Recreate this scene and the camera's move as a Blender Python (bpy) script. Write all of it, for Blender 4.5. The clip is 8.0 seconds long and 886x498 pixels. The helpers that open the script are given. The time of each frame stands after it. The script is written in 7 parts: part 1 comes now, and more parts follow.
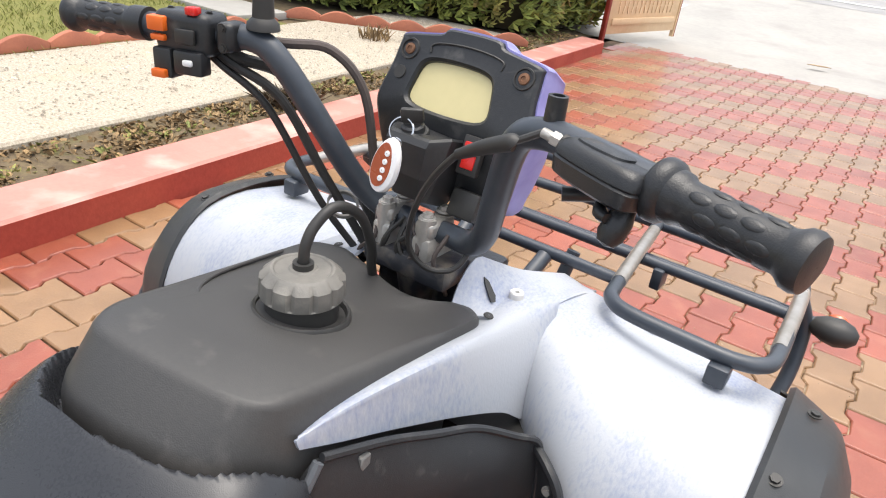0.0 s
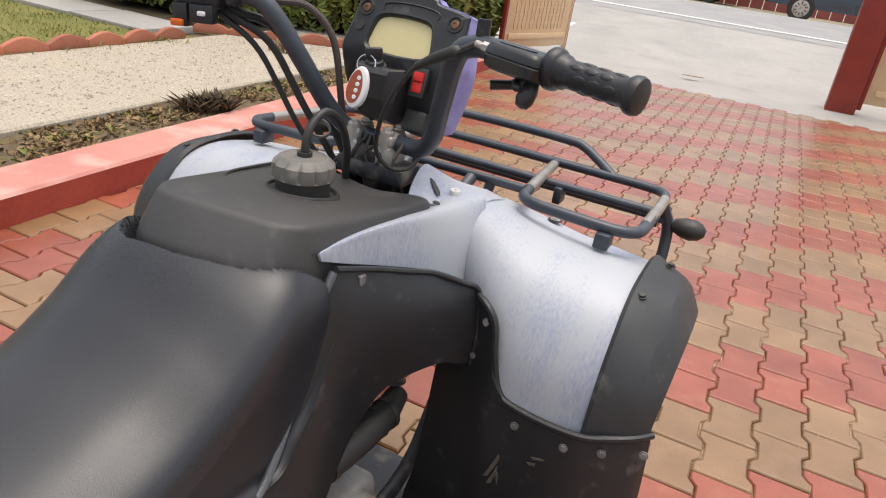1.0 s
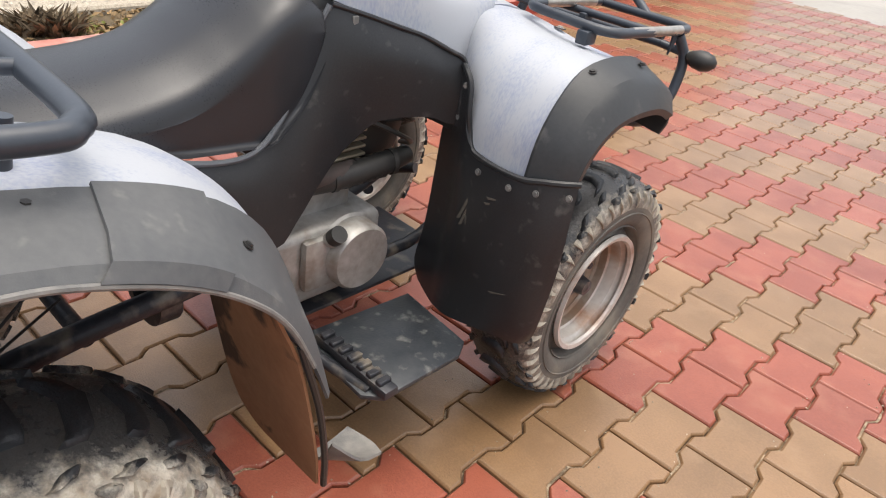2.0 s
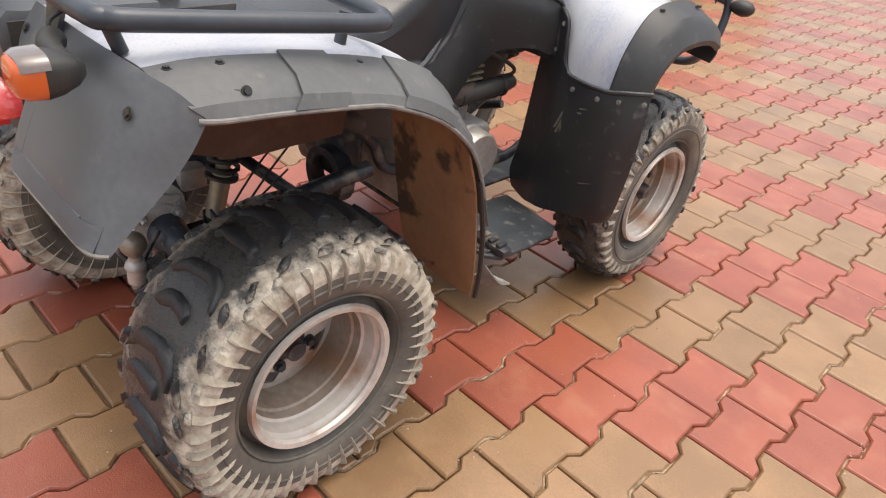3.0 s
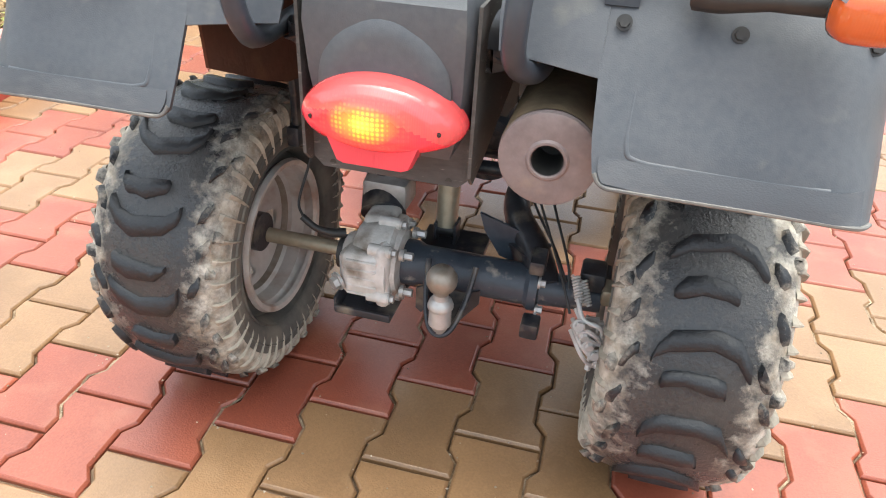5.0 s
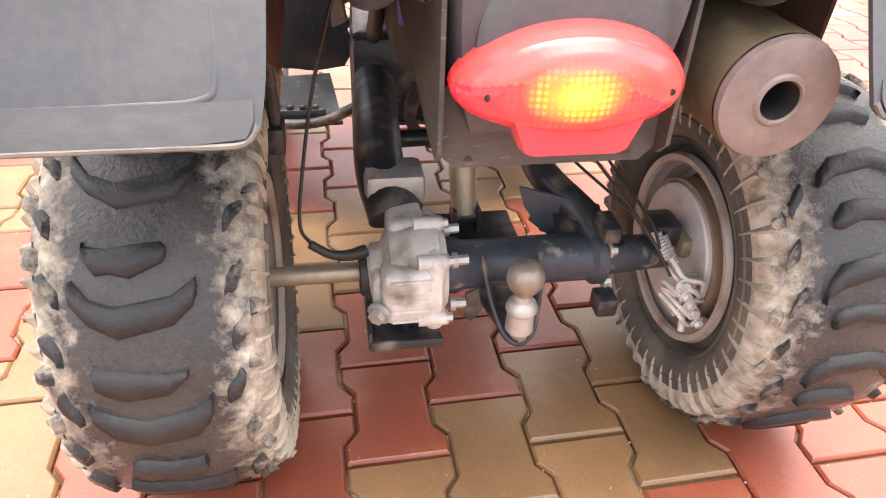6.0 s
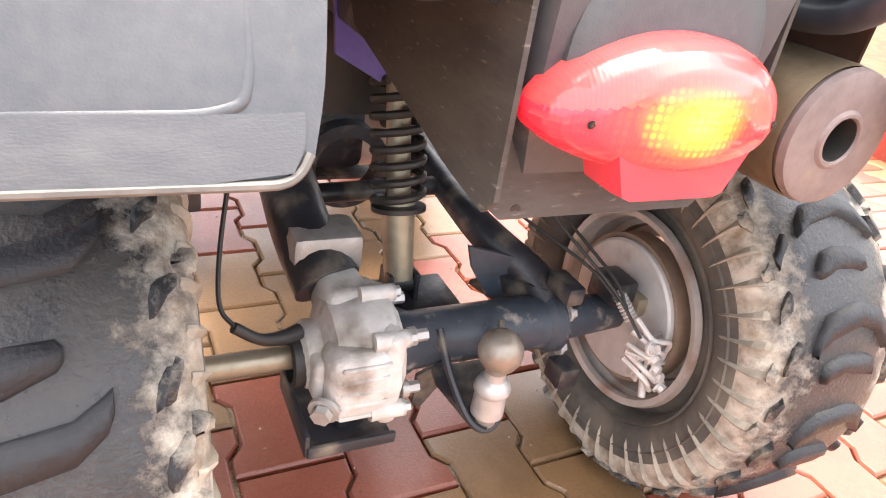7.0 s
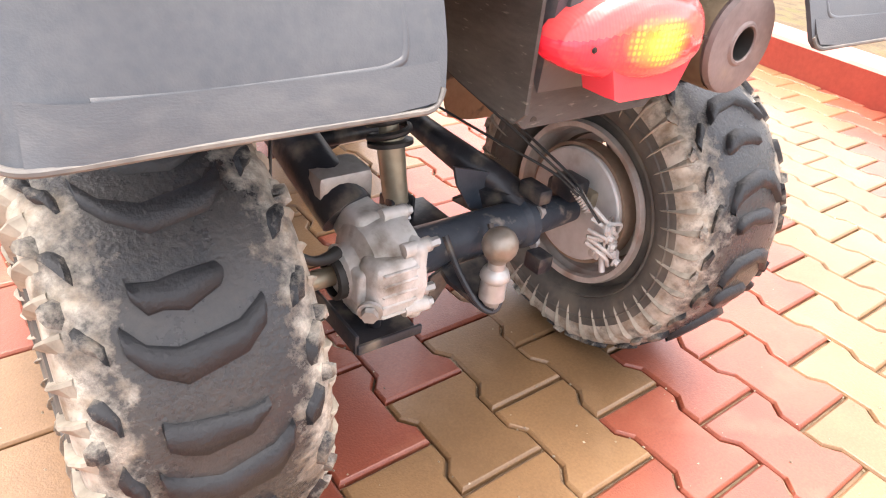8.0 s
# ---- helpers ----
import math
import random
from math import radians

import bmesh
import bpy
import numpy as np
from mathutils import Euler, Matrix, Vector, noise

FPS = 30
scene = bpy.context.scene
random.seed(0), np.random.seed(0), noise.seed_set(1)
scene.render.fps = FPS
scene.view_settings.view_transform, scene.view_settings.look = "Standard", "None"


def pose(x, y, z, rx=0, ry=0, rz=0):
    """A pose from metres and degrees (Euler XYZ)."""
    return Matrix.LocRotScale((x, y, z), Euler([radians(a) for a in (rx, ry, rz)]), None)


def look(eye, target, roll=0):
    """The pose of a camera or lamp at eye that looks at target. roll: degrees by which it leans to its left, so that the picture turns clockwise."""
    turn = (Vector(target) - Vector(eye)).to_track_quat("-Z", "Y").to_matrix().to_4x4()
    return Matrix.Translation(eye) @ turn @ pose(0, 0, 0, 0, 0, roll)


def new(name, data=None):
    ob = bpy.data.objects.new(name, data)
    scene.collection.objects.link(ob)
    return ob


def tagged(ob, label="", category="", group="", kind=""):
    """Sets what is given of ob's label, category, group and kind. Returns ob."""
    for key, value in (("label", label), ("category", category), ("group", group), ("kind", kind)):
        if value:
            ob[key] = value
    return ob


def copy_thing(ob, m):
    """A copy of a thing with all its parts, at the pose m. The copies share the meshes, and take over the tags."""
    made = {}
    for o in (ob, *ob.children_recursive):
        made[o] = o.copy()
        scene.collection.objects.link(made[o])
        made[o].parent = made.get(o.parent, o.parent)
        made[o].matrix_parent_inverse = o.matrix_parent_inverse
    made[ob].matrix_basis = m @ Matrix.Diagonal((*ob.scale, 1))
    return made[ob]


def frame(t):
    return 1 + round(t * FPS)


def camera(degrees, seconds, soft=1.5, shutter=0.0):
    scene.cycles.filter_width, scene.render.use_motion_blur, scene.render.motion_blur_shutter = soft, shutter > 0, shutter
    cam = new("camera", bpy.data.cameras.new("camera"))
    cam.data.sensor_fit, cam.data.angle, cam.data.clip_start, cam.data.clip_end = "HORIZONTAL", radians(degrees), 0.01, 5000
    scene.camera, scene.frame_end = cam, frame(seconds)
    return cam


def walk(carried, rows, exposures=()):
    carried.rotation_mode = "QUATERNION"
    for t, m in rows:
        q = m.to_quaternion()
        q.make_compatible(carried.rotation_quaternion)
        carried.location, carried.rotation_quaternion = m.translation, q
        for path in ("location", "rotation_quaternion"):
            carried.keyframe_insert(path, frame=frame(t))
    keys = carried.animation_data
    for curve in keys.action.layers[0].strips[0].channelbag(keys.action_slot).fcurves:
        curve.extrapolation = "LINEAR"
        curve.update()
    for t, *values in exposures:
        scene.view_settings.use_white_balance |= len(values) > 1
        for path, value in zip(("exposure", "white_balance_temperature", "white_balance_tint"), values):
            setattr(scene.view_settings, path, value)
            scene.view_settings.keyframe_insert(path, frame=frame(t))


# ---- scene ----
cam = camera(66.3, 8.0, soft=1.1)
PATH = [
    (0, (0.389, 0.353, 1.221), (-0.529, 1.884, 0.318), 7.9),
    (0.3, (0.351, 0.317, 1.267), (-0.509, 1.925, 0.444), 7.0),
    (0.5, (0.36, 0.247, 1.28), (-0.464, 1.9, 0.513), 6.0),
    (0.7, (0.407, 0.16, 1.273), (-0.384, 1.831, 0.509), 6.0),
    (1, (0.496, 0.07, 1.173), (-0.212, 1.754, 0.359), 8.7),
    (1.2, (0.563, 0.054, 1.119), (-0.227, 1.679, 0.263), 9.0),
    (1.3, (0.601, 0.052, 1.106), (-0.227, 1.651, 0.235), 9.2),
    (1.5, (0.717, 0.054, 1.071), (-0.297, 1.538, 0.194), 7.0),
    (1.7, (0.819, 0.041, 1.062), (-0.203, 1.463, 0.096), 8.7),
    (2.8, (1.216, -0.444, 1.096), (0.108, 0.832, 0.027), 8.8),
    (3, (1.14, -0.514, 1.08), (0.057, 0.776, 0.001), 8.6),
    (3.5, (0.933, -0.702, 1.019), (-0.02, 0.647, -0.109), 7.2),
    (4, (0.712, -0.883, 0.997), (0.059, 0.667, -0.085), 3.2),
    (4.5, (0.47, -0.93, 0.965), (-0.065, 0.703, -0.059), 3.6),
    (5, (0.206, -0.92, 0.932), (-0.157, 0.712, -0.165), 3.0),
    (5.2, (0.097, -0.917, 0.917), (-0.194, 0.72, -0.194), 2.1),
    (6.3, (-0.273, -0.61, 0.778), (0.325, 0.893, -0.399), 7.3),
    (6.5, (-0.292, -0.553, 0.74), (0.451, 0.898, -0.418), 11.5),
    (7, (-0.342, -0.561, 0.749), (0.538, 0.959, -0.207), 9.9),
    (7.5, (-0.427, -0.646, 0.762), (0.589, 0.735, -0.268), 7.1),
    (8, (-0.533, -0.634, 0.783), (0.56, 0.664, -0.275), 6.8),
]
EXPOSURES = [(0, 1.3, 6500, 8), (.5, .92, 6700, 9), (1, .82, 6700, 10), (1.5, 1.0, 6600, 8), (3, 1.14, 6900, 10), (4, 1.64, 6300, 1), (4.5, 1.8, 6250, 0), (5, 1.92, 6400, 3), (6.3, 2.6, 7300, 15), (7, 2.8, 7000, 12), (8, 2.5, 7000, 14)]
walk(cam, [(t, look(eye, target, roll)) for t, eye, target, roll in PATH], EXPOSURES)

# ---- light ----
world = bpy.data.worlds.new("sky")
world.use_nodes = True
scene.world = world
wn = world.node_tree.nodes
sky = wn.new("ShaderNodeTexSky")
sky.sky_type, sky.sun_disc = "NISHITA", False
sky.sun_elevation, sky.sun_rotation = radians(85), radians(39)
sky.air_density, sky.dust_density, sky.ozone_density = 0.8, 5.0, 0.3
haze = wn.new("ShaderNodeHueSaturation")
haze.inputs["Saturation"].default_value = 0.5
world.node_tree.links.new(sky.outputs[0], haze.inputs["Color"])
world.node_tree.links.new(haze.outputs[0], wn["Background"].inputs[0])
wn["Background"].inputs[1].default_value = 0.15
sun = new("sun", bpy.data.lights.new("sun", "SUN"))
sun.data.energy, sun.data.angle, sun.data.color = 0.5, radians(80), (1.0, 0.92, 0.80)
sun.matrix_world = look((0.2, 0.25, 4.0), (0, 0, 0))

# ---- materials ----


def mat(name, c1, c2=None, rough=(0.5, 0.7), metal=0.0, scale=6.0, fine=70.0, bump=0.1, bscale=250.0, stretch=(1, 1, 1),
        contrast=(0.35, 0.65), rand=0.0, island=False, dust=None, dust_at=(0.5, 0.7), dust_scale=14.0, coat=0.0, coat_rough=0.03):
    """A surface of two colours mixed by a broad and a fine noise, with relief; dust lies over it in patches."""
    m = bpy.data.materials.new(name)
    m.use_nodes = True
    n, l = m.node_tree.nodes, m.node_tree.links
    b = n["Principled BSDF"]
    b.inputs["Metallic"].default_value = metal
    b.inputs["Coat Weight"].default_value, b.inputs["Coat Roughness"].default_value = coat, coat_rough
    co = n.new("ShaderNodeTexCoord")
    mp = n.new("ShaderNodeMapping")
    mp.inputs["Scale"].default_value = stretch
    l.new(co.outputs["Object"], mp.inputs[0])
    if rand and not island:
        # every piece shows another part of the pattern
        sh = n.new("ShaderNodeVectorMath")
        sh.operation = "MULTIPLY"
        sh.inputs[1].default_value = (37, 53, 11)
        l.new(n.new("ShaderNodeObjectInfo").outputs["Random"], sh.inputs[0])
        l.new(sh.outputs[0], mp.inputs["Location"])

    def noisy(s, detail=4.0):
        t = n.new("ShaderNodeTexNoise")
        t.inputs["Scale"].default_value, t.inputs["Detail"].default_value = s, detail
        l.new(mp.outputs[0], t.inputs["Vector"])
        return t.outputs["Fac"]

    def ramp(src, lo, hi, a=0.0, z=1.0):
        r = n.new("ShaderNodeMapRange")
        r.inputs[1].default_value, r.inputs[2].default_value = lo, hi
        r.inputs[3].default_value, r.inputs[4].default_value = a, z
        l.new(src, r.inputs[0])
        return r.outputs[0]

    def blend(fac, a, z):
        x = n.new("ShaderNodeMix")
        x.data_type = "RGBA"
        l.new(fac, x.inputs[0])
        for socket, v in ((x.inputs[6], a), (x.inputs[7], z)):
            if isinstance(v, tuple):
                socket.default_value = (*v, 1)
            else:
                l.new(v, socket)
        return x.outputs[2]

    broad, grain = noisy(scale), noisy(fine, 3.0)
    add = n.new("ShaderNodeMath")
    add.operation = "MULTIPLY_ADD"
    add.inputs[1].default_value = 0.35
    l.new(grain, add.inputs[0])
    sub = n.new("ShaderNodeMath")
    sub.operation = "MULTIPLY"
    sub.inputs[1].default_value = 0.65
    l.new(broad, sub.inputs[0])
    l.new(sub.outputs[0], add.inputs[2])
    mixed = add.outputs[0]
    colour = blend(ramp(mixed, *contrast), c1, c2 or tuple(v * 0.72 for v in c1))
    if dust:
        colour = blend(ramp(noisy(dust_scale, 6.0), *dust_at), colour, dust)
    if rand:
        hs = n.new("ShaderNodeHueSaturation")
        if island:
            src = n.new("ShaderNodeNewGeometry").outputs["Random Per Island"]
        else:
            src = n.new("ShaderNodeObjectInfo").outputs["Random"]
        l.new(ramp(src, 0, 1, 1 - rand, 1 + rand), hs.inputs["Value"])
        l.new(colour, hs.inputs["Color"])
        colour = hs.outputs[0]
    l.new(colour, b.inputs["Base Color"])
    l.new(ramp(mixed, 0.3, 0.7, *rough), b.inputs["Roughness"])
    if bump:
        bp = n.new("ShaderNodeBump")
        bp.inputs["Strength"].default_value, bp.inputs["Distance"].default_value = bump, 0.002
        l.new(noisy(bscale, 2.0), bp.inputs["Height"])
        l.new(bp.outputs[0], b.inputs["Normal"])
    return m


M_red = mat("red paver", (0.31, 0.082, 0.044), (0.235, 0.058, 0.032), (0.34, 0.5), scale=5, fine=220, bump=0.4, bscale=330, contrast=(0.40, 0.60), rand=0.10,
            dust=(0.38, 0.155, 0.09), dust_at=(0.55, 0.9), dust_scale=9, coat=0.45, coat_rough=0.22)
M_tan = mat("tan paver", (0.278, 0.159, 0.075), (0.21, 0.119, 0.055), (0.34, 0.5), scale=5, fine=220, bump=0.4, bscale=330, contrast=(0.40, 0.60), rand=0.10,
            dust=(0.33, 0.205, 0.11), dust_at=(0.55, 0.9), dust_scale=9, coat=0.45, coat_rough=0.22)
M_red_far = mat("red paver far", (0.31, 0.082, 0.044), (0.235, 0.058, 0.032), (0.34, 0.5), scale=5, fine=220, bump=0.4, bscale=330, contrast=(0.40, 0.60), rand=0.10, island=True,
                dust=(0.38, 0.155, 0.09), dust_at=(0.55, 0.9), dust_scale=9, coat=0.45, coat_rough=0.22)
M_tan_far = mat("tan paver far", (0.278, 0.159, 0.075), (0.21, 0.119, 0.055), (0.34, 0.5), scale=5, fine=220, bump=0.4, bscale=330, contrast=(0.40, 0.60), rand=0.10, island=True,
                dust=(0.33, 0.205, 0.11), dust_at=(0.55, 0.9), dust_scale=9, coat=0.45, coat_rough=0.22)
M_joint = mat("joint sand", (0.065, 0.043, 0.027), (0.22, 0.155, 0.10), (0.9, 1.0), scale=5, fine=60, bump=0.5, bscale=200)
M_black = mat("black plastic", (0.014, 0.015, 0.017), (0.026, 0.027, 0.029), (0.28, 0.48), scale=5, fine=300, bump=0.15, bscale=900,
              dust=(0.13, 0.125, 0.115), dust_at=(0.62, 0.95), dust_scale=38)
M_grey = mat("faded grey plastic", (0.070, 0.078, 0.090), (0.105, 0.112, 0.122), (0.36, 0.54), scale=7, fine=120, bump=0.12, bscale=700,
             dust=(0.26, 0.24, 0.2), dust_at=(0.6, 0.95), dust_scale=16)
M_fflare = mat("black arch plastic", (0.024, 0.026, 0.028), (0.042, 0.044, 0.046), (0.36, 0.55), scale=7, fine=120, bump=0.12, bscale=700, dust=(0.22, 0.21, 0.19), dust_at=(0.62, 0.95), dust_scale=18)
M_ball = mat("rusty ball steel", (0.26, 0.21, 0.16), (0.40, 0.36, 0.31), (0.3, 0.5), metal=0.5, scale=30, bump=0.15)
M_scuff = mat("scuffed grey plastic", (0.12, 0.12, 0.118), (0.27, 0.255, 0.23), (0.6, 0.8), scale=9, fine=60, bump=0.2, bscale=400)
M_mark = mat("dull scrape", (0.075, 0.070, 0.060), (0.12, 0.11, 0.09), (0.6, 0.8), scale=60, fine=200, bump=0.2, bscale=400)
M_white = mat("faded white plastic", (0.42, 0.44, 0.475), (0.24, 0.28, 0.41), (0.35, 0.55), scale=6.5, fine=190, bump=0.10, bscale=420,
              stretch=(1.7, 1.0, 0.42), contrast=(0.49, 0.70), dust=(0.42, 0.44, 0.485), dust_at=(0.5, 0.72), dust_scale=5)
M_capp = mat("worn cap plastic", (0.12, 0.115, 0.105), (0.20, 0.19, 0.17), (0.45, 0.65), scale=14, fine=90, bump=0.15, bscale=500, dust=(0.30, 0.28, 0.24), dust_at=(0.6, 0.85), dust_scale=40)
M_violet = mat("violet plastic", (0.20, 0.19, 0.48), (0.33, 0.32, 0.62), (0.35, 0.5), scale=8, bump=0.05)
M_bracket = mat("blue violet paint", (0.075, 0.075, 0.40), (0.12, 0.12, 0.50), (0.35, 0.5), scale=8, bump=0.1)
M_tank = mat("sun faded black plastic", (0.042, 0.041, 0.041), (0.06, 0.058, 0.056), (0.42, 0.6), scale=5, fine=200, bump=0.12, bscale=800,
             dust=(0.15, 0.14, 0.13), dust_at=(0.62, 0.9), dust_scale=18)
M_edge = mat("scuffed panel edge", (0.10, 0.10, 0.10), (0.23, 0.215, 0.19), (0.5, 0.7), scale=20, fine=90)
M_seat = mat("seat vinyl", (0.021, 0.0225, 0.026), (0.030, 0.031, 0.035), (0.24, 0.36), scale=4, fine=400, bump=0.12, bscale=1100)
M_flare = mat("weathered grey plastic", (0.066, 0.070, 0.075), (0.11, 0.112, 0.114), (0.5, 0.68), scale=7, fine=90, bump=0.12, bscale=600,
              dust=(0.24, 0.23, 0.21), dust_at=(0.62, 0.9), dust_scale=24)
M_side = mat("scratched dark plastic", (0.05, 0.048, 0.045), (0.10, 0.095, 0.088), (0.6, 0.8), scale=8, fine=70, bump=0.3, bscale=300, stretch=(1, 1, 4),
             dust=(0.3, 0.28, 0.25), dust_at=(0.64, 0.8), dust_scale=60)
M_wall = mat("sidewall rubber", (0.088, 0.082, 0.073), (0.15, 0.138, 0.118), (0.7, 0.9), scale=9, fine=90, bump=0.3, bscale=300,
             dust=(0.25, 0.215, 0.165), dust_at=(0.5, 0.8), dust_scale=9)
M_rib = mat("dusty shoulder rubber", (0.22, 0.195, 0.155), (0.47, 0.42, 0.34), (0.8, 0.95), scale=14, fine=90, bump=0.3, bscale=300)
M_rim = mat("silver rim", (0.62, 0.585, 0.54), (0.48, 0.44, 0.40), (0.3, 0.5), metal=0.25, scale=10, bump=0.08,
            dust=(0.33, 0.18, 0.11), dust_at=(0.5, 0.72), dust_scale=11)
M_alu = mat("cast aluminium", (0.52, 0.51, 0.49), (0.36, 0.34, 0.31), (0.4, 0.6), metal=0.6, scale=18, bump=0.3, bscale=350,
            dust=(0.22, 0.17, 0.12), dust_at=(0.55, 0.8))
M_case = mat("gearbox casting", (0.72, 0.70, 0.67), (0.5, 0.47, 0.42), (0.5, 0.7), metal=0.1, scale=16, bump=0.4, bscale=260,
             dust=(0.16, 0.12, 0.08), dust_at=(0.56, 0.74), dust_scale=13)
M_steel = mat("galvanised steel", (0.58, 0.57, 0.55), (0.40, 0.38, 0.35), (0.3, 0.5), metal=0.4, scale=20, bump=0.1,
              dust=(0.25, 0.18, 0.12), dust_at=(0.6, 0.85))
M_barrel = mat("dust stained barrel", (0.36, 0.27, 0.20), (0.24, 0.17, 0.12), (0.5, 0.7), metal=0.2, scale=9, bump=0.1)
M_bronze = mat("dull shaft metal", (0.44, 0.39, 0.29), (0.33, 0.28, 0.2), (0.35, 0.5), metal=0.5, scale=25, bump=0.1)
M_frame = mat("black painted steel", (0.02, 0.021, 0.025), (0.04, 0.042, 0.05), (0.3, 0.5), scale=12, bump=0.2, bscale=200,
              dust=(0.26, 0.22, 0.17), dust_at=(0.52, 0.80), dust_scale=22)
M_axle = mat("chipped blue-black paint", (0.035, 0.046, 0.062), (0.065, 0.08, 0.10), (0.3, 0.5), scale=14, bump=0.2, bscale=200, dust=(0.34, 0.31, 0.27), dust_at=(0.58, 0.74), dust_scale=45)
M_board = mat("dusty foot board", (0.03, 0.036, 0.044), (0.055, 0.06, 0.066), (0.25, 0.45), scale=9, fine=60, bump=0.2, bscale=200, dust=(0.19, 0.19, 0.18), dust_at=(0.58, 0.74), dust_scale=34)
M_tube = mat("rack paint", (0.034, 0.042, 0.055), (0.055, 0.064, 0.078), (0.28, 0.45), scale=12, bump=0.05)
M_bare = mat("worn bare steel", (0.52, 0.49, 0.45), (0.38, 0.35, 0.31), (0.25, 0.4), metal=0.7, scale=30, bump=0.05)
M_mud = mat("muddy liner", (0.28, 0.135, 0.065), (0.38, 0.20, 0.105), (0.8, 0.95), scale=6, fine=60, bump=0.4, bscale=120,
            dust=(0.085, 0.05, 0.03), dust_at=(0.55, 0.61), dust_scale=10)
# darker brown than the muddy flap, with lighter brown patches
M_roof = mat("dark brown liner", (0.135, 0.06, 0.036), (0.085, 0.042, 0.028), (0.75, 0.9), scale=7, fine=60, bump=0.4, bscale=120,
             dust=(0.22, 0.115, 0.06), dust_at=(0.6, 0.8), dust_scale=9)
M_cap = mat("heat greyed end cap", (0.27, 0.225, 0.22), (0.19, 0.15, 0.145), (0.5, 0.7), metal=0.2, scale=12, fine=90, bump=0.2, bscale=250, dust=(0.33, 0.26, 0.2), dust_at=(0.58, 0.8), dust_scale=20)
M_shell = mat("browned muffler shell", (0.20, 0.155, 0.095), (0.12, 0.09, 0.06), (0.5, 0.7), metal=0.3, scale=9, bump=0.2, bscale=250)
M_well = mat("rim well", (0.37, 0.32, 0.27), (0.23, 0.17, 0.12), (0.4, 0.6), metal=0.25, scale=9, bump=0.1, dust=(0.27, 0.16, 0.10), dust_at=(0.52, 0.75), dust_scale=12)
M_band = mat("scuffed panel band", (0.078, 0.085, 0.096), (0.112, 0.117, 0.125), (0.5, 0.7), scale=9, fine=60, bump=0.15, bscale=500, stretch=(0.8, 1, 2.0), contrast=(0.45, 0.62))
M_rust = mat("scorched steel", (0.065, 0.056, 0.055), (0.12, 0.095, 0.085), (0.6, 0.8), metal=0.3, scale=9, bump=0.25, bscale=250)
M_rusty = mat("rusted screw", (0.22, 0.11, 0.06), (0.12, 0.06, 0.035), (0.6, 0.8), metal=0.3, scale=60, bump=0.2)
M_hose = mat("rubber hose", (0.02, 0.02, 0.02), (0.04, 0.038, 0.035), (0.4, 0.6), bump=0.05)
M_screen = mat("pale yellow display", (0.66, 0.58, 0.31), (0.60, 0.53, 0.28), (0.4, 0.5), bump=0.0)
M_switch = mat("red switch", (0.65, 0.02, 0.015), (0.5, 0.015, 0.01), (0.25, 0.35), bump=0.0)
M_orange = mat("orange button", (0.8, 0.16, 0.02), (0.7, 0.12, 0.015), (0.3, 0.4), bump=0.0)
M_drum = mat("worn drum steel", (0.75, 0.74, 0.72), (0.62, 0.6, 0.57), (0.4, 0.6), metal=0.2, scale=14, bump=0.1, dust=(0.3, 0.2, 0.13), dust_at=(0.6, 0.85))
M_chrome = mat("chrome", (0.75, 0.75, 0.75), (0.65, 0.65, 0.65), (0.12, 0.2), metal=1.0, bump=0.0)
M_fob = mat("white fob shell", (0.8, 0.8, 0.8), (0.7, 0.7, 0.72), (0.25, 0.35), bump=0.0)
M_fobr = mat("brown fob face", (0.33, 0.07, 0.025), (0.28, 0.055, 0.02), (0.25, 0.35), bump=0.0)
M_kerb = mat("red painted concrete face", (0.40, 0.062, 0.036), (0.29, 0.042, 0.026), (0.6, 0.8), scale=3, fine=50, bump=0.4, bscale=90)
M_kerbtop = mat("faded red painted concrete", (0.47, 0.185, 0.15), (0.53, 0.24, 0.195), (0.6, 0.8), scale=3, fine=50, bump=0.3, bscale=90,
                dust=(0.62, 0.42, 0.36), dust_at=(0.5, 0.8), dust_scale=5)
M_post = mat("red painted steel", (0.30, 0.035, 0.022), (0.22, 0.028, 0.018), (0.4, 0.6), scale=5, bump=0.15)
M_concrete = mat("pale concrete", (0.31, 0.30, 0.28), (0.39, 0.375, 0.35), (0.75, 0.9), scale=1.2, fine=14, bump=0.3, bscale=60, dust=(0.27, 0.26, 0.24), dust_at=(0.55, 0.8), dust_scale=1.6)
M_road = mat("grey asphalt", (0.25, 0.25, 0.25), (0.33, 0.325, 0.32), (0.8, 0.9), scale=2, fine=40, bump=0.3, bscale=90)
M_paint = mat("white road paint", (0.75, 0.75, 0.73), (0.6, 0.6, 0.58), (0.7, 0.8), scale=4)
M_gravel = mat("white gravel", (0.48, 0.43, 0.345), (0.30, 0.255, 0.195), (0.85, 0.95), scale=80, fine=220, bump=0.8, bscale=150, contrast=(0.40, 0.62), dust=(0.40, 0.33, 0.22), dust_at=(0.62, 0.8), dust_scale=2.5)
M_soil = mat("dry soil", (0.075, 0.052, 0.03), (0.16, 0.12, 0.065), (0.9, 1.0), scale=12, fine=70, bump=1.0, bscale=60, dust=(0.10, 0.10, 0.03), dust_at=(0.55, 0.75), dust_scale=6)
M_grass = mat("lawn soil", (0.13, 0.14, 0.03), (0.21, 0.19, 0.055), (0.9, 1.0), scale=4, fine=60, bump=0.8, bscale=120)
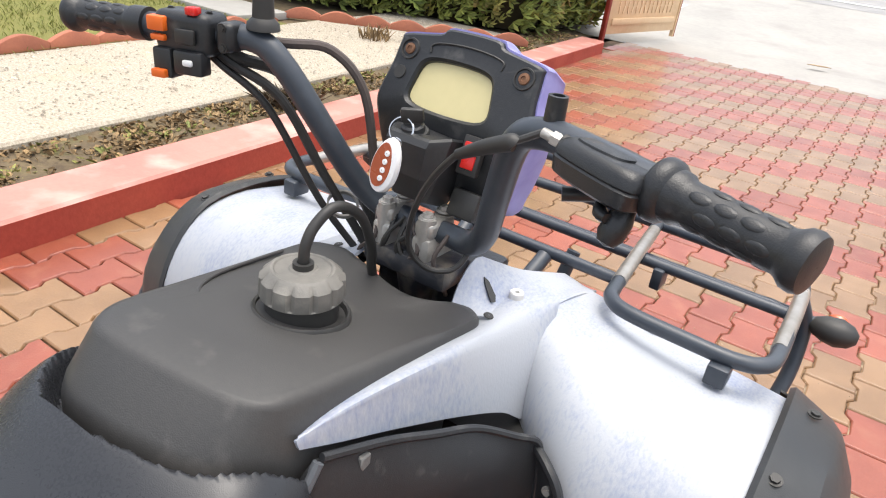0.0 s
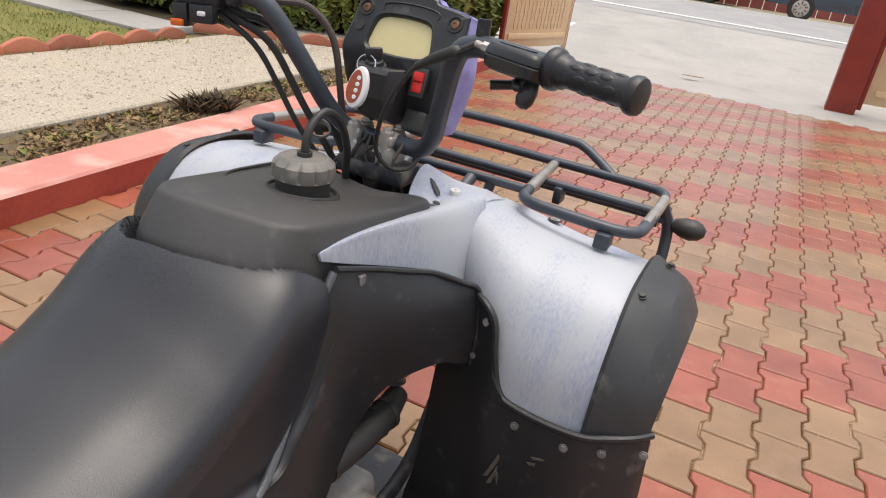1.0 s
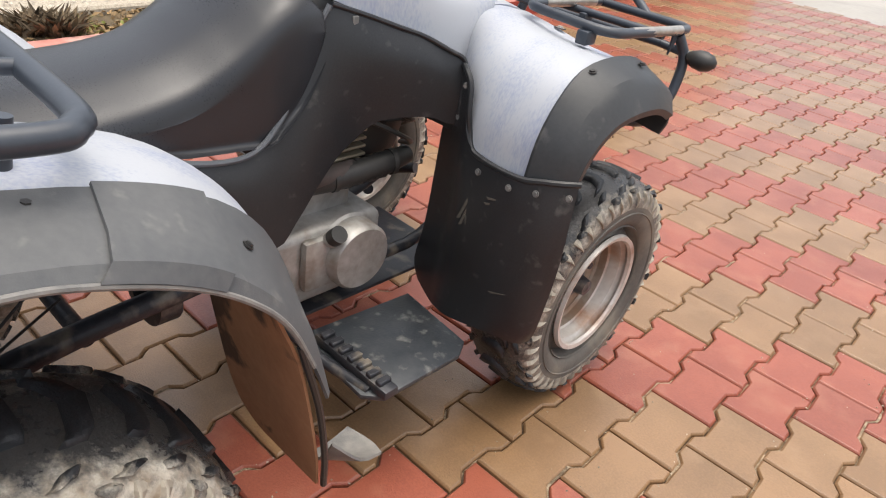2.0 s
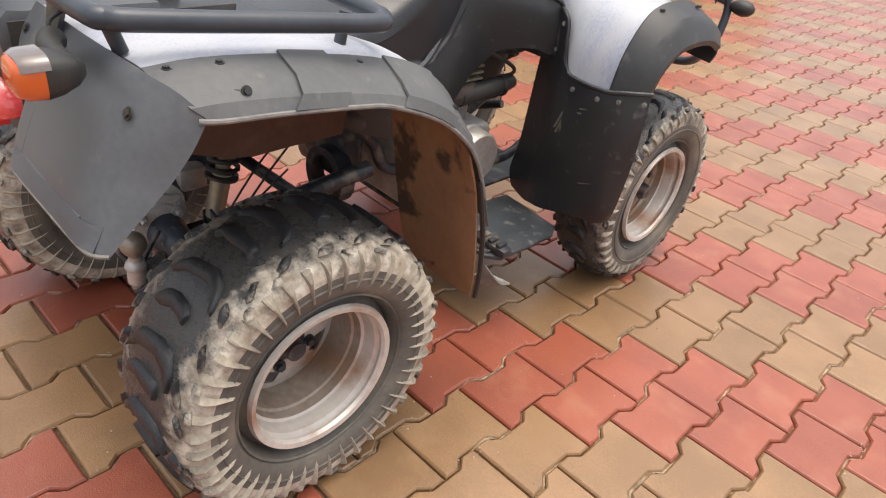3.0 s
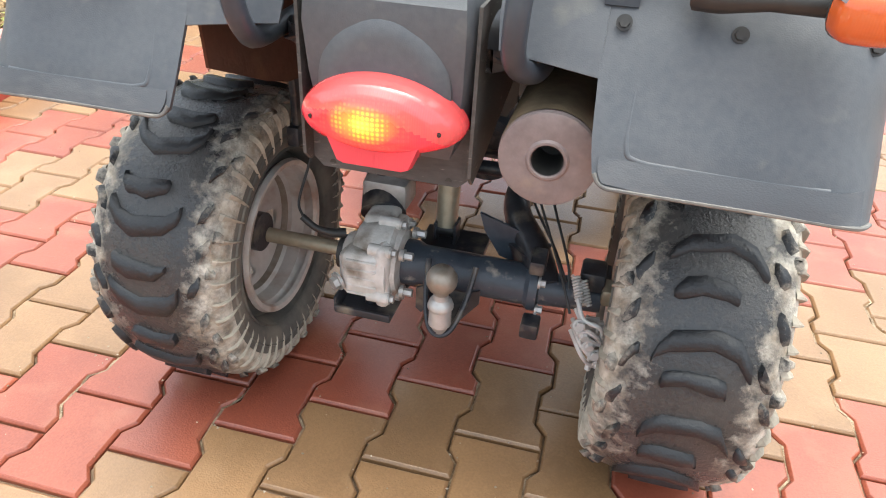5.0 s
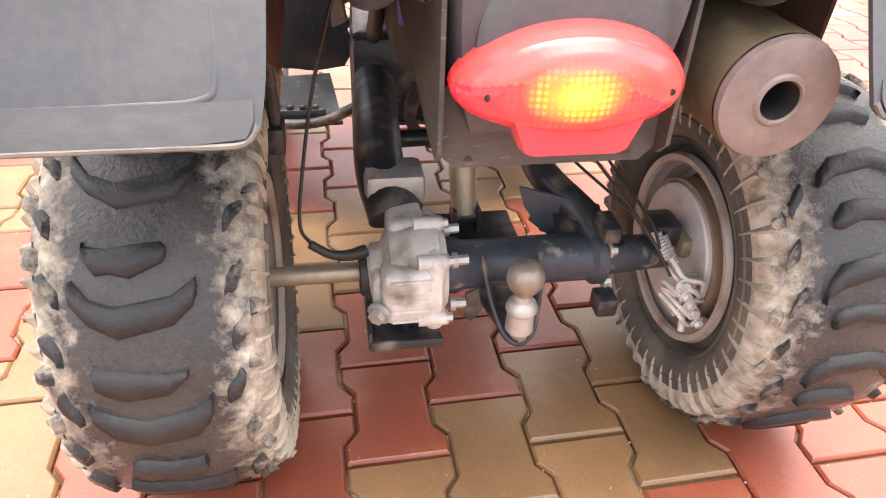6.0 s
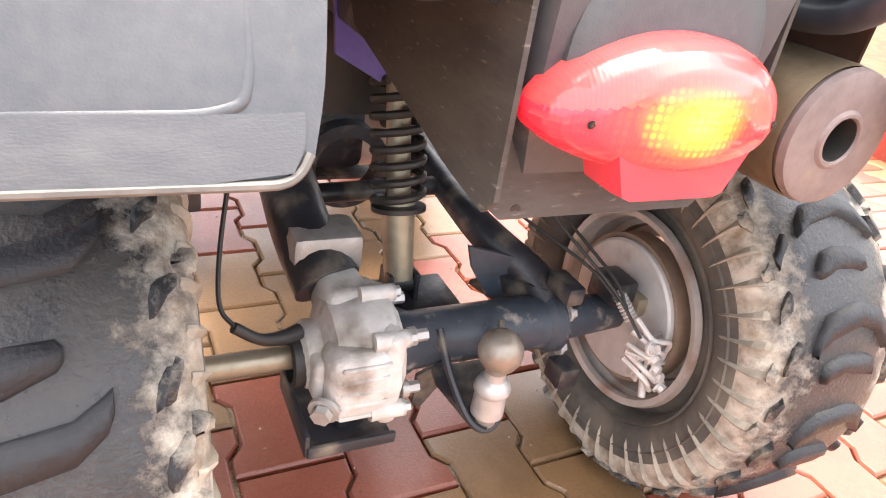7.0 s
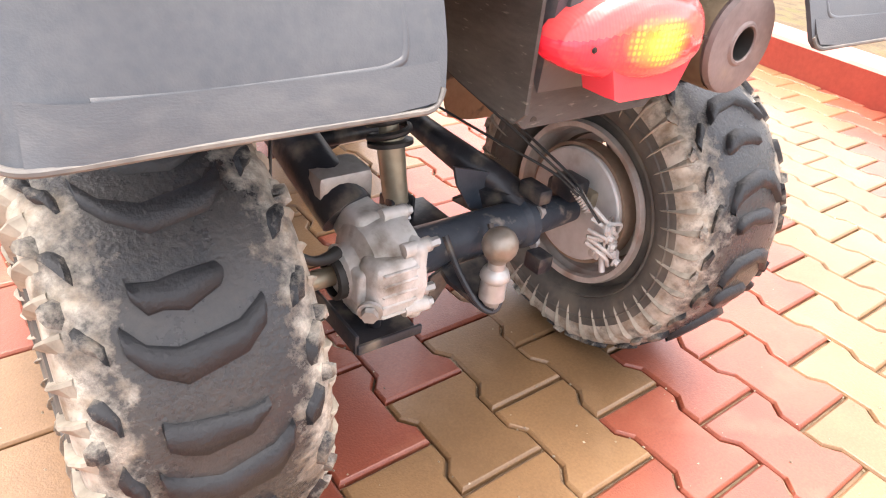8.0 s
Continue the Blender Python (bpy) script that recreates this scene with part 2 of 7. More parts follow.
M_blade = mat("grass blade", (0.15, 0.18, 0.035), (0.27, 0.25, 0.075), (0.6, 0.8), scale=3, bump=0.0, rand=0.3, island=True)
M_dry = mat("dry plant", (0.30, 0.20, 0.095), (0.16, 0.105, 0.05), (0.8, 0.9), scale=8, bump=0.0, rand=0.5, island=True)
M_leaf = mat("thuja foliage", (0.12, 0.175, 0.03), (0.27, 0.285, 0.06), (0.6, 0.8), scale=2.0, fine=12, bump=0.0, rand=0.45, island=True,
             dust=(0.30, 0.18, 0.07), dust_at=(0.56, 0.70), dust_scale=1.3)
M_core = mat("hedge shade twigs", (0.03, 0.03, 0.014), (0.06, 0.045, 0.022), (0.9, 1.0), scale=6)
M_terra = mat("terracotta", (0.42, 0.15, 0.085), (0.33, 0.12, 0.075), (0.7, 0.85), scale=6, bump=0.3, rand=0.2)
M_rock = mat("grey rock", (0.09, 0.09, 0.088), (0.21, 0.205, 0.195), (0.8, 0.95), scale=3, fine=25, bump=0.8, bscale=40, rand=0.45, island=True)
M_cream = mat("cream painted wood", (0.72, 0.52, 0.32), (0.66, 0.46, 0.27), (0.5, 0.65), scale=4, fine=30, bump=0.15)
M_car = mat("dark blue car paint", (0.025, 0.035, 0.055), (0.03, 0.042, 0.065), (0.2, 0.3), bump=0.0, coat=0.8)
M_car2 = mat("grey car paint", (0.18, 0.19, 0.18), (0.2, 0.21, 0.2), (0.2, 0.3), bump=0.0, coat=0.8)
M_glass = mat("car glass", (0.03, 0.035, 0.04), (0.04, 0.045, 0.05), (0.05, 0.1), bump=0.0)
M_house = mat("red fence paint", (0.24, 0.06, 0.05), (0.33, 0.10, 0.08), (0.7, 0.85), scale=2, bump=0.2)
M_earth = mat("earth", (0.20, 0.17, 0.12), (0.30, 0.27, 0.18), (0.9, 1.0), scale=0.6, fine=9, bump=0.6, bscale=20)


def tyre_material(name, dark, dark2, lo, hi, rough, rise=6.6):
    """Black rubber whose shoulders carry dried pale dust, thinning out over the crown."""
    m = mat(name, dark, dark2, rough, scale=12, fine=120, bump=0.45, bscale=230)
    n, l = m.node_tree.nodes, m.node_tree.links
    b = n["Principled BSDF"]
    co = n.new("ShaderNodeTexCoord")
    sp = n.new("ShaderNodeSeparateXYZ")
    l.new(co.outputs["Object"], sp.inputs[0])
    ab = n.new("ShaderNodeMath")
    ab.operation = "ABSOLUTE"
    l.new(sp.outputs[0], ab.inputs[0])
    nz = n.new("ShaderNodeTexNoise")
    nz.inputs["Scale"].default_value, nz.inputs["Detail"].default_value, nz.inputs["Roughness"].default_value = 34, 10, 0.72
    l.new(co.outputs["Object"], nz.inputs["Vector"])
    a1 = n.new("ShaderNodeMath")
    a1.operation = "MULTIPLY_ADD"
    a1.inputs[1].default_value = rise
    l.new(ab.outputs[0], a1.inputs[0])
    l.new(nz.outputs["Fac"], a1.inputs[2])
    mr = n.new("ShaderNodeMapRange")
    mr.inputs[1].default_value, mr.inputs[2].default_value = lo, hi
    l.new(a1.outputs[0], mr.inputs[0])
    tone = n.new("ShaderNodeTexNoise")
    tone.inputs["Scale"].default_value, tone.inputs["Detail"].default_value = 42, 10
    l.new(co.outputs["Object"], tone.inputs["Vector"])
    dust = n.new("ShaderNodeMix")
    dust.data_type = "RGBA"
    dust.inputs[6].default_value, dust.inputs[7].default_value = (0.27, 0.21, 0.145, 1), (0.62, 0.575, 0.49, 1)
    tr = n.new("ShaderNodeMapRange")
    tr.inputs[1].default_value, tr.inputs[2].default_value = 0.28, 0.64
    l.new(tone.outputs["Fac"], tr.inputs[0])
    l.new(tr.outputs[0], dust.inputs[0])
    # the dust lies as a rough crust; bare rubber stays glossy
    oldr = b.inputs["Roughness"].links[0].from_socket
    rm = n.new("ShaderNodeMix")
    l.new(mr.outputs[0], rm.inputs[0])
    l.new(oldr, rm.inputs[2])
    rm.inputs[3].default_value = 0.9
    l.new(rm.outputs[0], b.inputs["Roughness"])
    crust = n.new("ShaderNodeBump")
    crust.inputs["Strength"].default_value, crust.inputs["Distance"].default_value = 0.7, 0.0025
    hh = n.new("ShaderNodeMath")
    hh.operation = "MULTIPLY_ADD"
    l.new(mr.outputs[0], hh.inputs[0])
    l.new(tone.outputs["Fac"], hh.inputs[1])
    l.new(nz.outputs["Fac"], hh.inputs[2])
    l.new(hh.outputs[0], crust.inputs["Height"])
    l.new(b.inputs["Normal"].links[0].from_socket, crust.inputs["Normal"])
    l.new(crust.outputs[0], b.inputs["Normal"])
    mx = n.new("ShaderNodeMix")
    mx.data_type = "RGBA"
    old = b.inputs["Base Color"].links[0].from_socket
    l.new(mr.outputs[0], mx.inputs[0])
    l.new(old, mx.inputs[6])
    l.new(dust.outputs[2], mx.inputs[7])
    l.new(mx.outputs[2], b.inputs["Base Color"])
    return m


M_tyre = tyre_material("dusty tyre rubber", (0.033, 0.035, 0.038), (0.063, 0.060, 0.056), 0.84, 1.10, (0.16, 0.42), 5.4)
M_block = tyre_material("worn tread block", (0.014, 0.016, 0.019), (0.026, 0.028, 0.031), 1.06, 1.34, (0.34, 0.55))


def lens_material(name, rgb, glow=None, strength=0.0, middle=(0, 0, 0), radius=(0.05, 0.03)):
    """Moulded lamp lens with fine ribs; glow is the lit bulb that shows through it."""
    m = bpy.data.materials.new(name)
    m.use_nodes = True
    n, l = m.node_tree.nodes, m.node_tree.links
    b = n["Principled BSDF"]
    b.inputs["Base Color"].default_value = (*rgb, 1)
    b.inputs["Roughness"].default_value = 0.18
    b.inputs["Coat Weight"].default_value = 0.6
    b.inputs["Subsurface Weight"].default_value = 0.0
    co = n.new("ShaderNodeTexCoord")
    wv = n.new("ShaderNodeTexWave")
    wv.inputs["Scale"].default_value = 130
    l.new(co.outputs["Object"], wv.inputs[0])
    bp = n.new("ShaderNodeBump")
    bp.inputs["Strength"].default_value, bp.inputs["Distance"].default_value = 0.1, 0.0006
    l.new(wv.outputs["Fac"], bp.inputs["Height"])
    l.new(bp.outputs[0], b.inputs["Normal"])
    if glow:
        mp = n.new("ShaderNodeMapping")
        mp.vector_type = "TEXTURE"
        mp.inputs["Location"].default_value = middle
        mp.inputs["Scale"].default_value = (radius[0], 1.0, radius[1])
        l.new(co.outputs["Object"], mp.inputs[0])
        gr = n.new("ShaderNodeTexGradient")
        gr.gradient_type = "SPHERICAL"
        l.new(mp.outputs[0], gr.inputs[0])
        cr = n.new("ShaderNodeValToRGB")
        e = cr.color_ramp.elements
        e[0].position, e[0].color = 0.0, (0.16, 0.0, 0.004, 1)
        e[1].position, e[1].color = 1.0, (1.0, 0.8, 0.05, 1)
        k = e.new(0.35)
        k.color = (0.55, 0.02, 0.005, 1)
        k = e.new(0.72)
        k.color = (1.0, 0.32, 0.01, 1)
        l.new(gr.outputs["Fac"], cr.inputs[0])
        l.new(cr.outputs[0], b.inputs["Emission Color"])
        vo = n.new("ShaderNodeTexVoronoi")
        vo.inputs["Scale"].default_value, vo.inputs["Randomness"].default_value = 185, 0.0
        l.new(co.outputs["Object"], vo.inputs["Vector"])
        dots = n.new("ShaderNodeMapRange")
        dots.inputs[1].default_value, dots.inputs[2].default_value = 0.2, 0.5
        dots.inputs[3].default_value, dots.inputs[4].default_value = strength * 1.9, strength * 0.75
        l.new(vo.outputs["Distance"], dots.inputs[0])
        l.new(dots.outputs[0], b.inputs["Emission Strength"])
    return m


M_tail = lens_material("red tail lens", (0.72, 0.05, 0.075), True, 0.55, (-0.008, -0.30, 0.646), (0.066, 0.036))
M_pink = lens_material("upper lens with sky sheen", (0.52, 0.10, 0.095), True, 0.55, (-0.008, -0.30, 0.646), (0.066, 0.036))
M_tab = lens_material("red tab lens", (0.78, 0.06, 0.09))
M_amber = lens_material("amber lens", (0.58, 0.105, 0.02))
M_clear = mat("clear lens", (0.17, 0.14, 0.13), (0.12, 0.10, 0.09), (0.08, 0.15), bump=0.0, coat=0.8)

# ---- mesh tools ----


def part(name, bm, material, parent, label="", smooth=38):
    me = bpy.data.meshes.new(name)
    bmesh.ops.recalc_face_normals(bm, faces=bm.faces)
    bm.to_mesh(me)
    bm.free()
    for mm in material if isinstance(material, (list, tuple)) else [material]:
        me.materials.append(mm)
    if smooth:
        me.shade_smooth()
        me.set_sharp_from_angle(angle=radians(smooth))
    ob = new(name, me)
    ob.parent = parent
    if label:
        ob["label"] = label
    return ob


def thing(name, label, category, kind="", group=""):
    return tagged(new(name), label, category, group, kind)


def box(lo, hi, bevel=0.004, seg=2):
    bm = bmesh.new()
    bmesh.ops.create_cube(bm, size=1)
    for v in bm.verts:
        v.co = [lo[k] + (v.co[k] + .5) * (hi[k] - lo[k]) for k in range(3)]
    if bevel:
        bmesh.ops.bevel(bm, geom=bm.edges[:], offset=bevel, segments=seg, affect="EDGES", profile=0.5)
    return bm


def moved(bm, m):
    bmesh.ops.transform(bm, matrix=m, verts=bm.verts)
    return bm


def smooth_path(pts, sub=6, closed=False):
    p = [Vector(a) for a in pts]
    n = len(p)
    out = []
    for i in range(n if closed else n - 1):
        a, b = p[i], p[(i + 1) % n]
        z0 = p[i - 1] if closed or i > 0 else a * 2 - b
        z1 = p[(i + 2) % n] if closed or i + 2 < n else b * 2 - a
        for k in range(sub):
            t = k / sub
            out.append(0.5 * (2 * a + (b - z0) * t + (2 * z0 - 5 * a + 4 * b - z1) * t * t + (3 * a - z0 - 3 * b + z1) * t ** 3))
    if not closed:
        out.append(p[-1])
    return out


def tube(pts, r, sides=12, closed=False, bm=None, sub=6, smooth=True, cap=True):
    """A round bar along a path; r may be a list, one radius for each given point."""
    bm = bm or bmesh.new()
    path = smooth_path(pts, sub, closed) if smooth else [Vector(a) for a in pts]
    n = len(path)
    if isinstance(r, (list, tuple)):
        k = len(r) - 1
        radii = [r[min(int(i / (n - 1) * k), k - 1)] * (1 - (i / (n - 1) * k - min(int(i / (n - 1) * k), k - 1)))
                 + r[min(int(i / (n - 1) * k), k - 1) + 1] * (i / (n - 1) * k - min(int(i / (n - 1) * k), k - 1)) for i in range(n)]
    else:
        radii = [r] * n
    rings, up = [], None
    for i in range(n):
        d = (path[(i + 1) % n] - path[i - 1]) if closed or 0 < i < n - 1 else (path[1] - path[0] if i == 0 else path[-1] - path[-2])
        d.normalize()
        if up is None:
            up = Vector((0, 0, 1)) if abs(d.z) < 0.9 else Vector((1, 0, 0))
        up = (up - d * up.dot(d)).normalized()
        side = d.cross(up)
        rings.append([bm.verts.new(path[i] + (up * math.cos(2 * math.pi * a / sides) + side * math.sin(2 * math.pi * a / sides)) * radii[i]) for a in range(sides)])
    for i in range(n if closed else n - 1):
        p, q = rings[i], rings[(i + 1) % n]
        for a in range(sides):
            bm.faces.new((p[a], p[(a + 1) % sides], q[(a + 1) % sides], q[a]))
    if cap and not closed:
        bm.faces.new(rings[0][::-1])
        bm.faces.new(rings[-1])
    return bm


def cyl(p0, p1, r, r2=None, sides=20, bm=None):
    return tube([p0, p1], [r, r if r2 is None else r2], sides, bm=bm, smooth=False)


def lathe(profile, steps=40, m=None, bm=None, closed=False):
    """Revolves (x, radius) pairs round the x axis."""
    bm = bm or bmesh.new()
    rings = []
    for a in range(steps):
        t = 2 * math.pi * a / steps
        rings.append([bm.verts.new(Vector((x, r * math.cos(t), r * math.sin(t)))) for x, r in profile])
    k = len(profile)
    for a in range(steps):
        p, q = rings[a], rings[(a + 1) % steps]
        for i in range(k if closed else k - 1):
            bm.faces.new((p[i], p[(i + 1) % k], q[(i + 1) % k], q[i]))
    if m is not None:
        bmesh.ops.transform(bm, matrix=m, verts=[v for ring in rings for v in ring])
    return bm


def sheet(rows, thick=0.004, sub=3, side=1, crisp=False):
    """A curved panel through rows of points, smoothed both ways (crisp: creased along the rows), with thickness."""
    rows = [smooth_path([(x * side, y, z) for x, y, z in r], sub) for r in rows]
    cols = [[r[i] for r in rows] if crisp else smooth_path([r[i] for r in rows], sub) for i in range(len(rows[0]))]
    bm = bmesh.new()
    grid = [[bm.verts.new(p) for p in c] for c in cols]
    for i in range(len(grid) - 1):
        for j in range(len(grid[0]) - 1):
            bm.faces.new((grid[i][j], grid[i + 1][j], grid[i + 1][j + 1], grid[i][j + 1]))
    bmesh.ops.recalc_face_normals(bm, faces=bm.faces)
    bmesh.ops.solidify(bm, geom=bm.faces[:], thickness=thick)
    return bm


def plate(outline, thick, m, bevel=0.0):
    """A flat outline (x, y) given thickness along z and put in place by m."""
    bm = bmesh.new()
    f = bm.faces.new([bm.verts.new((x, y, 0)) for x, y in outline])
    g = bmesh.ops.extrude_face_region(bm, geom=[f])
    bmesh.ops.translate(bm, vec=(0, 0, thick), verts=[v for v in g["geom"] if isinstance(v, bmesh.types.BMVert)])
    if bevel:
        bmesh.ops.bevel(bm, geom=[e for e in bm.edges if abs(e.verts[0].co.z - e.verts[1].co.z) < 1e-6], offset=bevel, segments=2, affect="EDGES", profile=0.5)
    return moved(bm, m)


def loft(rings, cap=True):
    """Closed rings of equal length joined into a body."""
    bm = bmesh.new()
    vs = [[bm.verts.new(p) for p in r] for r in rings]
    n = len(rings[0])
    for i in range(len(vs) - 1):
        for a in range(n):
            bm.faces.new((vs[i][a], vs[i][(a + 1) % n], vs[i + 1][(a + 1) % n], vs[i + 1][a]))
    if cap:
        bm.faces.new(vs[0][::-1])
        bm.faces.new(vs[-1])
    return bm


def join(*bms):
    me = bpy.data.meshes.new("tmp")
    out = bmesh.new()
    for b in bms:
        b.to_mesh(me)
        b.free()
        out.from_mesh(me)
    bpy.data.meshes.remove(me)
    return out


def bolt(p, n, r=0.007, h=0.004):
    """A hexagon head with a washer, standing on a surface with normal n."""
    q = Vector(n).to_track_quat("X", "Z").to_matrix().to_4x4()
    m = Matrix.Translation(p) @ q
    bm = lathe([(0, 0.0005), (0, r * 1.5), (h * .35, r * 1.5), (h * .35, r)], 16, m)
    return lathe([(h * .35, r), (h, r), (h, 0.0005)], 6, m, bm)

# ---- setting ----


def slope(y):
    """The drive lies level as far as the gate, then climbs gently to the street."""
    t = min(max((y - 9.0) / 9.0, 0), 1)
    return 0.72 * t * t * (3 - 2 * t)


def strip(name, xs, ys, z, material, label, category, lift=True, depth=0.0, cuts=1):
    bm = bmesh.new()
    grid = [[bm.verts.new((x, y, z + (slope(y) if lift else 0))) for x in xs] for y in ys]
    for i in range(len(ys) - 1):
        for j in range(len(xs) - 1):
            bm.faces.new((grid[i][j], grid[i][j + 1], grid[i + 1][j + 1], grid[i + 1][j]))
    if depth:
        bmesh.ops.recalc_face_normals(bm, faces=bm.faces)
        bmesh.ops.solidify(bm, geom=bm.faces[:], thickness=depth)
    ob = part(name, bm, material, None)
    return tagged(ob, label, category, kind="structure")


def kerb_x(y):
    """The line of the red kerb beside the drive."""
    return -1.808 - 0.074 * (y - 1.0)


far = [-400, -120, -40, -12, -4] + [k * 0.75 for k in range(-4, 32)] + [30, 60, 150, 600]
strip("ground", [-600, -60, -20, -8, 0, 8, 20, 60, 600], far, -0.06, M_earth, "bare earth under and around the drive", "ground")
strip("joint_bed", [-2.6, 0, 2.6], [-4.0, 0, 8.7], -0.0125, M_joint, "sand filled joints of the block paving", "paving bed", lift=False)
strip("concrete_apron", [-9, -4, -2.45, 0, 3, 8, 16], [8.62] + [9 + k * 0.5 for k in range(12)], -0.004, M_concrete, "pale stained concrete apron outside the gate", "driveway")
strip("road", [-40, -10, 0, 10, 40], [14.4 + k * 0.5 for k in range(11)], 0.0, M_road, "grey asphalt street", "road")
for x0, x1, y in ((-40, 40, 14.9), (-40, 40, 18.6)):
    strip("road_line", [x0, 0, x1], [y, y + 0.13], 0.008, M_paint, "white painted line along the street", "road marking")
strip("apron_joint", [-2.9, -2.82], [10.0, 10.8, 11.6, 12.4], 0.003, M_paint, "pale joint in the concrete apron", "joint")


def sweep_box(name, f, x0, x1, z0, z1, y0, y1, material, label, category, bevel=0.012, kind="structure", step=0.6):
    n = max(2, int((y1 - y0) / step))
    rings = []
    for k in range(n + 1):
        y = y0 + (y1 - y0) * k / n
        x = f(y)
        rings.append([(x + x0, y, z0), (x + x1, y, z0), (x + x1, y, z1 - bevel), (x + x1 - bevel, y, z1), (x + x0 + bevel, y, z1), (x + x0, y, z1 - bevel)])
    ob = part(name, loft(rings), material, None)
    return tagged(ob, label, category, kind=kind)


kerb = sweep_box("kerb", kerb_x, -0.27, 0.0, -0.05, 0.125, -4.0, 7.55, [M_kerb, M_kerbtop], "red painted concrete kerb with a faded pink top", "kerb")
for f in kerb.data.polygons:
    if f.normal.z > 0.6 and f.center.z > 0.1:
        f.material_index = 1
kerb2 = sweep_box("kerb", lambda y: 2.44 + 0.16 * (y - 0.35), 0.0, 0.25, -0.05, 0.14, -4.0, 8.0, [M_kerb, M_kerbtop], "red painted concrete kerb beyond the drive", "kerb")
for f in kerb2.data.polygons:
    if f.normal.z > 0.6 and f.center.z > 0.1:
        f.material_index = 1


def band(name, a0, a1, y0, y1, z, material, label, category, rough=0.0, step=0.12):
    """Ground between two lines that run with the kerb."""
    bm = bmesh.new()
    ny = int((y1 - y0) / step)
    nx = max(2, int((a1 - a0) / step))
    rows = [[bm.verts.new((kerb_x(y0 + (y1 - y0) * i / ny) + a0 + (a1 - a0) * j / nx, y0 + (y1 - y0) * i / ny,
                           z + rough * noise.noise((j * 0.9, i * 0.9, 3.1)) + rough * 0.6 * noise.noise((j * 2.3, i * 2.3, 7.7)))) for j in range(nx + 1)] for i in range(ny + 1)]
    for i in range(ny):
        for j in range(nx):
            bm.faces.new((rows[i][j], rows[i][j + 1], rows[i + 1][j + 1], rows[i + 1][j]))
    return tagged(part(name, bm, material, None), label, category, kind="structure")


band("soil_bed", -0.75, -0.262, -4, 8.0, 0.10, M_soil, "dry soil bed with withered plants along the kerb", "flower bed", 0.03)
band("gravel_path", -2.02, -0.68, -4, 6.6, 0.125, M_gravel, "pale exposed gravel path", "path", 0.006)
band("lawn", -9.0, -2.0, -4, 4.7, 0.13, M_grass, "patchy autumn lawn", "lawn", 0.02, 0.3)
band("hedge_bed", -9.0, -0.7, 4.4, 9.5, 0.09, M_soil, "bare soil under the hedge", "flower bed", 0.03, 0.3)
band("right_bed", 4.55, 12.0, -4, 8.0, 0.10, M_soil, "soil beyond the far kerb", "flower bed", 0.03, 0.4)
slab = part("stepping_slab", join(box((-6.1, 4.35, 0.10), (-5.25, 4.95, 0.165), 0.008), box((-5.23, 4.37, 0.10), (-4.35, 4.97, 0.165), 0.008)), M_concrete, None)
tagged(slab, "pale concrete slabs across the lawn", "path", kind="structure")

# plants in the soil bed: many dry leaves and stalks
rng = random.Random(7)


def tufts(name, places, count, size, height, material, label, category, lean=0.6, width=0.35):
    verts, faces = [], []
    for cx0, cy0, cz0, spread in places:
        for _ in range(count):
            a, rr = rng.uniform(0, 2 * math.pi), spread * rng.random() ** 0.6
            p = Vector((cx0 + rr * math.cos(a), cy0 + rr * math.sin(a), cz0))
            h = height * rng.uniform(0.3, 1.0)
            tip = p + Vector((rng.uniform(-lean, lean) * h, rng.uniform(-lean, lean) * h, h))
            s = Vector((math.cos(a * 3), math.sin(a * 3), 0)) * size * width * rng.uniform(0.5, 1.2)
            k = len(verts)
            m = p.lerp(tip, 0.55) + Vector((0, 0, size * 0.2))
            verts += [p - s * 0.5, p + s * 0.5, m + s, tip, m - s]
            faces.append((k, k + 1, k + 2, k + 3, k + 4))
    me = bpy.data.meshes.new(name)
    me.from_pydata([tuple(v) for v in verts], [], faces)
    me.materials.append(material)
    return tagged(new(name, me), label, category, kind="stuff")


places = [(kerb_x(y) - rng.uniform(0.33, 0.7), y, 0.10, 0.10) for y in [rng.uniform(-1, 7.6) for _ in range(260)]]
tufts("dry_weeds", places, 26, 0.030, 0.022, M_dry, "withered weeds and leaf litter in the soil bed", "weeds", 2.2, 0.45)
tufts("green_weeds", places[::3], 16, 0.026, 0.03, M_blade, "small green weeds in the soil bed", "weeds", 1.8, 0.4)
M_dead = mat("dead leaves", (0.075, 0.052, 0.03), (0.14, 0.10, 0.055), (0.8, 0.9), scale=8, bump=0.0, rand=0.5, island=True)
for cx0, cy0 in ((kerb_x(3.0) - 0.42, 3.0), (kerb_x(1.0) - 0.42, 1.0)):
    tufts("dead_plant", [(cx0, cy0, 0.11, 0.10), (cx0 + .05, cy0 + .1, 0.11, 0.08)], 190, 0.030, 0.10, M_dead, "dead brown bedding plant with curled leaves", "plant", 1.5, 0.45)
tufts("dead_plant", [(-3.35, 5.0, 0.125, 0.14)], 120, 0.025, 0.13, M_dry, "dead brown bedding plant with curled leaves", "plant", 0.8)
blades = [(rng.uniform(-8.2, -3.95), rng.uniform(-0.5, 4.4), 0.13, 0.14) for _ in range(1600)]
tufts("grass", blades, 12, 0.013, 0.04, M_blade, "short patchy grass", "grass", 0.9, 0.3)

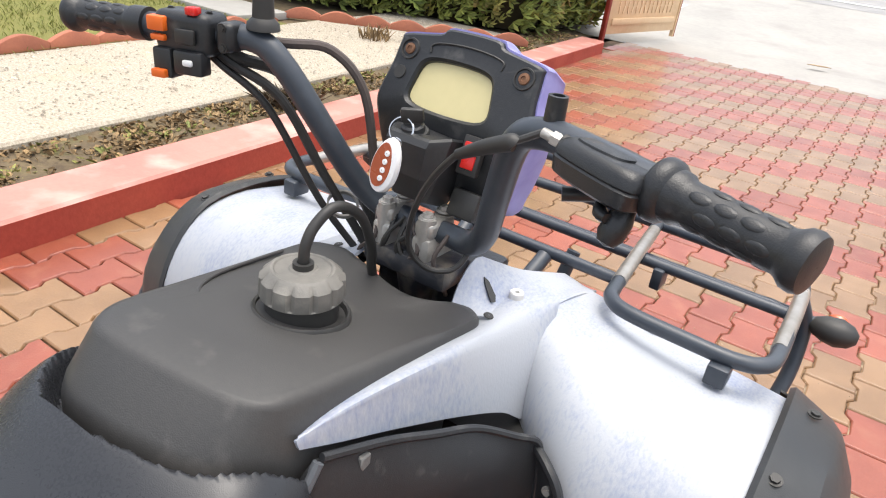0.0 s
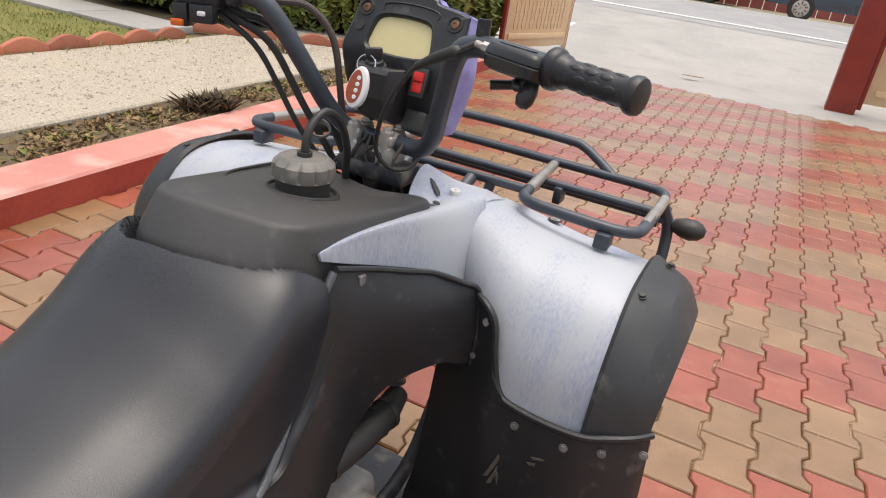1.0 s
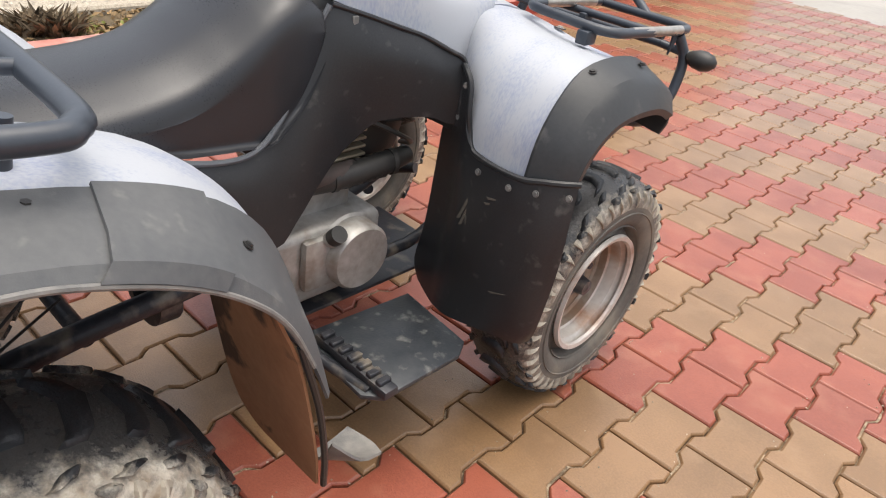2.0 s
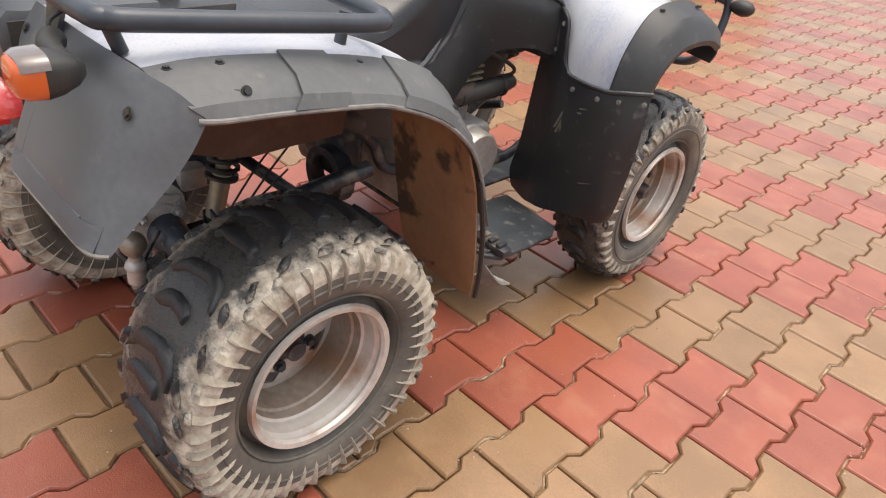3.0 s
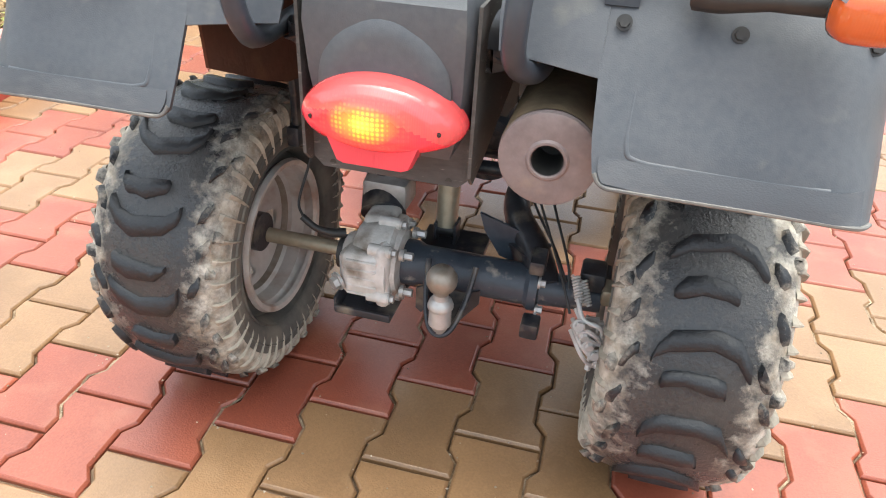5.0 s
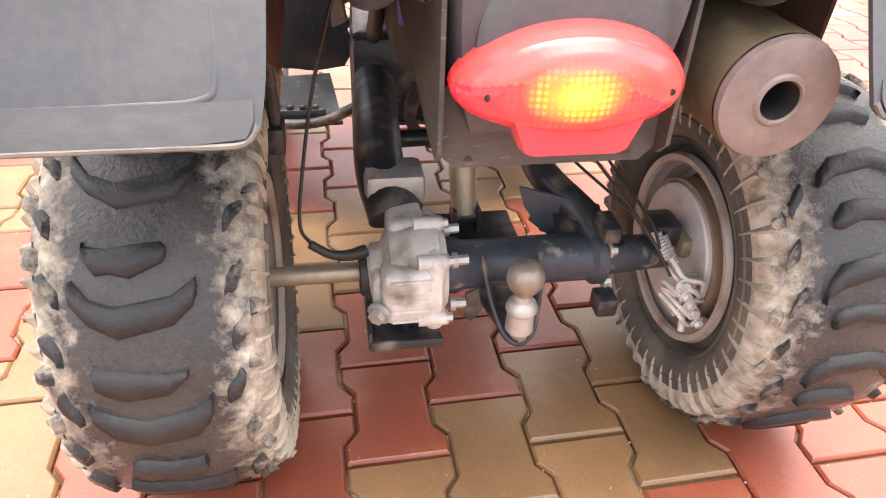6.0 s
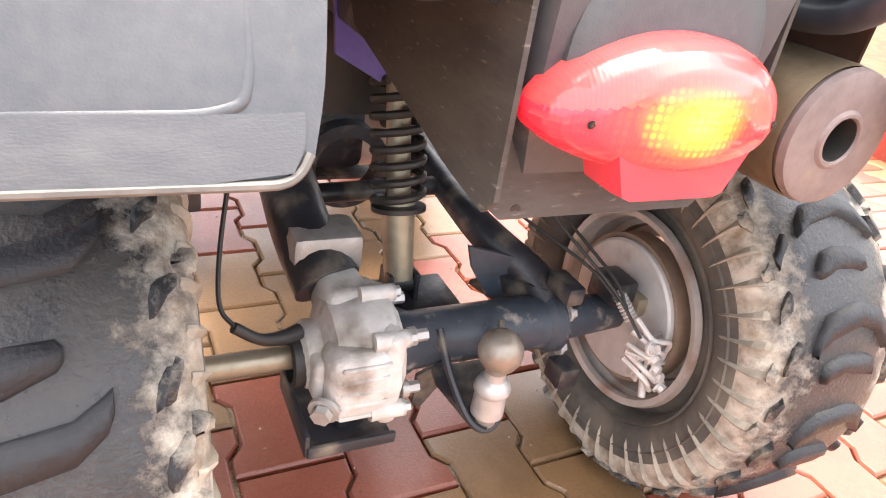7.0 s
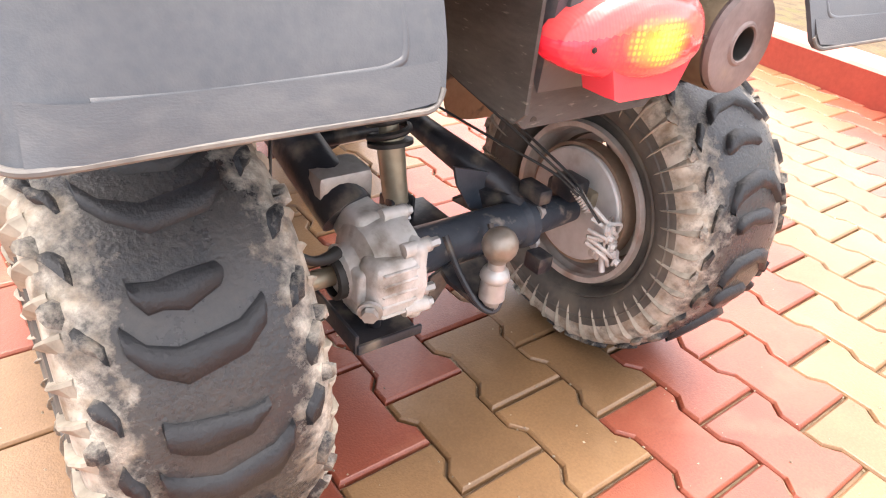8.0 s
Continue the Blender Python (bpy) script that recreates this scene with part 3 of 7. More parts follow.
# gravel stones on the path
verts, faces = [], []
for _ in range(5200):
    y = rng.uniform(0.2, 6.4)
    x = kerb_x(y) + rng.uniform(-2.0, -0.70)
    r = rng.uniform(0.006, 0.013)
    k = len(verts)
    a = rng.uniform(0, 6.28)
    ring = [(x + r * math.cos(a + t) * rng.uniform(.7, 1.2), y + r * math.sin(a + t) * rng.uniform(.7, 1.2), 0.126) for t in (0, 1.57, 3.14, 4.71)]
    verts += ring + [(x, y, 0.126 + r * rng.uniform(.4, .8))]
    faces += [(k + i, k + (i + 1) % 4, k + 4) for i in range(4)]
me = bpy.data.meshes.new("gravel")
me.from_pydata(verts, [], faces)
me.materials.append(mat("gravel stone", (0.54, 0.49, 0.41), (0.36, 0.31, 0.24), (0.8, 0.95), scale=6, bump=0.0, rand=0.35, island=True))
tagged(new("gravel", me), "loose pale gravel stones on the path", "gravel", kind="stuff")

# scalloped edging


def edging_tile():
    out = [(-.165, 0)] + [(-.165 + .33 * k / 10, .05 + .055 * math.sin(math.pi * k / 10)) for k in range(11)] + [(.165, 0)]
    bm = plate(out, .05, pose(0, .025, 0, 90, 0, 0), .008)
    ob = part("edging_tile", bm, M_terra, None)
    return tagged(ob, "scalloped terracotta edging tile", "edging", "scalloped edging")


first = edging_tile()
first.matrix_world = pose(kerb_x(0.4) - 2.03, 0.4, 0.12, 0, 0, 94)
for k in range(1, 13):
    y = 0.4 + 0.335 * k
    copy_thing(first, pose(kerb_x(y) - 2.03, y, 0.12, rng.uniform(-3, 3), rng.uniform(-3, 3), 94 + rng.uniform(-3, 3)))
for k in range(7):
    copy_thing(first, pose(-4.25 + 0.26 * k, 5.05 + 0.19 * k, 0.12, rng.uniform(-4, 4), rng.uniform(-3, 3), 36 + rng.uniform(-3, 3)))
# added gravel-coloured strip, in place of the path's worn edge; no concrete there
sweep_box("path_edge", lambda y: kerb_x(y) - 0.66, -0.05, 0.03, 0.05, 0.135, -4, 6.5, M_gravel, "slightly worn edge of the gravel path", "edging")


# thuja hedge of shrubs
def shrub(seed, h, r):
    rn = random.Random(seed)
    verts, faces = [], []
    for _ in range(4600):
        t = rn.random() ** 0.8
        z = 0.05 + h * t
        a = rn.uniform(0, 2 * math.pi)
        bulge = r * (0.55 + 0.55 * math.sin(math.pi * min(t * 0.85 + 0.12, 1))) * (1 + 0.22 * noise.noise((2.2 * math.cos(a) + seed, 2.2 * math.sin(a), z * 1.6)))
        rr = bulge * (0.72 + 0.33 * rn.random() ** 0.5)
        p = Vector((rr * math.cos(a), rr * math.sin(a), z))
        out = Vector((math.cos(a), math.sin(a), rn.uniform(0.3, 1.3))).normalized()
        side = Vector((-math.sin(a), math.cos(a), rn.uniform(-.6, .6))).normalized()
        s = rn.uniform(0.05, 0.13)
        k = len(verts)
        nrm = out.cross(side)
        for f in range(3):
            sd = (side * math.cos(f * 1.05 - 1.05) + nrm * 0.5 * math.sin(f * 2.0 - 1) + out * 0.55 * (1 - abs(f - 1))).normalized()
            wv = sd.cross(out + Vector((.1, .2, .3))).normalized() * s * 0.20
            k = len(verts)
            verts += [p, p + sd * s * .55 + wv, p + sd * s + out * s * .25, p + sd * s * .5 - wv]
            faces.append((k, k + 1, k + 2, k + 3))
    me = bpy.data.meshes.new("crown")
    me.from_pydata([tuple(v) for v in verts], [], faces)
    me.materials.append(M_leaf)
    tree = tagged(new("thuja_shrub"), "green thuja shrub with some brown dry sprays in a hedge", "shrub", "hedge shrubs")
    crown = new("crown", me)
    crown.parent = tree
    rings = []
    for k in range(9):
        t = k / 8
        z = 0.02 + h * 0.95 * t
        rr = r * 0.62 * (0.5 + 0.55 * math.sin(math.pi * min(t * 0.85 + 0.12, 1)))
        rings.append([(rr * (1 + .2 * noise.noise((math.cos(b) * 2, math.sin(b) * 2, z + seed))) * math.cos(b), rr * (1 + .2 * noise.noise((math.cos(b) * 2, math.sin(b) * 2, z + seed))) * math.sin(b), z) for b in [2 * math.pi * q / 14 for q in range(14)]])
    # near-black core: the shade between the sprays is put into its colour
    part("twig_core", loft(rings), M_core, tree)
    part("trunk", cyl((0, 0, -.05), (0, 0, h * .8), .05, .02), M_core, tree)
    return tree


kinds = [shrub(11, 2.5, 0.62), shrub(12, 2.2, 0.58), shrub(13, 2.8, 0.66)]
spots = [(-6.1, 5.95), (-5.55, 6.0), (-4.95, 6.25), (-4.4, 6.6), (-3.8, 6.9), (-3.3, 7.2), (-3.2, 7.9), (-3.6, 8.3), (-3.9, 7.7), (-4.9, 7.2), (-3.35, 8.7)]
for i, (x, y) in enumerate(spots):
    m = pose(x, y, 0.1, 0, 0, rng.uniform(0, 360))
    if i < 3:
        kinds[i].matrix_world = m
    else:
        copy_thing(kinds[i % 3], m)

# dry stone wall beyond the lawn
verts, faces = [], []
for k in range(2600):
    t = rng.random()
    lay = rng.random()
    cxr = -6.75 - 1.3 * lay + 0.5 * (t - .5) + (1.0 if t > .75 else 0) * -.3
    cyr = 0.5 + 5.6 * t
    czr = 0.10 + 1.25 * lay + rng.uniform(-.06, .06)
    r = rng.uniform(.045, .11)
    b = bmesh.new()
    base = len(verts)
    pts = [Vector((rng.uniform(-1, 1), rng.uniform(-1, 1), rng.uniform(-.7, .7))) for _ in range(9)]
    for p in pts:
        b.verts.new(p.normalized() * Vector((1, 1, .65)).length * r * .75 * rng.uniform(.7, 1.1))
    hull = bmesh.ops.convex_hull(b, input=b.verts[:])
    b.verts.ensure_lookup_table()
    b.verts.index_update()
    for v in b.verts:
        verts.append((v.co.x + cxr, v.co.y + cyr, v.co.z * .7 + czr))
    faces += [tuple(base + v.index for v in f.verts) for f in b.faces]
    b.free()
me = bpy.data.meshes.new("rock_wall")
me.from_pydata(verts, [], faces)
me.materials.append(M_rock)
tagged(new("rock_wall", me), "bank of broken dark grey rocks behind the lawn", "rock bank", kind="stuff")
part("rock_bank", loft([[(-7.1 - .9 * k, -1 - k, .05 + 1.3 * k), (-7.1 - .9 * k, 6, .05 + 1.3 * k), (-10, 6, .05 + 1.3 * k), (-10, -1 - k, .05 + 1.3 * k)] for k in (0, .5, 1)]), M_core, None)
tagged(bpy.data.objects["rock_bank"], "dark earth bank behind the rocks", "bank", kind="structure")


# gates
def gate_leaf(width, height):
    g = thing("gate_leaf", "cream wooden lattice gate leaf in a red steel frame, standing open", "gate")
    part("stile", box((-.05, -.025, 0), (.0, .025, height), .004), M_post, g, "red painted steel stile")
    part("stile", box((width - .05, -.025, 0), (width - .02, .025, height), .004), M_cream, g)
    part("stile", box((width - .02, -.025, 0), (width, .025, height), .004), M_post, g, "red painted steel stile")
    part("panel", box((0.0, -.012, .08), (width - .05, .0, height - .05), .003), M_cream, g)
    for z in (.10, .9, height - .16):
        part("rail", box((.08, -.034, z + .08), (width - .12, -.012, z + .15), .004), M_cream, g)
    for r in range(6):
        for k in range(14):
            x = .2 + k * (width - .45) / 13
            z = .34 + r * .09 if r < 6 else 0
            part("lattice_strip", moved(box((-.012, -.009, -.04), (.012, 0, .04), .002, 1), pose(x, -.0125, z, 0, 0, 0) @ pose(0, 0, 0, 0, 14 if (k + r) % 2 else -14, 0)), M_cream, g)
    return g


leaf = gate_leaf(1.68, 1.75)
leaf.matrix_world = pose(-2.46, 7.92, 0.06, 0, 0, 80.0)
leaf2 = copy_thing(leaf, pose(1.56, 9.6, 0.06, 0, 0, 2.0))
post = tagged(part("gate_post", box((-.16, -.12, -.05), (.16, .12, 2.3), .006), M_post, None), "red painted steel gate post", "gate post", "gate posts")
post.matrix_world = pose(1.34, 9.58, 0)


# parked cars over the street
def parked_car(paint, label):
    car = thing("parked_car", label, "car")
    prof = [(-2.15, .35), (-2.18, .62), (-2.05, .82), (-1.35, .92), (-.75, 1.32), (.55, 1.36), (1.25, .98), (1.95, .86), (2.15, .62), (2.12, .33)]
    rings = []
    for y, k, dz in ((-.84, .96, 0), (-.86, 1, 0), (-.70, 1, 0), (.70, 1, 0), (.86, 1, 0), (.84, .96, 0)):
        rings.append([(x * k, y * (.82 if z > 1.0 else 1), z) for x, z in prof])
    part("body", loft(rings), paint, car)
    for s in (1, -1):
        part("window", plate([(-1.15, .95), (-.68, 1.27), (-.1, 1.29), (-.1, .95)], .02, pose(0, s * .79, 0, 90, 0, 0)), M_glass, car)
        part("window", plate([(-.02, .95), (-.02, 1.29), (.5, 1.29), (1.02, .98)], .02, pose(0, s * .79, 0, 90, 0, 0)), M_glass, car)
        for x in (-1.35, 1.3):
            w2 = part("wheel", lathe([(-.09, .2), (-.1, .30), (-.06, .315), (.06, .315), (.1, .30), (.09, .2)], 32, pose(x, s * .78, .315, 0, 0, 90)), M_hose, car)
            part("hubcap", lathe([(-.1, .0005), (-.105, .12), (-.09, .2)] if s < 0 else [(.1, .0005), (.105, .12), (.09, .2)], 28, pose(x, s * .78, .315, 0, 0, 90)), M_rim, w2)
            for q in range(10):
                part("hubcap_slot", moved(box((-.012, -.002, .09), (.012, .002, .16), .003, 1), pose(x, s * .885, .315, 0, q * 36, 0)), M_hose, w2)
    for x in (-2.16, 2.13):
        part("bumper", box((x - .06, -.8, .35), (x + .06, .8, .52), .03), M_hose, car)
    return car


car = parked_car(M_car, "dark blue saloon car parked across the street")
car.matrix_world = pose(2.0, 21.0, 0.62, 0, 0, 0)
car_b = parked_car(M_car2, "grey car parked across the street")
car_b.matrix_world = pose(-3.2, 24.0, 0.66, 0, 0, 0)
fence = thing("street_fence", "red-brown board fence across the street", "fence")
for k in range(100):
    part("board", box((-20 + k * .4, 25.6, .65), (-20 + k * .4 + .37, 25.65, 2.3 + rng.uniform(-.02, .02)), .004, 1), M_house, fence)
part("fallen_leaf", plate([(-.12, 0), (-.03, .05), (.1, .03), (.15, -.02), (.02, -.03)], .006, pose(-.42, 9.62, .06, 0, 0, 20)), M_dry, None)
tagged(bpy.data.objects["fallen_leaf"], "dark dry leaf lying on the concrete apron", "leaf")

# ---- quad bike ----
atv = thing("quad_bike", "black and faded white quad bike with its tail lamp lit", "quad bike")
atv.matrix_world = pose(-0.016, 0, 0, 0, 0, -1.1)


def section(w, r_mid, b, power):
    """The tyre's cross-section as a function of the angle from the crown."""
    def at(phi, out=0.0):
        s, c = math.sin(phi), math.cos(phi)
        x = (w + out * abs(s)) * math.copysign(abs(s) ** power, s)
        r = r_mid + (b + out * max(c, 0)) * math.copysign(abs(c) ** power, c)
        return x, r
    return at


def lug(bm, at, phis, lo, hi, h, inset=0.012, rnd=None):
    """One tread block: a ragged strip over the crown between two angles round the wheel, raised by h."""
    low = []
    for i, p in enumerate(phis):
        j0, j1, j2 = (rnd.uniform(-.018, .018), rnd.uniform(-.018, .018), rnd.uniform(-.014, .014)) if rnd else (0, 0, 0)
        a0, a1 = lo[i] + j0, hi[i] + j1
        e = 0.35 * (phis[1] - phis[0]) * (1 if i == 0 else -1 if i == len(phis) - 1 else 0)
        row = []
        for ang, out, ph in ((a0, -0.003, p + j2), (a0 + inset, h, p + e + j2), (a1 - inset, h, p + e + j2), (a1, -0.003, p + j2)):
            x, r = at(ph, out)
            row.append(bm.verts.new((x, r * math.cos(ang), r * math.sin(ang))))
        low.append(row)
    for i in range(len(low) - 1):
        for k in range(3):
            bm.faces.new((low[i][k], low[i][k + 1], low[i + 1][k + 1], low[i + 1][k]))
    bm.faces.new(low[0][::-1])
    bm.faces.new(low[-1])


def build_wheel(name, w, radius, rear, seed):
    """A wheel about the x axis with its outer side towards +x."""
    rnd = random.Random(seed)
    rim_w = w * 0.86
    R = 0.139
    lipx = rim_w
    prof = [(lipx - 0.004, R - 0.012), (lipx + 0.003, R - 0.009), (lipx + 0.005, R), (lipx - 0.004, R + 0.003), (lipx - 0.012, R - 0.004), (lipx - 0.02, R - 0.014), (lipx - 0.045, R - 0.018),
            (lipx - 0.048, R - 0.023), (lipx - 0.066, R - 0.0245), (lipx - 0.069, R - 0.029), (0.0, R - 0.031), (-0.03, R - 0.030), (-lipx + 0.05, R - 0.026), (-lipx + 0.045, R - 0.018), (-lipx + 0.02, R - 0.014),
            (-lipx + 0.012, R - 0.004), (-lipx + 0.004, R + 0.003), (-lipx - 0.005, R), (-lipx - 0.003, R - 0.009), (-lipx + 0.004, R - 0.012)]
    bm = lathe(prof, 56)
    bmesh.ops.recalc_face_normals(bm, faces=bm.faces)
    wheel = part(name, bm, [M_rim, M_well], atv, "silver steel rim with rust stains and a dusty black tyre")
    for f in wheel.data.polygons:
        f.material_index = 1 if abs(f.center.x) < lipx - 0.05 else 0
    dx = -0.025 if rear else 0.005
    # hub disc with slots
    bm = bmesh.new()
    steps = 48
    radii = [0.034, 0.062, 0.094, R - 0.029]
    off = [0.012, 0.012, 0.0, -0.004]
    for lay in (0.0, -0.006):
        ring = [[bm.verts.new((dx + off[k] + lay, r * math.cos(2 * math.pi * a / steps), r * math.sin(2 * math.pi * a / steps))) for k, r in enumerate(radii)] for a in range(steps)]
        for a in range(steps):
            for k in range(3):
                if k == 1 and a % 12 in (3, 4, 5, 6):
                    continue
                bm.faces.new((ring[a][k], ring[a][k + 1], ring[(a + 1) % steps][k + 1], ring[(a + 1) % steps][k]))
    part("wheel_disc", bm, M_rim if rear else M_barrel, wheel)
    bm = lathe([(dx - 0.03, 0.0005), (dx - 0.03, 0.036), (dx + 0.014, 0.036), (dx + 0.018, 0.03), (dx + 0.02, 0.022), (dx + 0.045, 0.018), (dx + 0.048, 0.0005)], 24)
    for k in range(4):
        a = math.pi / 4 + k * math.pi / 2
        bm2 = bolt((dx + 0.012, 0.048 * math.cos(a), 0.048 * math.sin(a)), (1, 0, 0), 0.008, 0.012)
        bm = join(bm, bm2)
    part("hub", bm, M_frame, wheel)
    # tyre
    power = 0.62 if rear else 0.7
    b = radius - 0.205 - 0.006
    at = section(w, 0.205, b, power)
    phis = [radians(v) for v in range(-152, 153, 8)]
    bm = lathe([at(p) for p in phis], 72)
    tyre = part("tyre", bm, [M_tyre, M_tyre, M_wall], wheel)
    for f in tyre.data.polygons:
        c = f.center
        rr = math.hypot(c.y, c.z)
        f.material_index = 2 if rr < radius * 0.77 else 1 if abs(c.x) > w * 0.66 else 0
    xe, re = at(phis[-1])
    for s in (1, -1):
        part("tyre_bead", lathe([(s * xe, re + 0.002), (s * (lipx - 0.010), R - 0.0012)], 56), M_wall, wheel)
        for rr in (0.163, 0.198):
            xx = [at(radians(v))[0] for v in range(92, 150) if abs(at(radians(v))[1] - rr) < 0.004]
            x0 = (xx[0] if xx else w) * s
            part("sidewall_ring", lathe([(x0 - 0.001 * s, rr - 0.0025), (x0 + 0.0022 * s, rr), (x0 - 0.001 * s, rr + 0.0025)], 64), M_wall, wheel)
    # crescent blocks on the crown, slanted blocks and knobs beside them
    bm = bmesh.new()
    n = 26
    step = 2 * math.pi / n
    for k in range(n):
        base = k * step + rnd.uniform(-0.02, 0.02)
        f = (-1, -.86, -.5, 0, .5, .86, 1)
        m1 = rnd.uniform(19, 23) if k % 2 else rnd.uniform(10, 14)
        shift = rnd.uniform(-3, 5) if k % 2 else rnd.uniform(-6, 6)
        ph = [radians(v * m1 + shift) for v in f]
        sw = [0.135 * (v * m1 / 20) ** 2 + 0.003 * v * shift for v in f]
        wd = [0.040, 0.090, 0.112, 0.118, 0.112, 0.090, 0.040]
        h = rnd.uniform(0.0065, 0.0095)
        lug(bm, at, ph, [base + sw[i] - wd[i] / 2 for i in range(7)], [base + sw[i] + wd[i] / 2 for i in range(7)], h, 0.017, rnd)
        for s in (1, -1):
            d = rnd.uniform(-3, 3)
            b2 = base + step * rnd.uniform(.35, .6)
            ph = [s * radians(v + d) for v in ((30, 32, 37, 42, 44) if k % 2 else (35, 37, 42, 47, 49))]
            sl = [0.0, 0.015, 0.045, 0.075, 0.09]
            wid = [0.05, 0.085, 0.098, 0.085, 0.05]
            lug(bm, at, ph, [b2 + sl[i] - wid[i] / 2 for i in range(5)], [b2 + sl[i] + wid[i] / 2 for i in range(5)], h + 0.001, 0.018, rnd)
            if (k + (s > 0)) % 3 == 0:
                continue
            b3 = base + step * rnd.uniform(.0, .2)
            ph = [s * radians(v + d) for v in ((51, 53, 57, 61, 63) if k % 2 else (47, 49, 53, 56, 58))]
            wid = [0.05, 0.085, 0.095, 0.085, 0.05]
            lug(bm, at, ph, [b3 + .004 * i - wid[i] / 2 for i in range(5)], [b3 + .004 * i + wid[i] / 2 for i in range(5)], rnd.uniform(0.009, 0.013), 0.018, rnd)
    part("tread", bm, M_block, wheel, smooth=80)
    n = 44 if rear else 42
    for s in (1, -1):
        bm = bmesh.new()
        for k in range(n):
            base = k * 2 * math.pi / n + (0.03 if s > 0 else 0) + rnd.uniform(-0.008, 0.008)
            h = (0.0105 if rear else 0.007) * (1.0 if s > 0 else 0.6)
            ends = (56, 63, 73, 84, 96, 106) if rear else (54, 60, 67, 74, 82, 90)
            wide = [v * (1.0 if s > 0 else 0.75) for v in (0.050, 0.045, 0.035, 0.025, 0.016, 0.009)]
            rows = []
            for i, v in enumerate(ends):
                p = s * radians(v + rnd.uniform(-1.5, 1.5))
                hh = (h * 0.2, h * 0.8, h, h * 0.8, h * 0.45, -0.001)[i]
                row = []
                for da, out in ((-wide[i], -0.003), (wide[i] * 0.25, hh), (wide[i] * 0.55, hh * .9), (wide[i] * 0.8, -0.003)):
                    x, r = at(p, out)
                    row.append(bm.verts.new((x, r * math.cos(base + da), r * math.sin(base + da))))
                rows.append(row)
            for i in range(len(ends) - 1):
                for j in range(3):
                    bm.faces.new((rows[i][j], rows[i][j + 1], rows[i + 1][j + 1], rows[i + 1][j]))
        part("shoulder_rib", bm, M_rib, wheel, smooth=20)
    return wheel


rear_r = build_wheel("rear_wheel", 0.113, 0.268, True, 3)
front_r = build_wheel("front_wheel", 0.085, 0.268, False, 5)
rear_l = copy_thing(rear_r, pose(-0.380, 0.02, 0.265, 0, 0, 180) @ pose(0, 0, 0, 70))
front_l = copy_thing(front_r, pose(-0.392, 1.155, 0.266, 0, 0, 180) @ pose(0, 0, 0, 40))
rear_r.matrix_local = pose(0.404, 0.02, 0.265, 25)
front_r.matrix_local = pose(0.392, 1.155, 0.266)

# brake drum inside the rear wheel
part("brake_drum", lathe([(0.283, 0.0005), (0.283, 0.055), (0.2825, 0.094), (0.285, 0.0975), (0.325, 0.098), (0.33, 0.09)], 56, pose(0.016, 0.018, 0.266)), M_drum, atv, "worn bare steel brake drum", smooth=20)
part("drum_band", lathe([(0.2895, 0.099), (0.2895, 0.1045), (0.318, 0.1045), (0.318, 0.099)], 56, pose(0.016, 0.018, 0.266), closed=True), M_barrel, atv, "rust brown band round the brake drum", smooth=20)

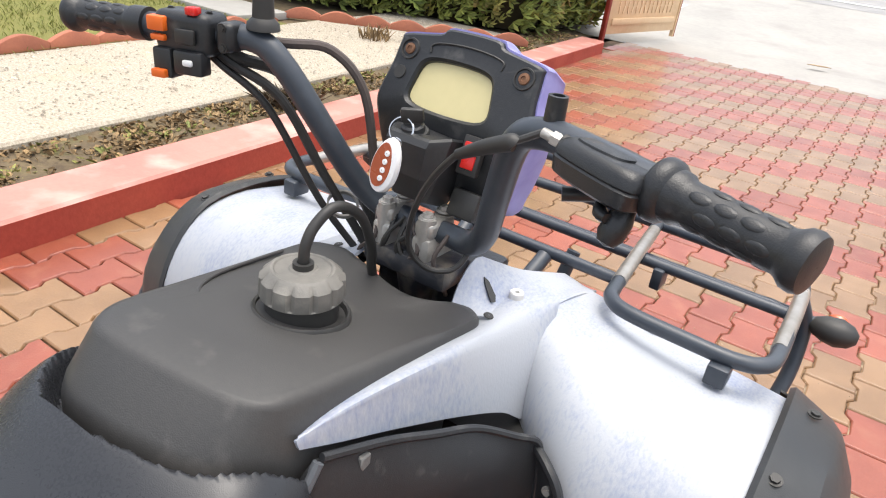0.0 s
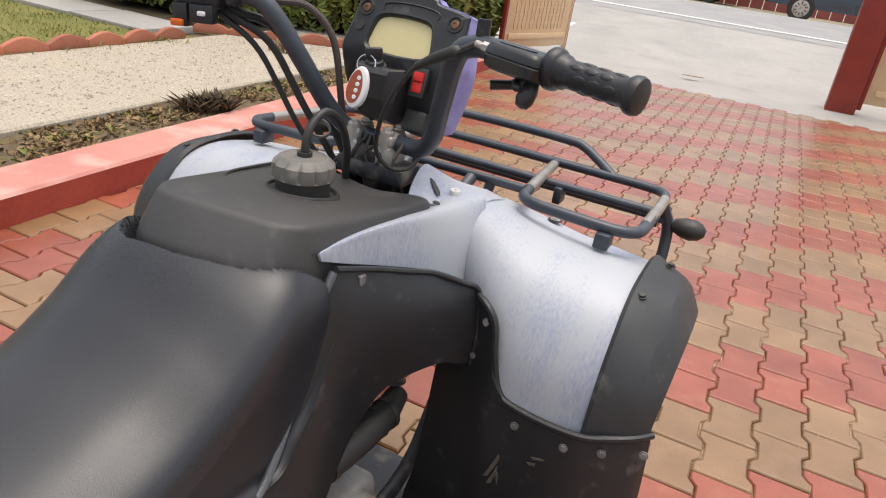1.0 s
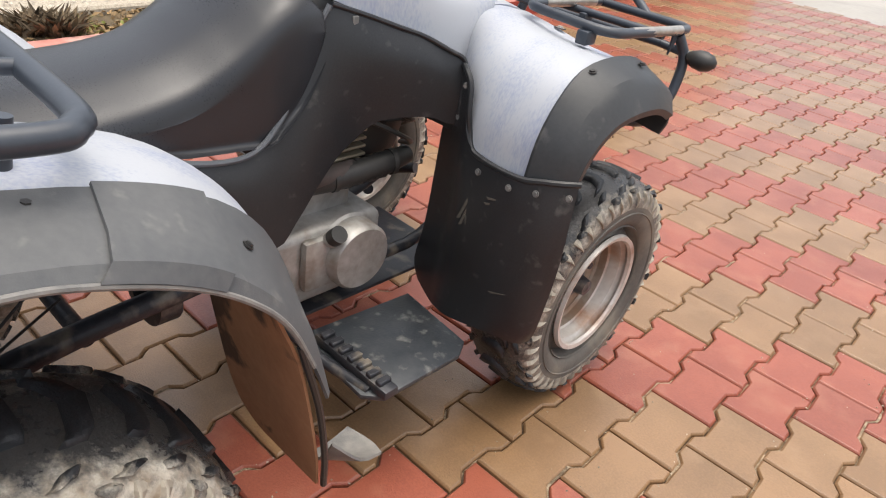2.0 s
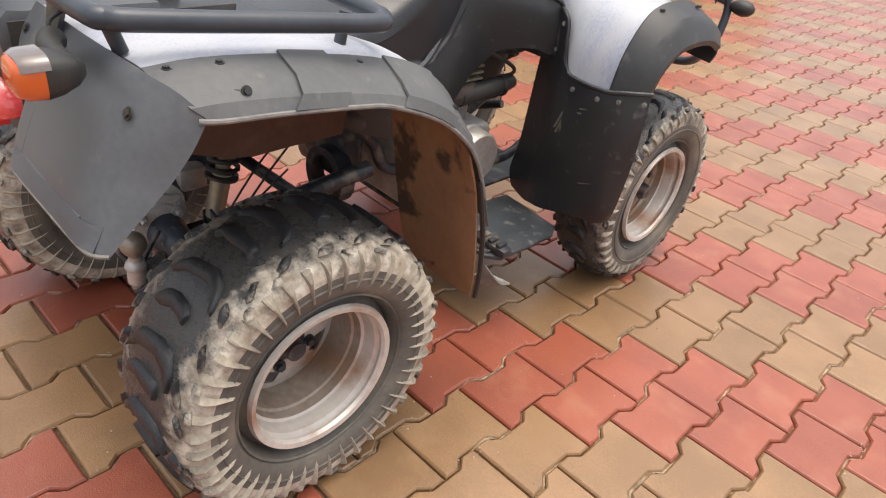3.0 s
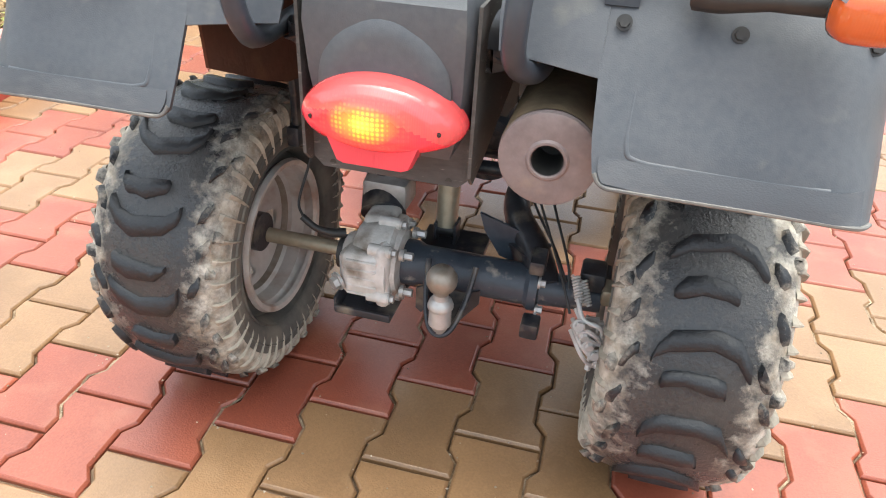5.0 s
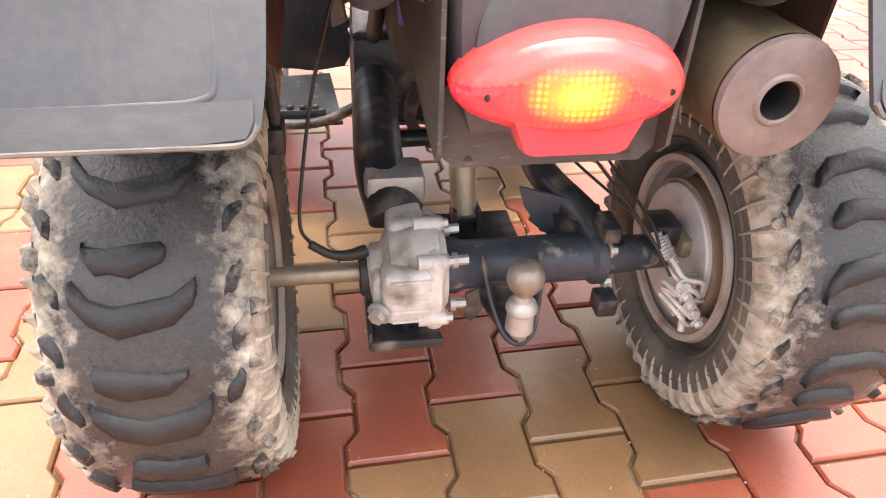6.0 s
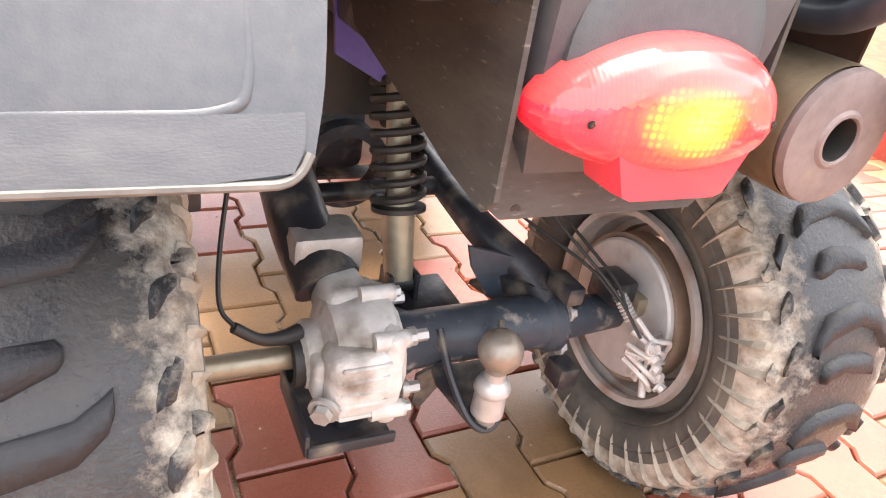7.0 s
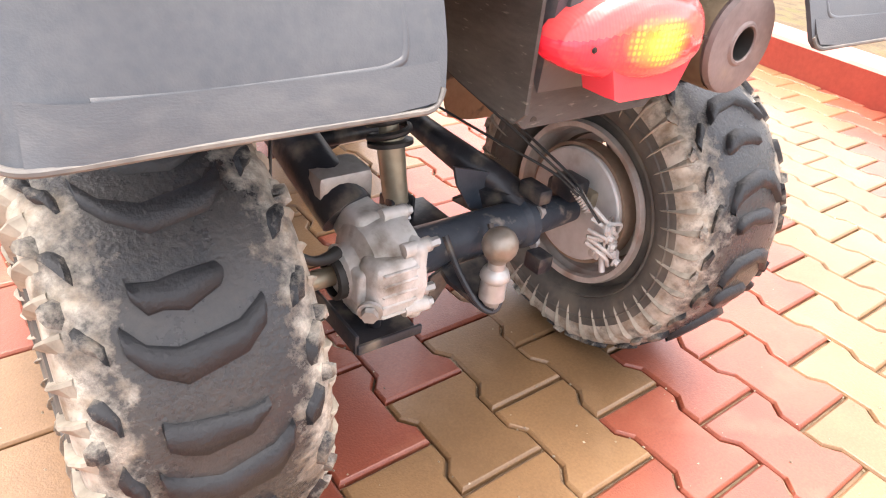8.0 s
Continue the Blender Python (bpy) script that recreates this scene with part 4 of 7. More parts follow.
# ---- front plastics ----
for s in (1, -1):
    fender = sheet([
        [(.155, .961, .6889), (.152, .964, .7286), (.147, .976, .7683), (.143, 1.001, .7974), (.14, 1.056, .8044), (.142, 1.146, .7868)],
        [(.225, .894, .6272), (.222, .901, .6933), (.22, .926, .7533), (.215, .971, .7868), (.212, 1.036, .7956), (.212, 1.146, .7771)],
        [(.292, .86, .582), (.292, .871, .6624), (.292, .906, .733), (.29, .961, .7727), (.288, 1.036, .7833), (.288, 1.146, .7639)],
        [(.35, .86, .584), (.35, .871, .6624), (.35, .906, .7304), (.35, .961, .7692), (.35, 1.036, .7789), (.35, 1.146, .7595)],
        [(.412, .866, .591), (.412, .878, .6651), (.412, .912, .7268), (.412, .961, .7621), (.412, 1.036, .7709), (.412, 1.146, .7533)]], side=s)
    part("front_fender", fender, M_white, atv, "faded white plastic front fender with bluish scuffs")
    flare = sheet([
        [(.408, .858, .577), (.408, .874, .6624), (.408, .91, .7259), (.408, .961, .7683), (.408, 1.036, .7789), (.408, 1.1088, .7745), (.408, 1.1568, .7603), (.408, 1.1888, .7445)],
        [(.414, .857, .579), (.414, .873, .666), (.414, .908, .7304), (.414, .961, .7736), (.414, 1.036, .7842), (.414, 1.1088, .7789), (.414, 1.1568, .7648), (.414, 1.1888, .7489)],
        [(.46, .868, .578), (.463, .882, .6598), (.465, .918, .718), (.466, .971, .7551), (.466, 1.0408, .7639), (.466, 1.1088, .7568), (.466, 1.1584, .7392), (.464, 1.1928, .7242)],
        [(.472, .873, .578), (.476, .888, .6545), (.478, .924, .7074), (.48, .974, .7409), (.48, 1.0416, .7498), (.48, 1.1088, .7436), (.479, 1.1584, .7268), (.477, 1.1928, .7127)],
        [(.49, .886, .577), (.494, .904, .6448), (.497, .934, .6845), (.499, .978, .7074), (.5, 1.0448, .7145), (.499, 1.1088, .7092), (.497, 1.1528, .6951), (.494, 1.1808, .6827)],
        [(.488, .898, .569), (.492, .914, .6333), (.494, .942, .6721), (.496, .981, .6951), (.497, 1.0448, .7021), (.496, 1.1048, .6977), (.493, 1.1448, .6845), (.489, 1.1688, .6739)]], side=s, crisp=True)
    part("front_flare", flare, M_fflare, atv, "dark grey plastic wheel arch flare", smooth=24)
    for p, n in (((.425, .968, .7709), (0, -.3, 1)), ((.433, .889, .6686), (0, -1, .3)), ((.44, 1.1088, .7709), (0, 0, 1))):
        part("bolt", bolt((p[0] * s, p[1], p[2]), n, .0052), M_hose, atv)
    # black sheet added in place of the shade under the flare's front end
    part("arch_shade", sheet([[(.4, 1.1808, .7418), (.405, 1.1888, .6933), (.41, 1.1768, .6492)], [(.45, 1.1848, .7242), (.455, 1.1888, .6845), (.452, 1.1744, .6448)], [(.49, 1.1744, .6889), (.492, 1.1744, .6669), (.487, 1.1648, .6448)]], side=s), M_hose, atv)
    guard = sheet([
        [(.190, .916, .722), (.160, .935, .60), (.150, .940, .47), (.145, .938, .35), (.13, .938, .26), (.15, .935, .215)],
        [(.25, .880, .712), (.24, .886, .59), (.233, .902, .46), (.225, .90, .35), (.22, .898, .26), (.225, .895, .22)],
        [(.272, .868, .63), (.271, .870, .56), (.268, .876, .46), (.264, .874, .36), (.262, .873, .27), (.263, .872, .234)],
        [(.31, .866, .594), (.31, .862, .55), (.31, .86, .46), (.31, .858, .36), (.31, .857, .28), (.31, .857, .245)],
        [(.4, .860, .594), (.4, .855, .55), (.4, .851, .46), (.4, .849, .37), (.4, .848, .3), (.4, .851, .272)],
        [(.47, .885, .606), (.478, .875, .54), (.48, .867, .46), (.48, .862, .38), (.478, .86, .31), (.47, .862, .282)],
        [(.492, .907, .608), (.498, .897, .54), (.502, .892, .46), (.5, .887, .39), (.495, .882, .32), (.487, .882, .288)]], side=s)
    for k, (sx, sz, tilt, ln) in enumerate(((.300, .468, 14, .026), (.304, .452, 10, .020), (.312, .448, -22, .015), (.362, .508, 66, .012), (.368, .520, 74, .014), (.345, .40, 40, .020), (.42, .35, 70, .018))):
        part("scuff_mark", plate([(-.0045 + .0005 * k, -ln), (.002, -ln * .8), (.0048 - .0006 * k, ln * .7), (.0, ln)], .0010, pose(sx * s, .8495 - .09 * (sx - .31), sz + .02, 90, tilt, 5 * s)), M_mark, atv)
    part("mud_guard", moved(guard, Matrix.Translation((0, -.007, 0))), M_black, atv, "black plastic mud guard with scratches")
    part("guard_lip", tube([(x * s, y, z) for x, y, z in ((.203, .900, .728), (.236, .878, .724), (.256, .870, .704), (.266, .864, .66), (.274, .866, .622), (.29, .860, .600), (.32, .856, .594), (.37, .852, .593), (.414, .853, .596), (.445, .862, .603), (.475, .878, .608), (.496, .90, .610))], .0055, 8), M_black, atv)
    for x, y, z in ((.32, .857, .571), (.394, .851, .574), (.443, .862, .582), (.494, .884, .59), (.230, .888, .636), (.243, .880, .70)):
        part("rivet", bolt((x * s, y - .007, z), (0, -1, .1), .0042, .004), M_scuff, atv)
    wing = sheet([
        [(.102, .656, .831), (.094, .688, .833), (.092, .748, .831), (.094, .838, .823), (.098, .908, .817), (.092, .973, .821), (.078, 1.028, .825)],
        [(.112, .647, .844), (.116, .688, .847), (.122, .748, .846), (.128, .838, .838), (.131, .918, .828), (.134, .978, .823), (.136, 1.038, .821)],
        [(.115, .643, .842), (.12, .688, .841), (.127, .748, .833), (.139, .838, .815), (.149, .918, .795), (.155, .973, .788), (.152, 1.028, .809)],
        [(.116, .645, .834), (.123, .688, .818), (.132, .748, .797), (.148, .838, .764), (.161, .908, .733), (.17, .95, .703), (.166, .973, .72)]], side=s, sub=4)
    part("side_wing", wing, M_white, atv, "faded white plastic wing beside the tank")
    neck = sheet([
        [(.077, .904, .826), (.066, .937, .848), (.065, .969, .866), (.07, 1.002, .852), (.082, 1.062, .822), (.1, 1.162, .786)],
        [(.088, .912, .824), (.085, .942, .834), (.086, .972, .842), (.092, 1.002, .832), (.105, 1.062, .814), (.12, 1.162, .782)],
        [(.105, .927, .824), (.106, .947, .822), (.107, .977, .82), (.113, 1.002, .816), (.124, 1.062, .807), (.135, 1.162, .779)],
        [(.132, .942, .812), (.134, .967, .81), (.136, .992, .809), (.142, 1.032, .806), (.147, 1.082, .803), (.15, 1.162, .78)]], side=s)
    part("neck_panel", neck, M_white, atv)
    nq = Vector((.62 * s, -.25, .74)).to_track_quat("Z", "Y").to_matrix().to_4x4()
    part("panel_slot", plate([(-.003, -.014), (.003, -.015), (.006, -.008), (.004, .010), (.0, .016), (-.002, .008)], .002, Matrix.Translation((.0908 * s, .960, .8372)) @ nq), M_hose, atv)
    part("bolt_recess", lathe([(0, .0175), (.0022, .0165), (.0024, .0005)], 24, pose(.112 * s, .992, .8175, 0, -90, 0)), M_hose, atv)
    part("panel_bolt", lathe([(0, .011), (.002, .0115), (.003, .009), (.014, .0085), (.015, .0075), (.0145, .003), (.010, .0025), (.010, .0005)], 20, pose(.112 * s, .992, .817, 0, -90, 0)), M_drum, atv, "pale steel panel bolt")
    part("panel_hole", lathe([(0, .006), (.0012, .005), (.0012, .0005)], 16, Matrix.Translation((.112 * s, .930, .8265)) @ Vector((.2 * s, 0, 1)).to_track_quat("X", "Z").to_matrix().to_4x4()), M_hose, atv)
    part("bolt_well", lathe([(0, .0125), (.0014, .0120), (.0016, .0005)], 20, Matrix.Translation((.240 * s, 1.132, .7790)) @ Vector((0, .1, 1)).to_track_quat("X", "Z").to_matrix().to_4x4()), M_hose, atv)
    part("bolt", bolt((.240 * s, 1.132, .7798), (0, .1, 1), .0055, .004), M_steel, atv)
    for y, z in ((.70, .800), (.83, .762)):
        part("panel_clip", box((.136 * s + .03 * s * (y - .7) / .13 - .004, y - .006, z - .014), (.136 * s + .03 * s * (y - .7) / .13 + .004, y + .006, z + .004), .0015, 1), M_scuff, atv)

    cover = sheet([
        [(.147, .30, .645), (.155, .42, .615), (.151, .50, .612), (.140, .555, .650), (.128, .598, .7067), (.124, .628, .774), (.124, .655, .82), (.14, .728, .8), (.172, .828, .768), (.196, .868, .748), (.213, .893, .733)],
        [(.160, .30, .61), (.170, .42, .578), (.166, .505, .57), (.152, .559, .61), (.146, .6025, .6677), (.142, .633, .724), (.142, .664, .769), (.156, .728, .759), (.19, .828, .736), (.207, .865, .715), (.222, .886, .70)],
        [(.164, .30, .56), (.176, .42, .52), (.174, .51, .51), (.166, .565, .55), (.159, .614, .61), (.154, .643, .6633), (.153, .673, .7067), (.164, .733, .7153), (.196, .83, .706), (.212, .865, .68), (.226, .884, .66)],
        [(.158, .30, .52), (.172, .42, .475), (.178, .525, .445), (.174, .57, .48), (.166, .62, .535), (.161, .66, .575), (.158, .7, .6), (.166, .747, .6287), (.196, .833, .632), (.212, .868, .62), (.223, .886, .617)]], side=s)
    part("side_cover", cover, M_black, atv, "black plastic side cover, worn edge with its highlight in the colour")
    part("cover_lip", tube([(x * s, y, z) for x, y, z in ((.126, .66, .822), (.14, .728, .802), (.156, .778, .786), (.172, .828, .77), (.198, .867, .750), (.215, .892, .734), (.224, .887, .70), (.228, .883, .66), (.225, .885, .617))], .0042, 8), M_black, atv)
    # grey instead of black: the edge's highlight and wear are put into the colour
    part("cover_lip", tube([(x * s, y, z) for x, y, z in ((.126, .656, .82), (.126, .628, .774), (.13, .598, .7067), (.142, .555, .650), (.153, .50, .614), (.157, .42, .617), (.149, .31, .647))], .005, 8), M_grey, atv)

# ---- tank and seat ----


TANK = [(.109, .914, .0, .004), (.1135, .90, .006, .004), (.113, .875, .008, 0), (.108, .80, .010, 0), (.102, .70, .012, 0), (.098, .655, .012, -.004), (.090, .634, .008, -.014), (.07, .622, .002, -.032),
        (.02, .612, 0, -.036), (-.04, .604, 0, -.036), (-.078, .602, -.002, -.030), (-.098, .612, -.006, -.018), (-.110, .64, -.006, -.004), (-.116, .70, -.006, 0), (-.124, .79, -.006, 0), (-.130, .865, -.006, 0),
        (-.130, .892, -.006, .004), (-.121, .908, .0, .004), (-.091, .922, 0, .004), (-.043, .905, 0, .004), (.004, .888, 0, .004), (.035, .885, 0, .004), (.058, .898, 0, .004), (.075, .915, 0, .004), (.095, .922, 0, .004)]


def tank_ring(out, dz, inset=0.0):
    pts = []
    for x, y, ox, oy in TANK:
        d = Vector((-.009 - x, .76 - y, 0)).normalized() * inset
        pts.append((x + ox * out + d.x, y + oy * out + d.y, .875 - .130 * (y - .60) + dz - (.004 if inset == 0 and abs(x) > .09 else 0)))
    return [tuple(p) for p in smooth_path(pts, 3, True)]


tank = loft([tank_ring(1.25, -.075), tank_ring(1.2, -.05), tank_ring(1.0, -.036), tank_ring(.16, -.0055), tank_ring(.05, -.0012), tank_ring(0, 0, .004), tank_ring(0, .0006, .012), tank_ring(0, .0008, .05)])
part("tank_cover", tank, M_tank, atv, "black plastic tank cover", smooth=50)
part("tank_emboss", tube([(-.116, .84, .847), (-.112, .79, .853), (-.104, .74, .8595), (-.088, .708, .8635), (-.066, .694, .8655)], .0022, 8), M_tank, atv)
# filler cap
cx, cy, cz = -.002, .760, .857
rings = []
for z, r, wob in ((.019, .030, 0), (.019, .0395, 0), (.0195, .0405, .0004), (.021, .0410, .0028), (.030, .0408, .0032), (.0375, .0402, .0032), (.0390, .0385, .0028), (.044, .0335, .0010), (.0452, .0315, 0), (.0462, .0300, 0), (.0462, .0275, 0), (.0450, .0262, 0), (.0452, .014, 0), (.0464, .0125, 0), (.0464, .004, 0)):
    ring = []
    for k in range(120):
        a = 2 * math.pi * k / 120
        lobe = min(1.0, 2.0 * abs(math.sin(6 * a)))
        rr = r + wob * (lobe - 1)
        ring.append((cx + rr * math.cos(a), cy + rr * math.sin(a), cz + z))
    rings.append(ring)
part("cap_neck", cyl((cx, cy, cz - .02), (cx, cy, cz + .022), .0355, .0355, 36), M_hose, atv)
part("filler_cap", loft(rings), M_capp, atv, "worn grey plastic fuel filler cap", smooth=25)
part("cap_seal", lathe([(-.001, .036), (-.001, .0425), (.004, .0440), (.0048, .0465), (.003, .0480), (-.004, .0490)], 48, pose(cx, cy, cz - .002, -7.4, 0, 0) @ pose(0, 0, 0, 0, -90, 0)), M_hose, atv)
part("vent_hose", tube([(cx, cy, cz + .044), (-.002, .762, .925), (-.002, .775, .944), (0, .80, .955), (-.004, .84, .931), (-.008, .865, .889), (-.021, .885, .85), (-.03, .905, .81)], .0055, 10), M_hose, atv)
part("hose_clip", lathe([(0, .010), (.006, .010), (.006, .006)], 16, pose(cx, cy, cz + .046, 0, -90, 0)), M_hose, atv)

part("tank_body", loft([[(x * k, y, z) for x, y in ((-.085, .60), (.085, .60), (.112, .70), (.125, .84), (.11, .875), (.03, .865), (-.05, .88), (-.11, .885), (-.125, .84), (-.112, .70))] for z, k in ((.52, .7), (.62, .95), (.76, 1.0), (.80, .9))]), M_hose, atv)
seat_rows = []
for y, hw, top, bot, crown in ((.654, .120, .815, .79, .003), (.650, .128, .828, .76, .004), (.638, .136, .838, .73, .005), (.605, .142, .847, .68, .007), (.575, .145, .846, .65, .010), (.54, .147, .832, .622, .016), (.48, .146, .790, .622, .02), (.40, .147, .752, .628, .022),
                               (.28, .158, .734, .648, .02), (.12, .17, .735, .64, .02), (-.05, .166, .745, .665, .02), (-.14, .155, .757, .68, .02), (-.185, .135, .755, .69, .018), (-.20, .11, .745, .70, .012)):
    half = [(0, top), (hw * .45, top - crown * .25), (hw * .75, top - crown), (hw * .93, top - crown - .018), (hw, top - crown - .045), (hw * 1.0, (top + bot) / 2 - .01), (hw * .97, bot + .01), (hw * .9, bot)]
    seat_rows.append([(x, y, z) for x, z in half] + [(-x, y, z) for x, z in half[::-1][:-1]])
# finer rows, smoothed along and across the seat
cols = [smooth_path([r[k] for r in seat_rows], 14) for k in range(len(seat_rows[0]))]
seat_bm = loft([smooth_path([c[k] for c in cols], 7, True) for k in range(len(cols[0]))])
edge = [(q.x, q.y) for q in smooth_path([(x + ox * 1.1, y + oy * 1.1, 0) for x, y, ox, oy in TANK], 4, True)]
for v in seat_bm.verts:
    # a groove runs between the seat's front and the tank
    if v.co.y < .55 or v.co.z < .77:
        continue
    inside = False
    for k in range(len(edge)):
        (x0, y0), (x1, y1) = edge[k - 1], edge[k]
        if (y0 > v.co.y) != (y1 > v.co.y) and v.co.x < x0 + (v.co.y - y0) / (y1 - y0) * (x1 - x0):
            inside = not inside
    d = 0 if inside else min(math.hypot(v.co.x - x, v.co.y - y) for x, y in edge)
    if d < .018:
        t = min(1, (.018 - d) / .011)
        v.co.z -= .036 * t * t * (3 - 2 * t)
part("seat", seat_bm, M_seat, atv, "black vinyl saddle seat", smooth=60)
part("inner_shield", loft([[(x, y, z) for x, y in ((-.235, .893), (.235, .893), (.235, .93), (.17, .975), (-.17, .975), (-.235, .93))] for z in (.60, .697)]), M_hose, atv)

# ---- steering ----
bar = [[(-.385, .776, 1.062), (-.30, .803, 1.066), (-.215, .833, 1.069), (-.170, .850, 1.070), (-.143, .861, 1.050), (-.110, .886, .992), (-.086, .915, .935), (-.066, .935, .904), (-.038, .942, .894)],
       [(.385, .776, 1.062), (.30, .803, 1.066), (.215, .833, 1.069), (.172, .847, 1.067), (.146, .855, 1.050), (.122, .882, .985), (.100, .912, .927), (.073, .934, .899), (.035, .942, .894)]]
bm = tube(bar[0] + bar[1][::-1], .0135, 14)
part("handlebar", bm, M_tube, atv, "dark grey painted handlebar")


def along(s, t):
    """A point on the straight end of the handlebar, t metres in from the tip, and its outward direction."""
    a, b = Vector((.39 * s, .776, 1.062)), Vector((.30 * s, .803, 1.066))
    d = (a - b).normalized()
    return a - d * t, d


for s, length in ((1, .112), (-1, .105)):
    tip, d = along(s, 0)
    m = Matrix.Translation(tip) @ d.to_track_quat("X", "Z").to_matrix().to_4x4()
    prof = [(.001, .0005), (.001, .012), (-.001, .0188), (-.005, .0205), (-.011, .0200), (-.016, .0165), (-.019, .0154)]
    prof += [(-.019 - (length - .045) * i / 6, .0154) for i in range(1, 7)]
    if s > 0:
        prof += [(-length + .022, .0162), (-length + .019, .0185), (-length + .013, .0190), (-length + .0115, .0205), (-length + .0085, .0228), (-length + .0015, .0236), (-length - .001, .0222), (-length - .003, .018), (-length - .003, .013)]
    else:
        prof += [(-length + .022, .0165), (-length + .018, .0178), (-length, .0178), (-length, .013)]
    grip = part("grip", lathe(prof, 32, m), M_black, atv, "black rubber hand grip with raised oval pads")
    pb = bmesh.new()
    bmesh.ops.create_icosphere(pb, subdivisions=2, radius=1, matrix=Matrix.Diagonal((.0084, .0043, .0014, 1)))
    pad = part("grip_pad", pb, M_black, grip)
    pad.matrix_local = m @ Matrix.Translation((-.028, 0, .0152))
    for i in range(3):
        for a in range(8):
            if i or a:
                twin = new("grip_pad", pad.data)
                twin.parent = grip
                twin.matrix_local = m @ Matrix.Translation((-.029 - i * .0185 - (a % 2) * .0092, 0, 0)) @ pose(0, 0, 0, a * 45) @ Matrix.Translation((0, 0, .0152))

# throttle housing on the right
c, d = along(1, .151)
q = Matrix.Translation(c) @ d.to_track_quat("X", "Z").to_matrix().to_4x4()
body = [(-.048, -.012), (-.04, -.026), (.0, -.034), (.03, -.034), (.036, -.02), (.036, .018), (.028, .028), (-.02, .026), (-.044, .012)]
bm = loft([[tuple(p) for p in smooth_path([(x * k, y * k, z + .0 * x) for x, y in body], 3, True)] for z, k in ((-.022, .80), (-.018, .95), (-.004, 1.0), (-.002, .97), (.0, 1.0), (.008, .98), (.014, .9), (.0165, .78))])
throttle = part("throttle_housing", moved(bm, q @ pose(.006, .0, -.003, -8, 0, 0) @ Matrix.Diagonal((1, 1, .78, 1))), M_black, atv, "black plastic thumb throttle housing")
bm = loft([[tuple(p) for p in smooth_path([(x * k + ox, y * k + oy, z) for x, y in ((-.026, -.016), (.012, -.019), (.02, .0), (.012, .017), (-.02, .014))], 4, True)] for z, k, ox, oy in ((.014, 1.0, -.006, -.002), (.0185, .97, -.006, -.002), (.0195, .85, -.006, -.002))])
part("housing_lid", moved(bm, q @ pose(.006, .0, -.003, -8, 0, 0) @ Matrix.Diagonal((1, 1, .78, 1))), M_black, throttle)
part("thumb_lever", moved(tube([(.0, .01, -.012), (.006, -.010, -.022), (.014, -.022, -.026), (.024, -.026, -.026)], [.004, .0045, .0055, .004], 10), q), M_black, throttle)
adjuster = part("cable_adjuster", moved(join(cyl((-.044, -.005, .0), (-.056, -.0065, .001), .0062, sides=6), cyl((-.056, -.0065, .001), (-.066, -.008, .002), .0042)), q), M_alu, throttle, "dull zinc cable adjuster")
part("adjuster_sleeve", moved(cyl((-.034, -.004, -.001), (-.046, -.0055, .0), .0082), q), M_hose, throttle)
w0 = q @ Vector((-.066, -.008, .002))
part("throttle_cable", tube([w0, (.156, .824, 1.059), (.131, .828, 1.047), (.103, .835, 1.031), (.065, .85, .986), (.038, .868, .934), (.029, .885, .891), (.044, .90, .869), (.065, .915, .870), (.073, .93, .887), (.06, .95, .905)], .0033, 9), M_hose, atv)
part("cable_boot", tube([(.160, .824, 1.060), (.156, .824, 1.059), (.131, .828, 1.047), (.103, .835, 1.031)], [.0072, .0076, .0068, .0048], 12), M_hose, atv)
part("mirror_boss", lathe([(0, .0088), (.026, .0082), (.0262, .0052), (.012, .005), (.012, .0005)], 20, pose(.180, .846, 1.074, 0, -90, 0)), M_black, atv)
part("start_knob", moved(lathe([(0, .0005), (0, .007), (.012, .0105), (.024, .0105), (.031, .007), (.033, .0005)], 18, pose(.026, -.008, -.018, 0, 62, -90)), q), M_black, throttle)
# brake lever perch under the throttle
part("lever_perch", moved(join(cyl((.02, .01, -.012), (-.02, .02, -.035), .007), cyl((-.02, .02, -.035), (-.04, -.0, -.04), .006)), q), M_black, throttle)

# switch cluster on the left
c, d = along(-1, .155)
q = Matrix.Translation(c) @ d.to_track_quat("X", "Z").to_matrix().to_4x4() @ Matrix.Diagonal((.84, .84, .84, 1))
cluster = part("switch_housing", moved(join(box((-.045, -.026, -.028), (.036, .026, .025), .012, 4), box((.008, .004, -.058), (.036, .03, -.02), .004), box((-.038, .01, -.05), (.004, .032, -.02), .004)), q), M_black, atv, "black plastic switch cluster with orange and red buttons")
for lo, hi, m, lab in (((.012, .018, .0), (.037, .034, .018), M_orange, "orange rocker button"), ((.014, .02, -.012), (.035, .032, -.004), M_orange, "orange rocker button"), ((.014, .024, -.057), (.035, .037, -.046), M_orange, "orange rocker button"),
                       ((-.03, .012, .022), (-.014, .026, .032), M_switch, "red push button"), ((-.03, .027, -.012), (-.002, .033, .006), M_hose, "black slide switch"), ((-.026, .03, -.038), (-.012, .036, -.03), M_fob, "white switch mark")):
    part("button", moved(box(lo, hi, .0025), q), m, cluster, lab)
clamp = part("clutch_clamp", moved(join(box((-.075, -.020, -.018), (-.050, .020, .018), .008, 3), box((-.070, -.026, -.006), (-.055, -.016, .006), .002)), q), M_black, atv)
for z in (-.012, .012):
    part("clamp_screw", moved(bolt((-.0625, .020, z), (0, 1, 0), .0040, .003), q), M_hose, clamp)
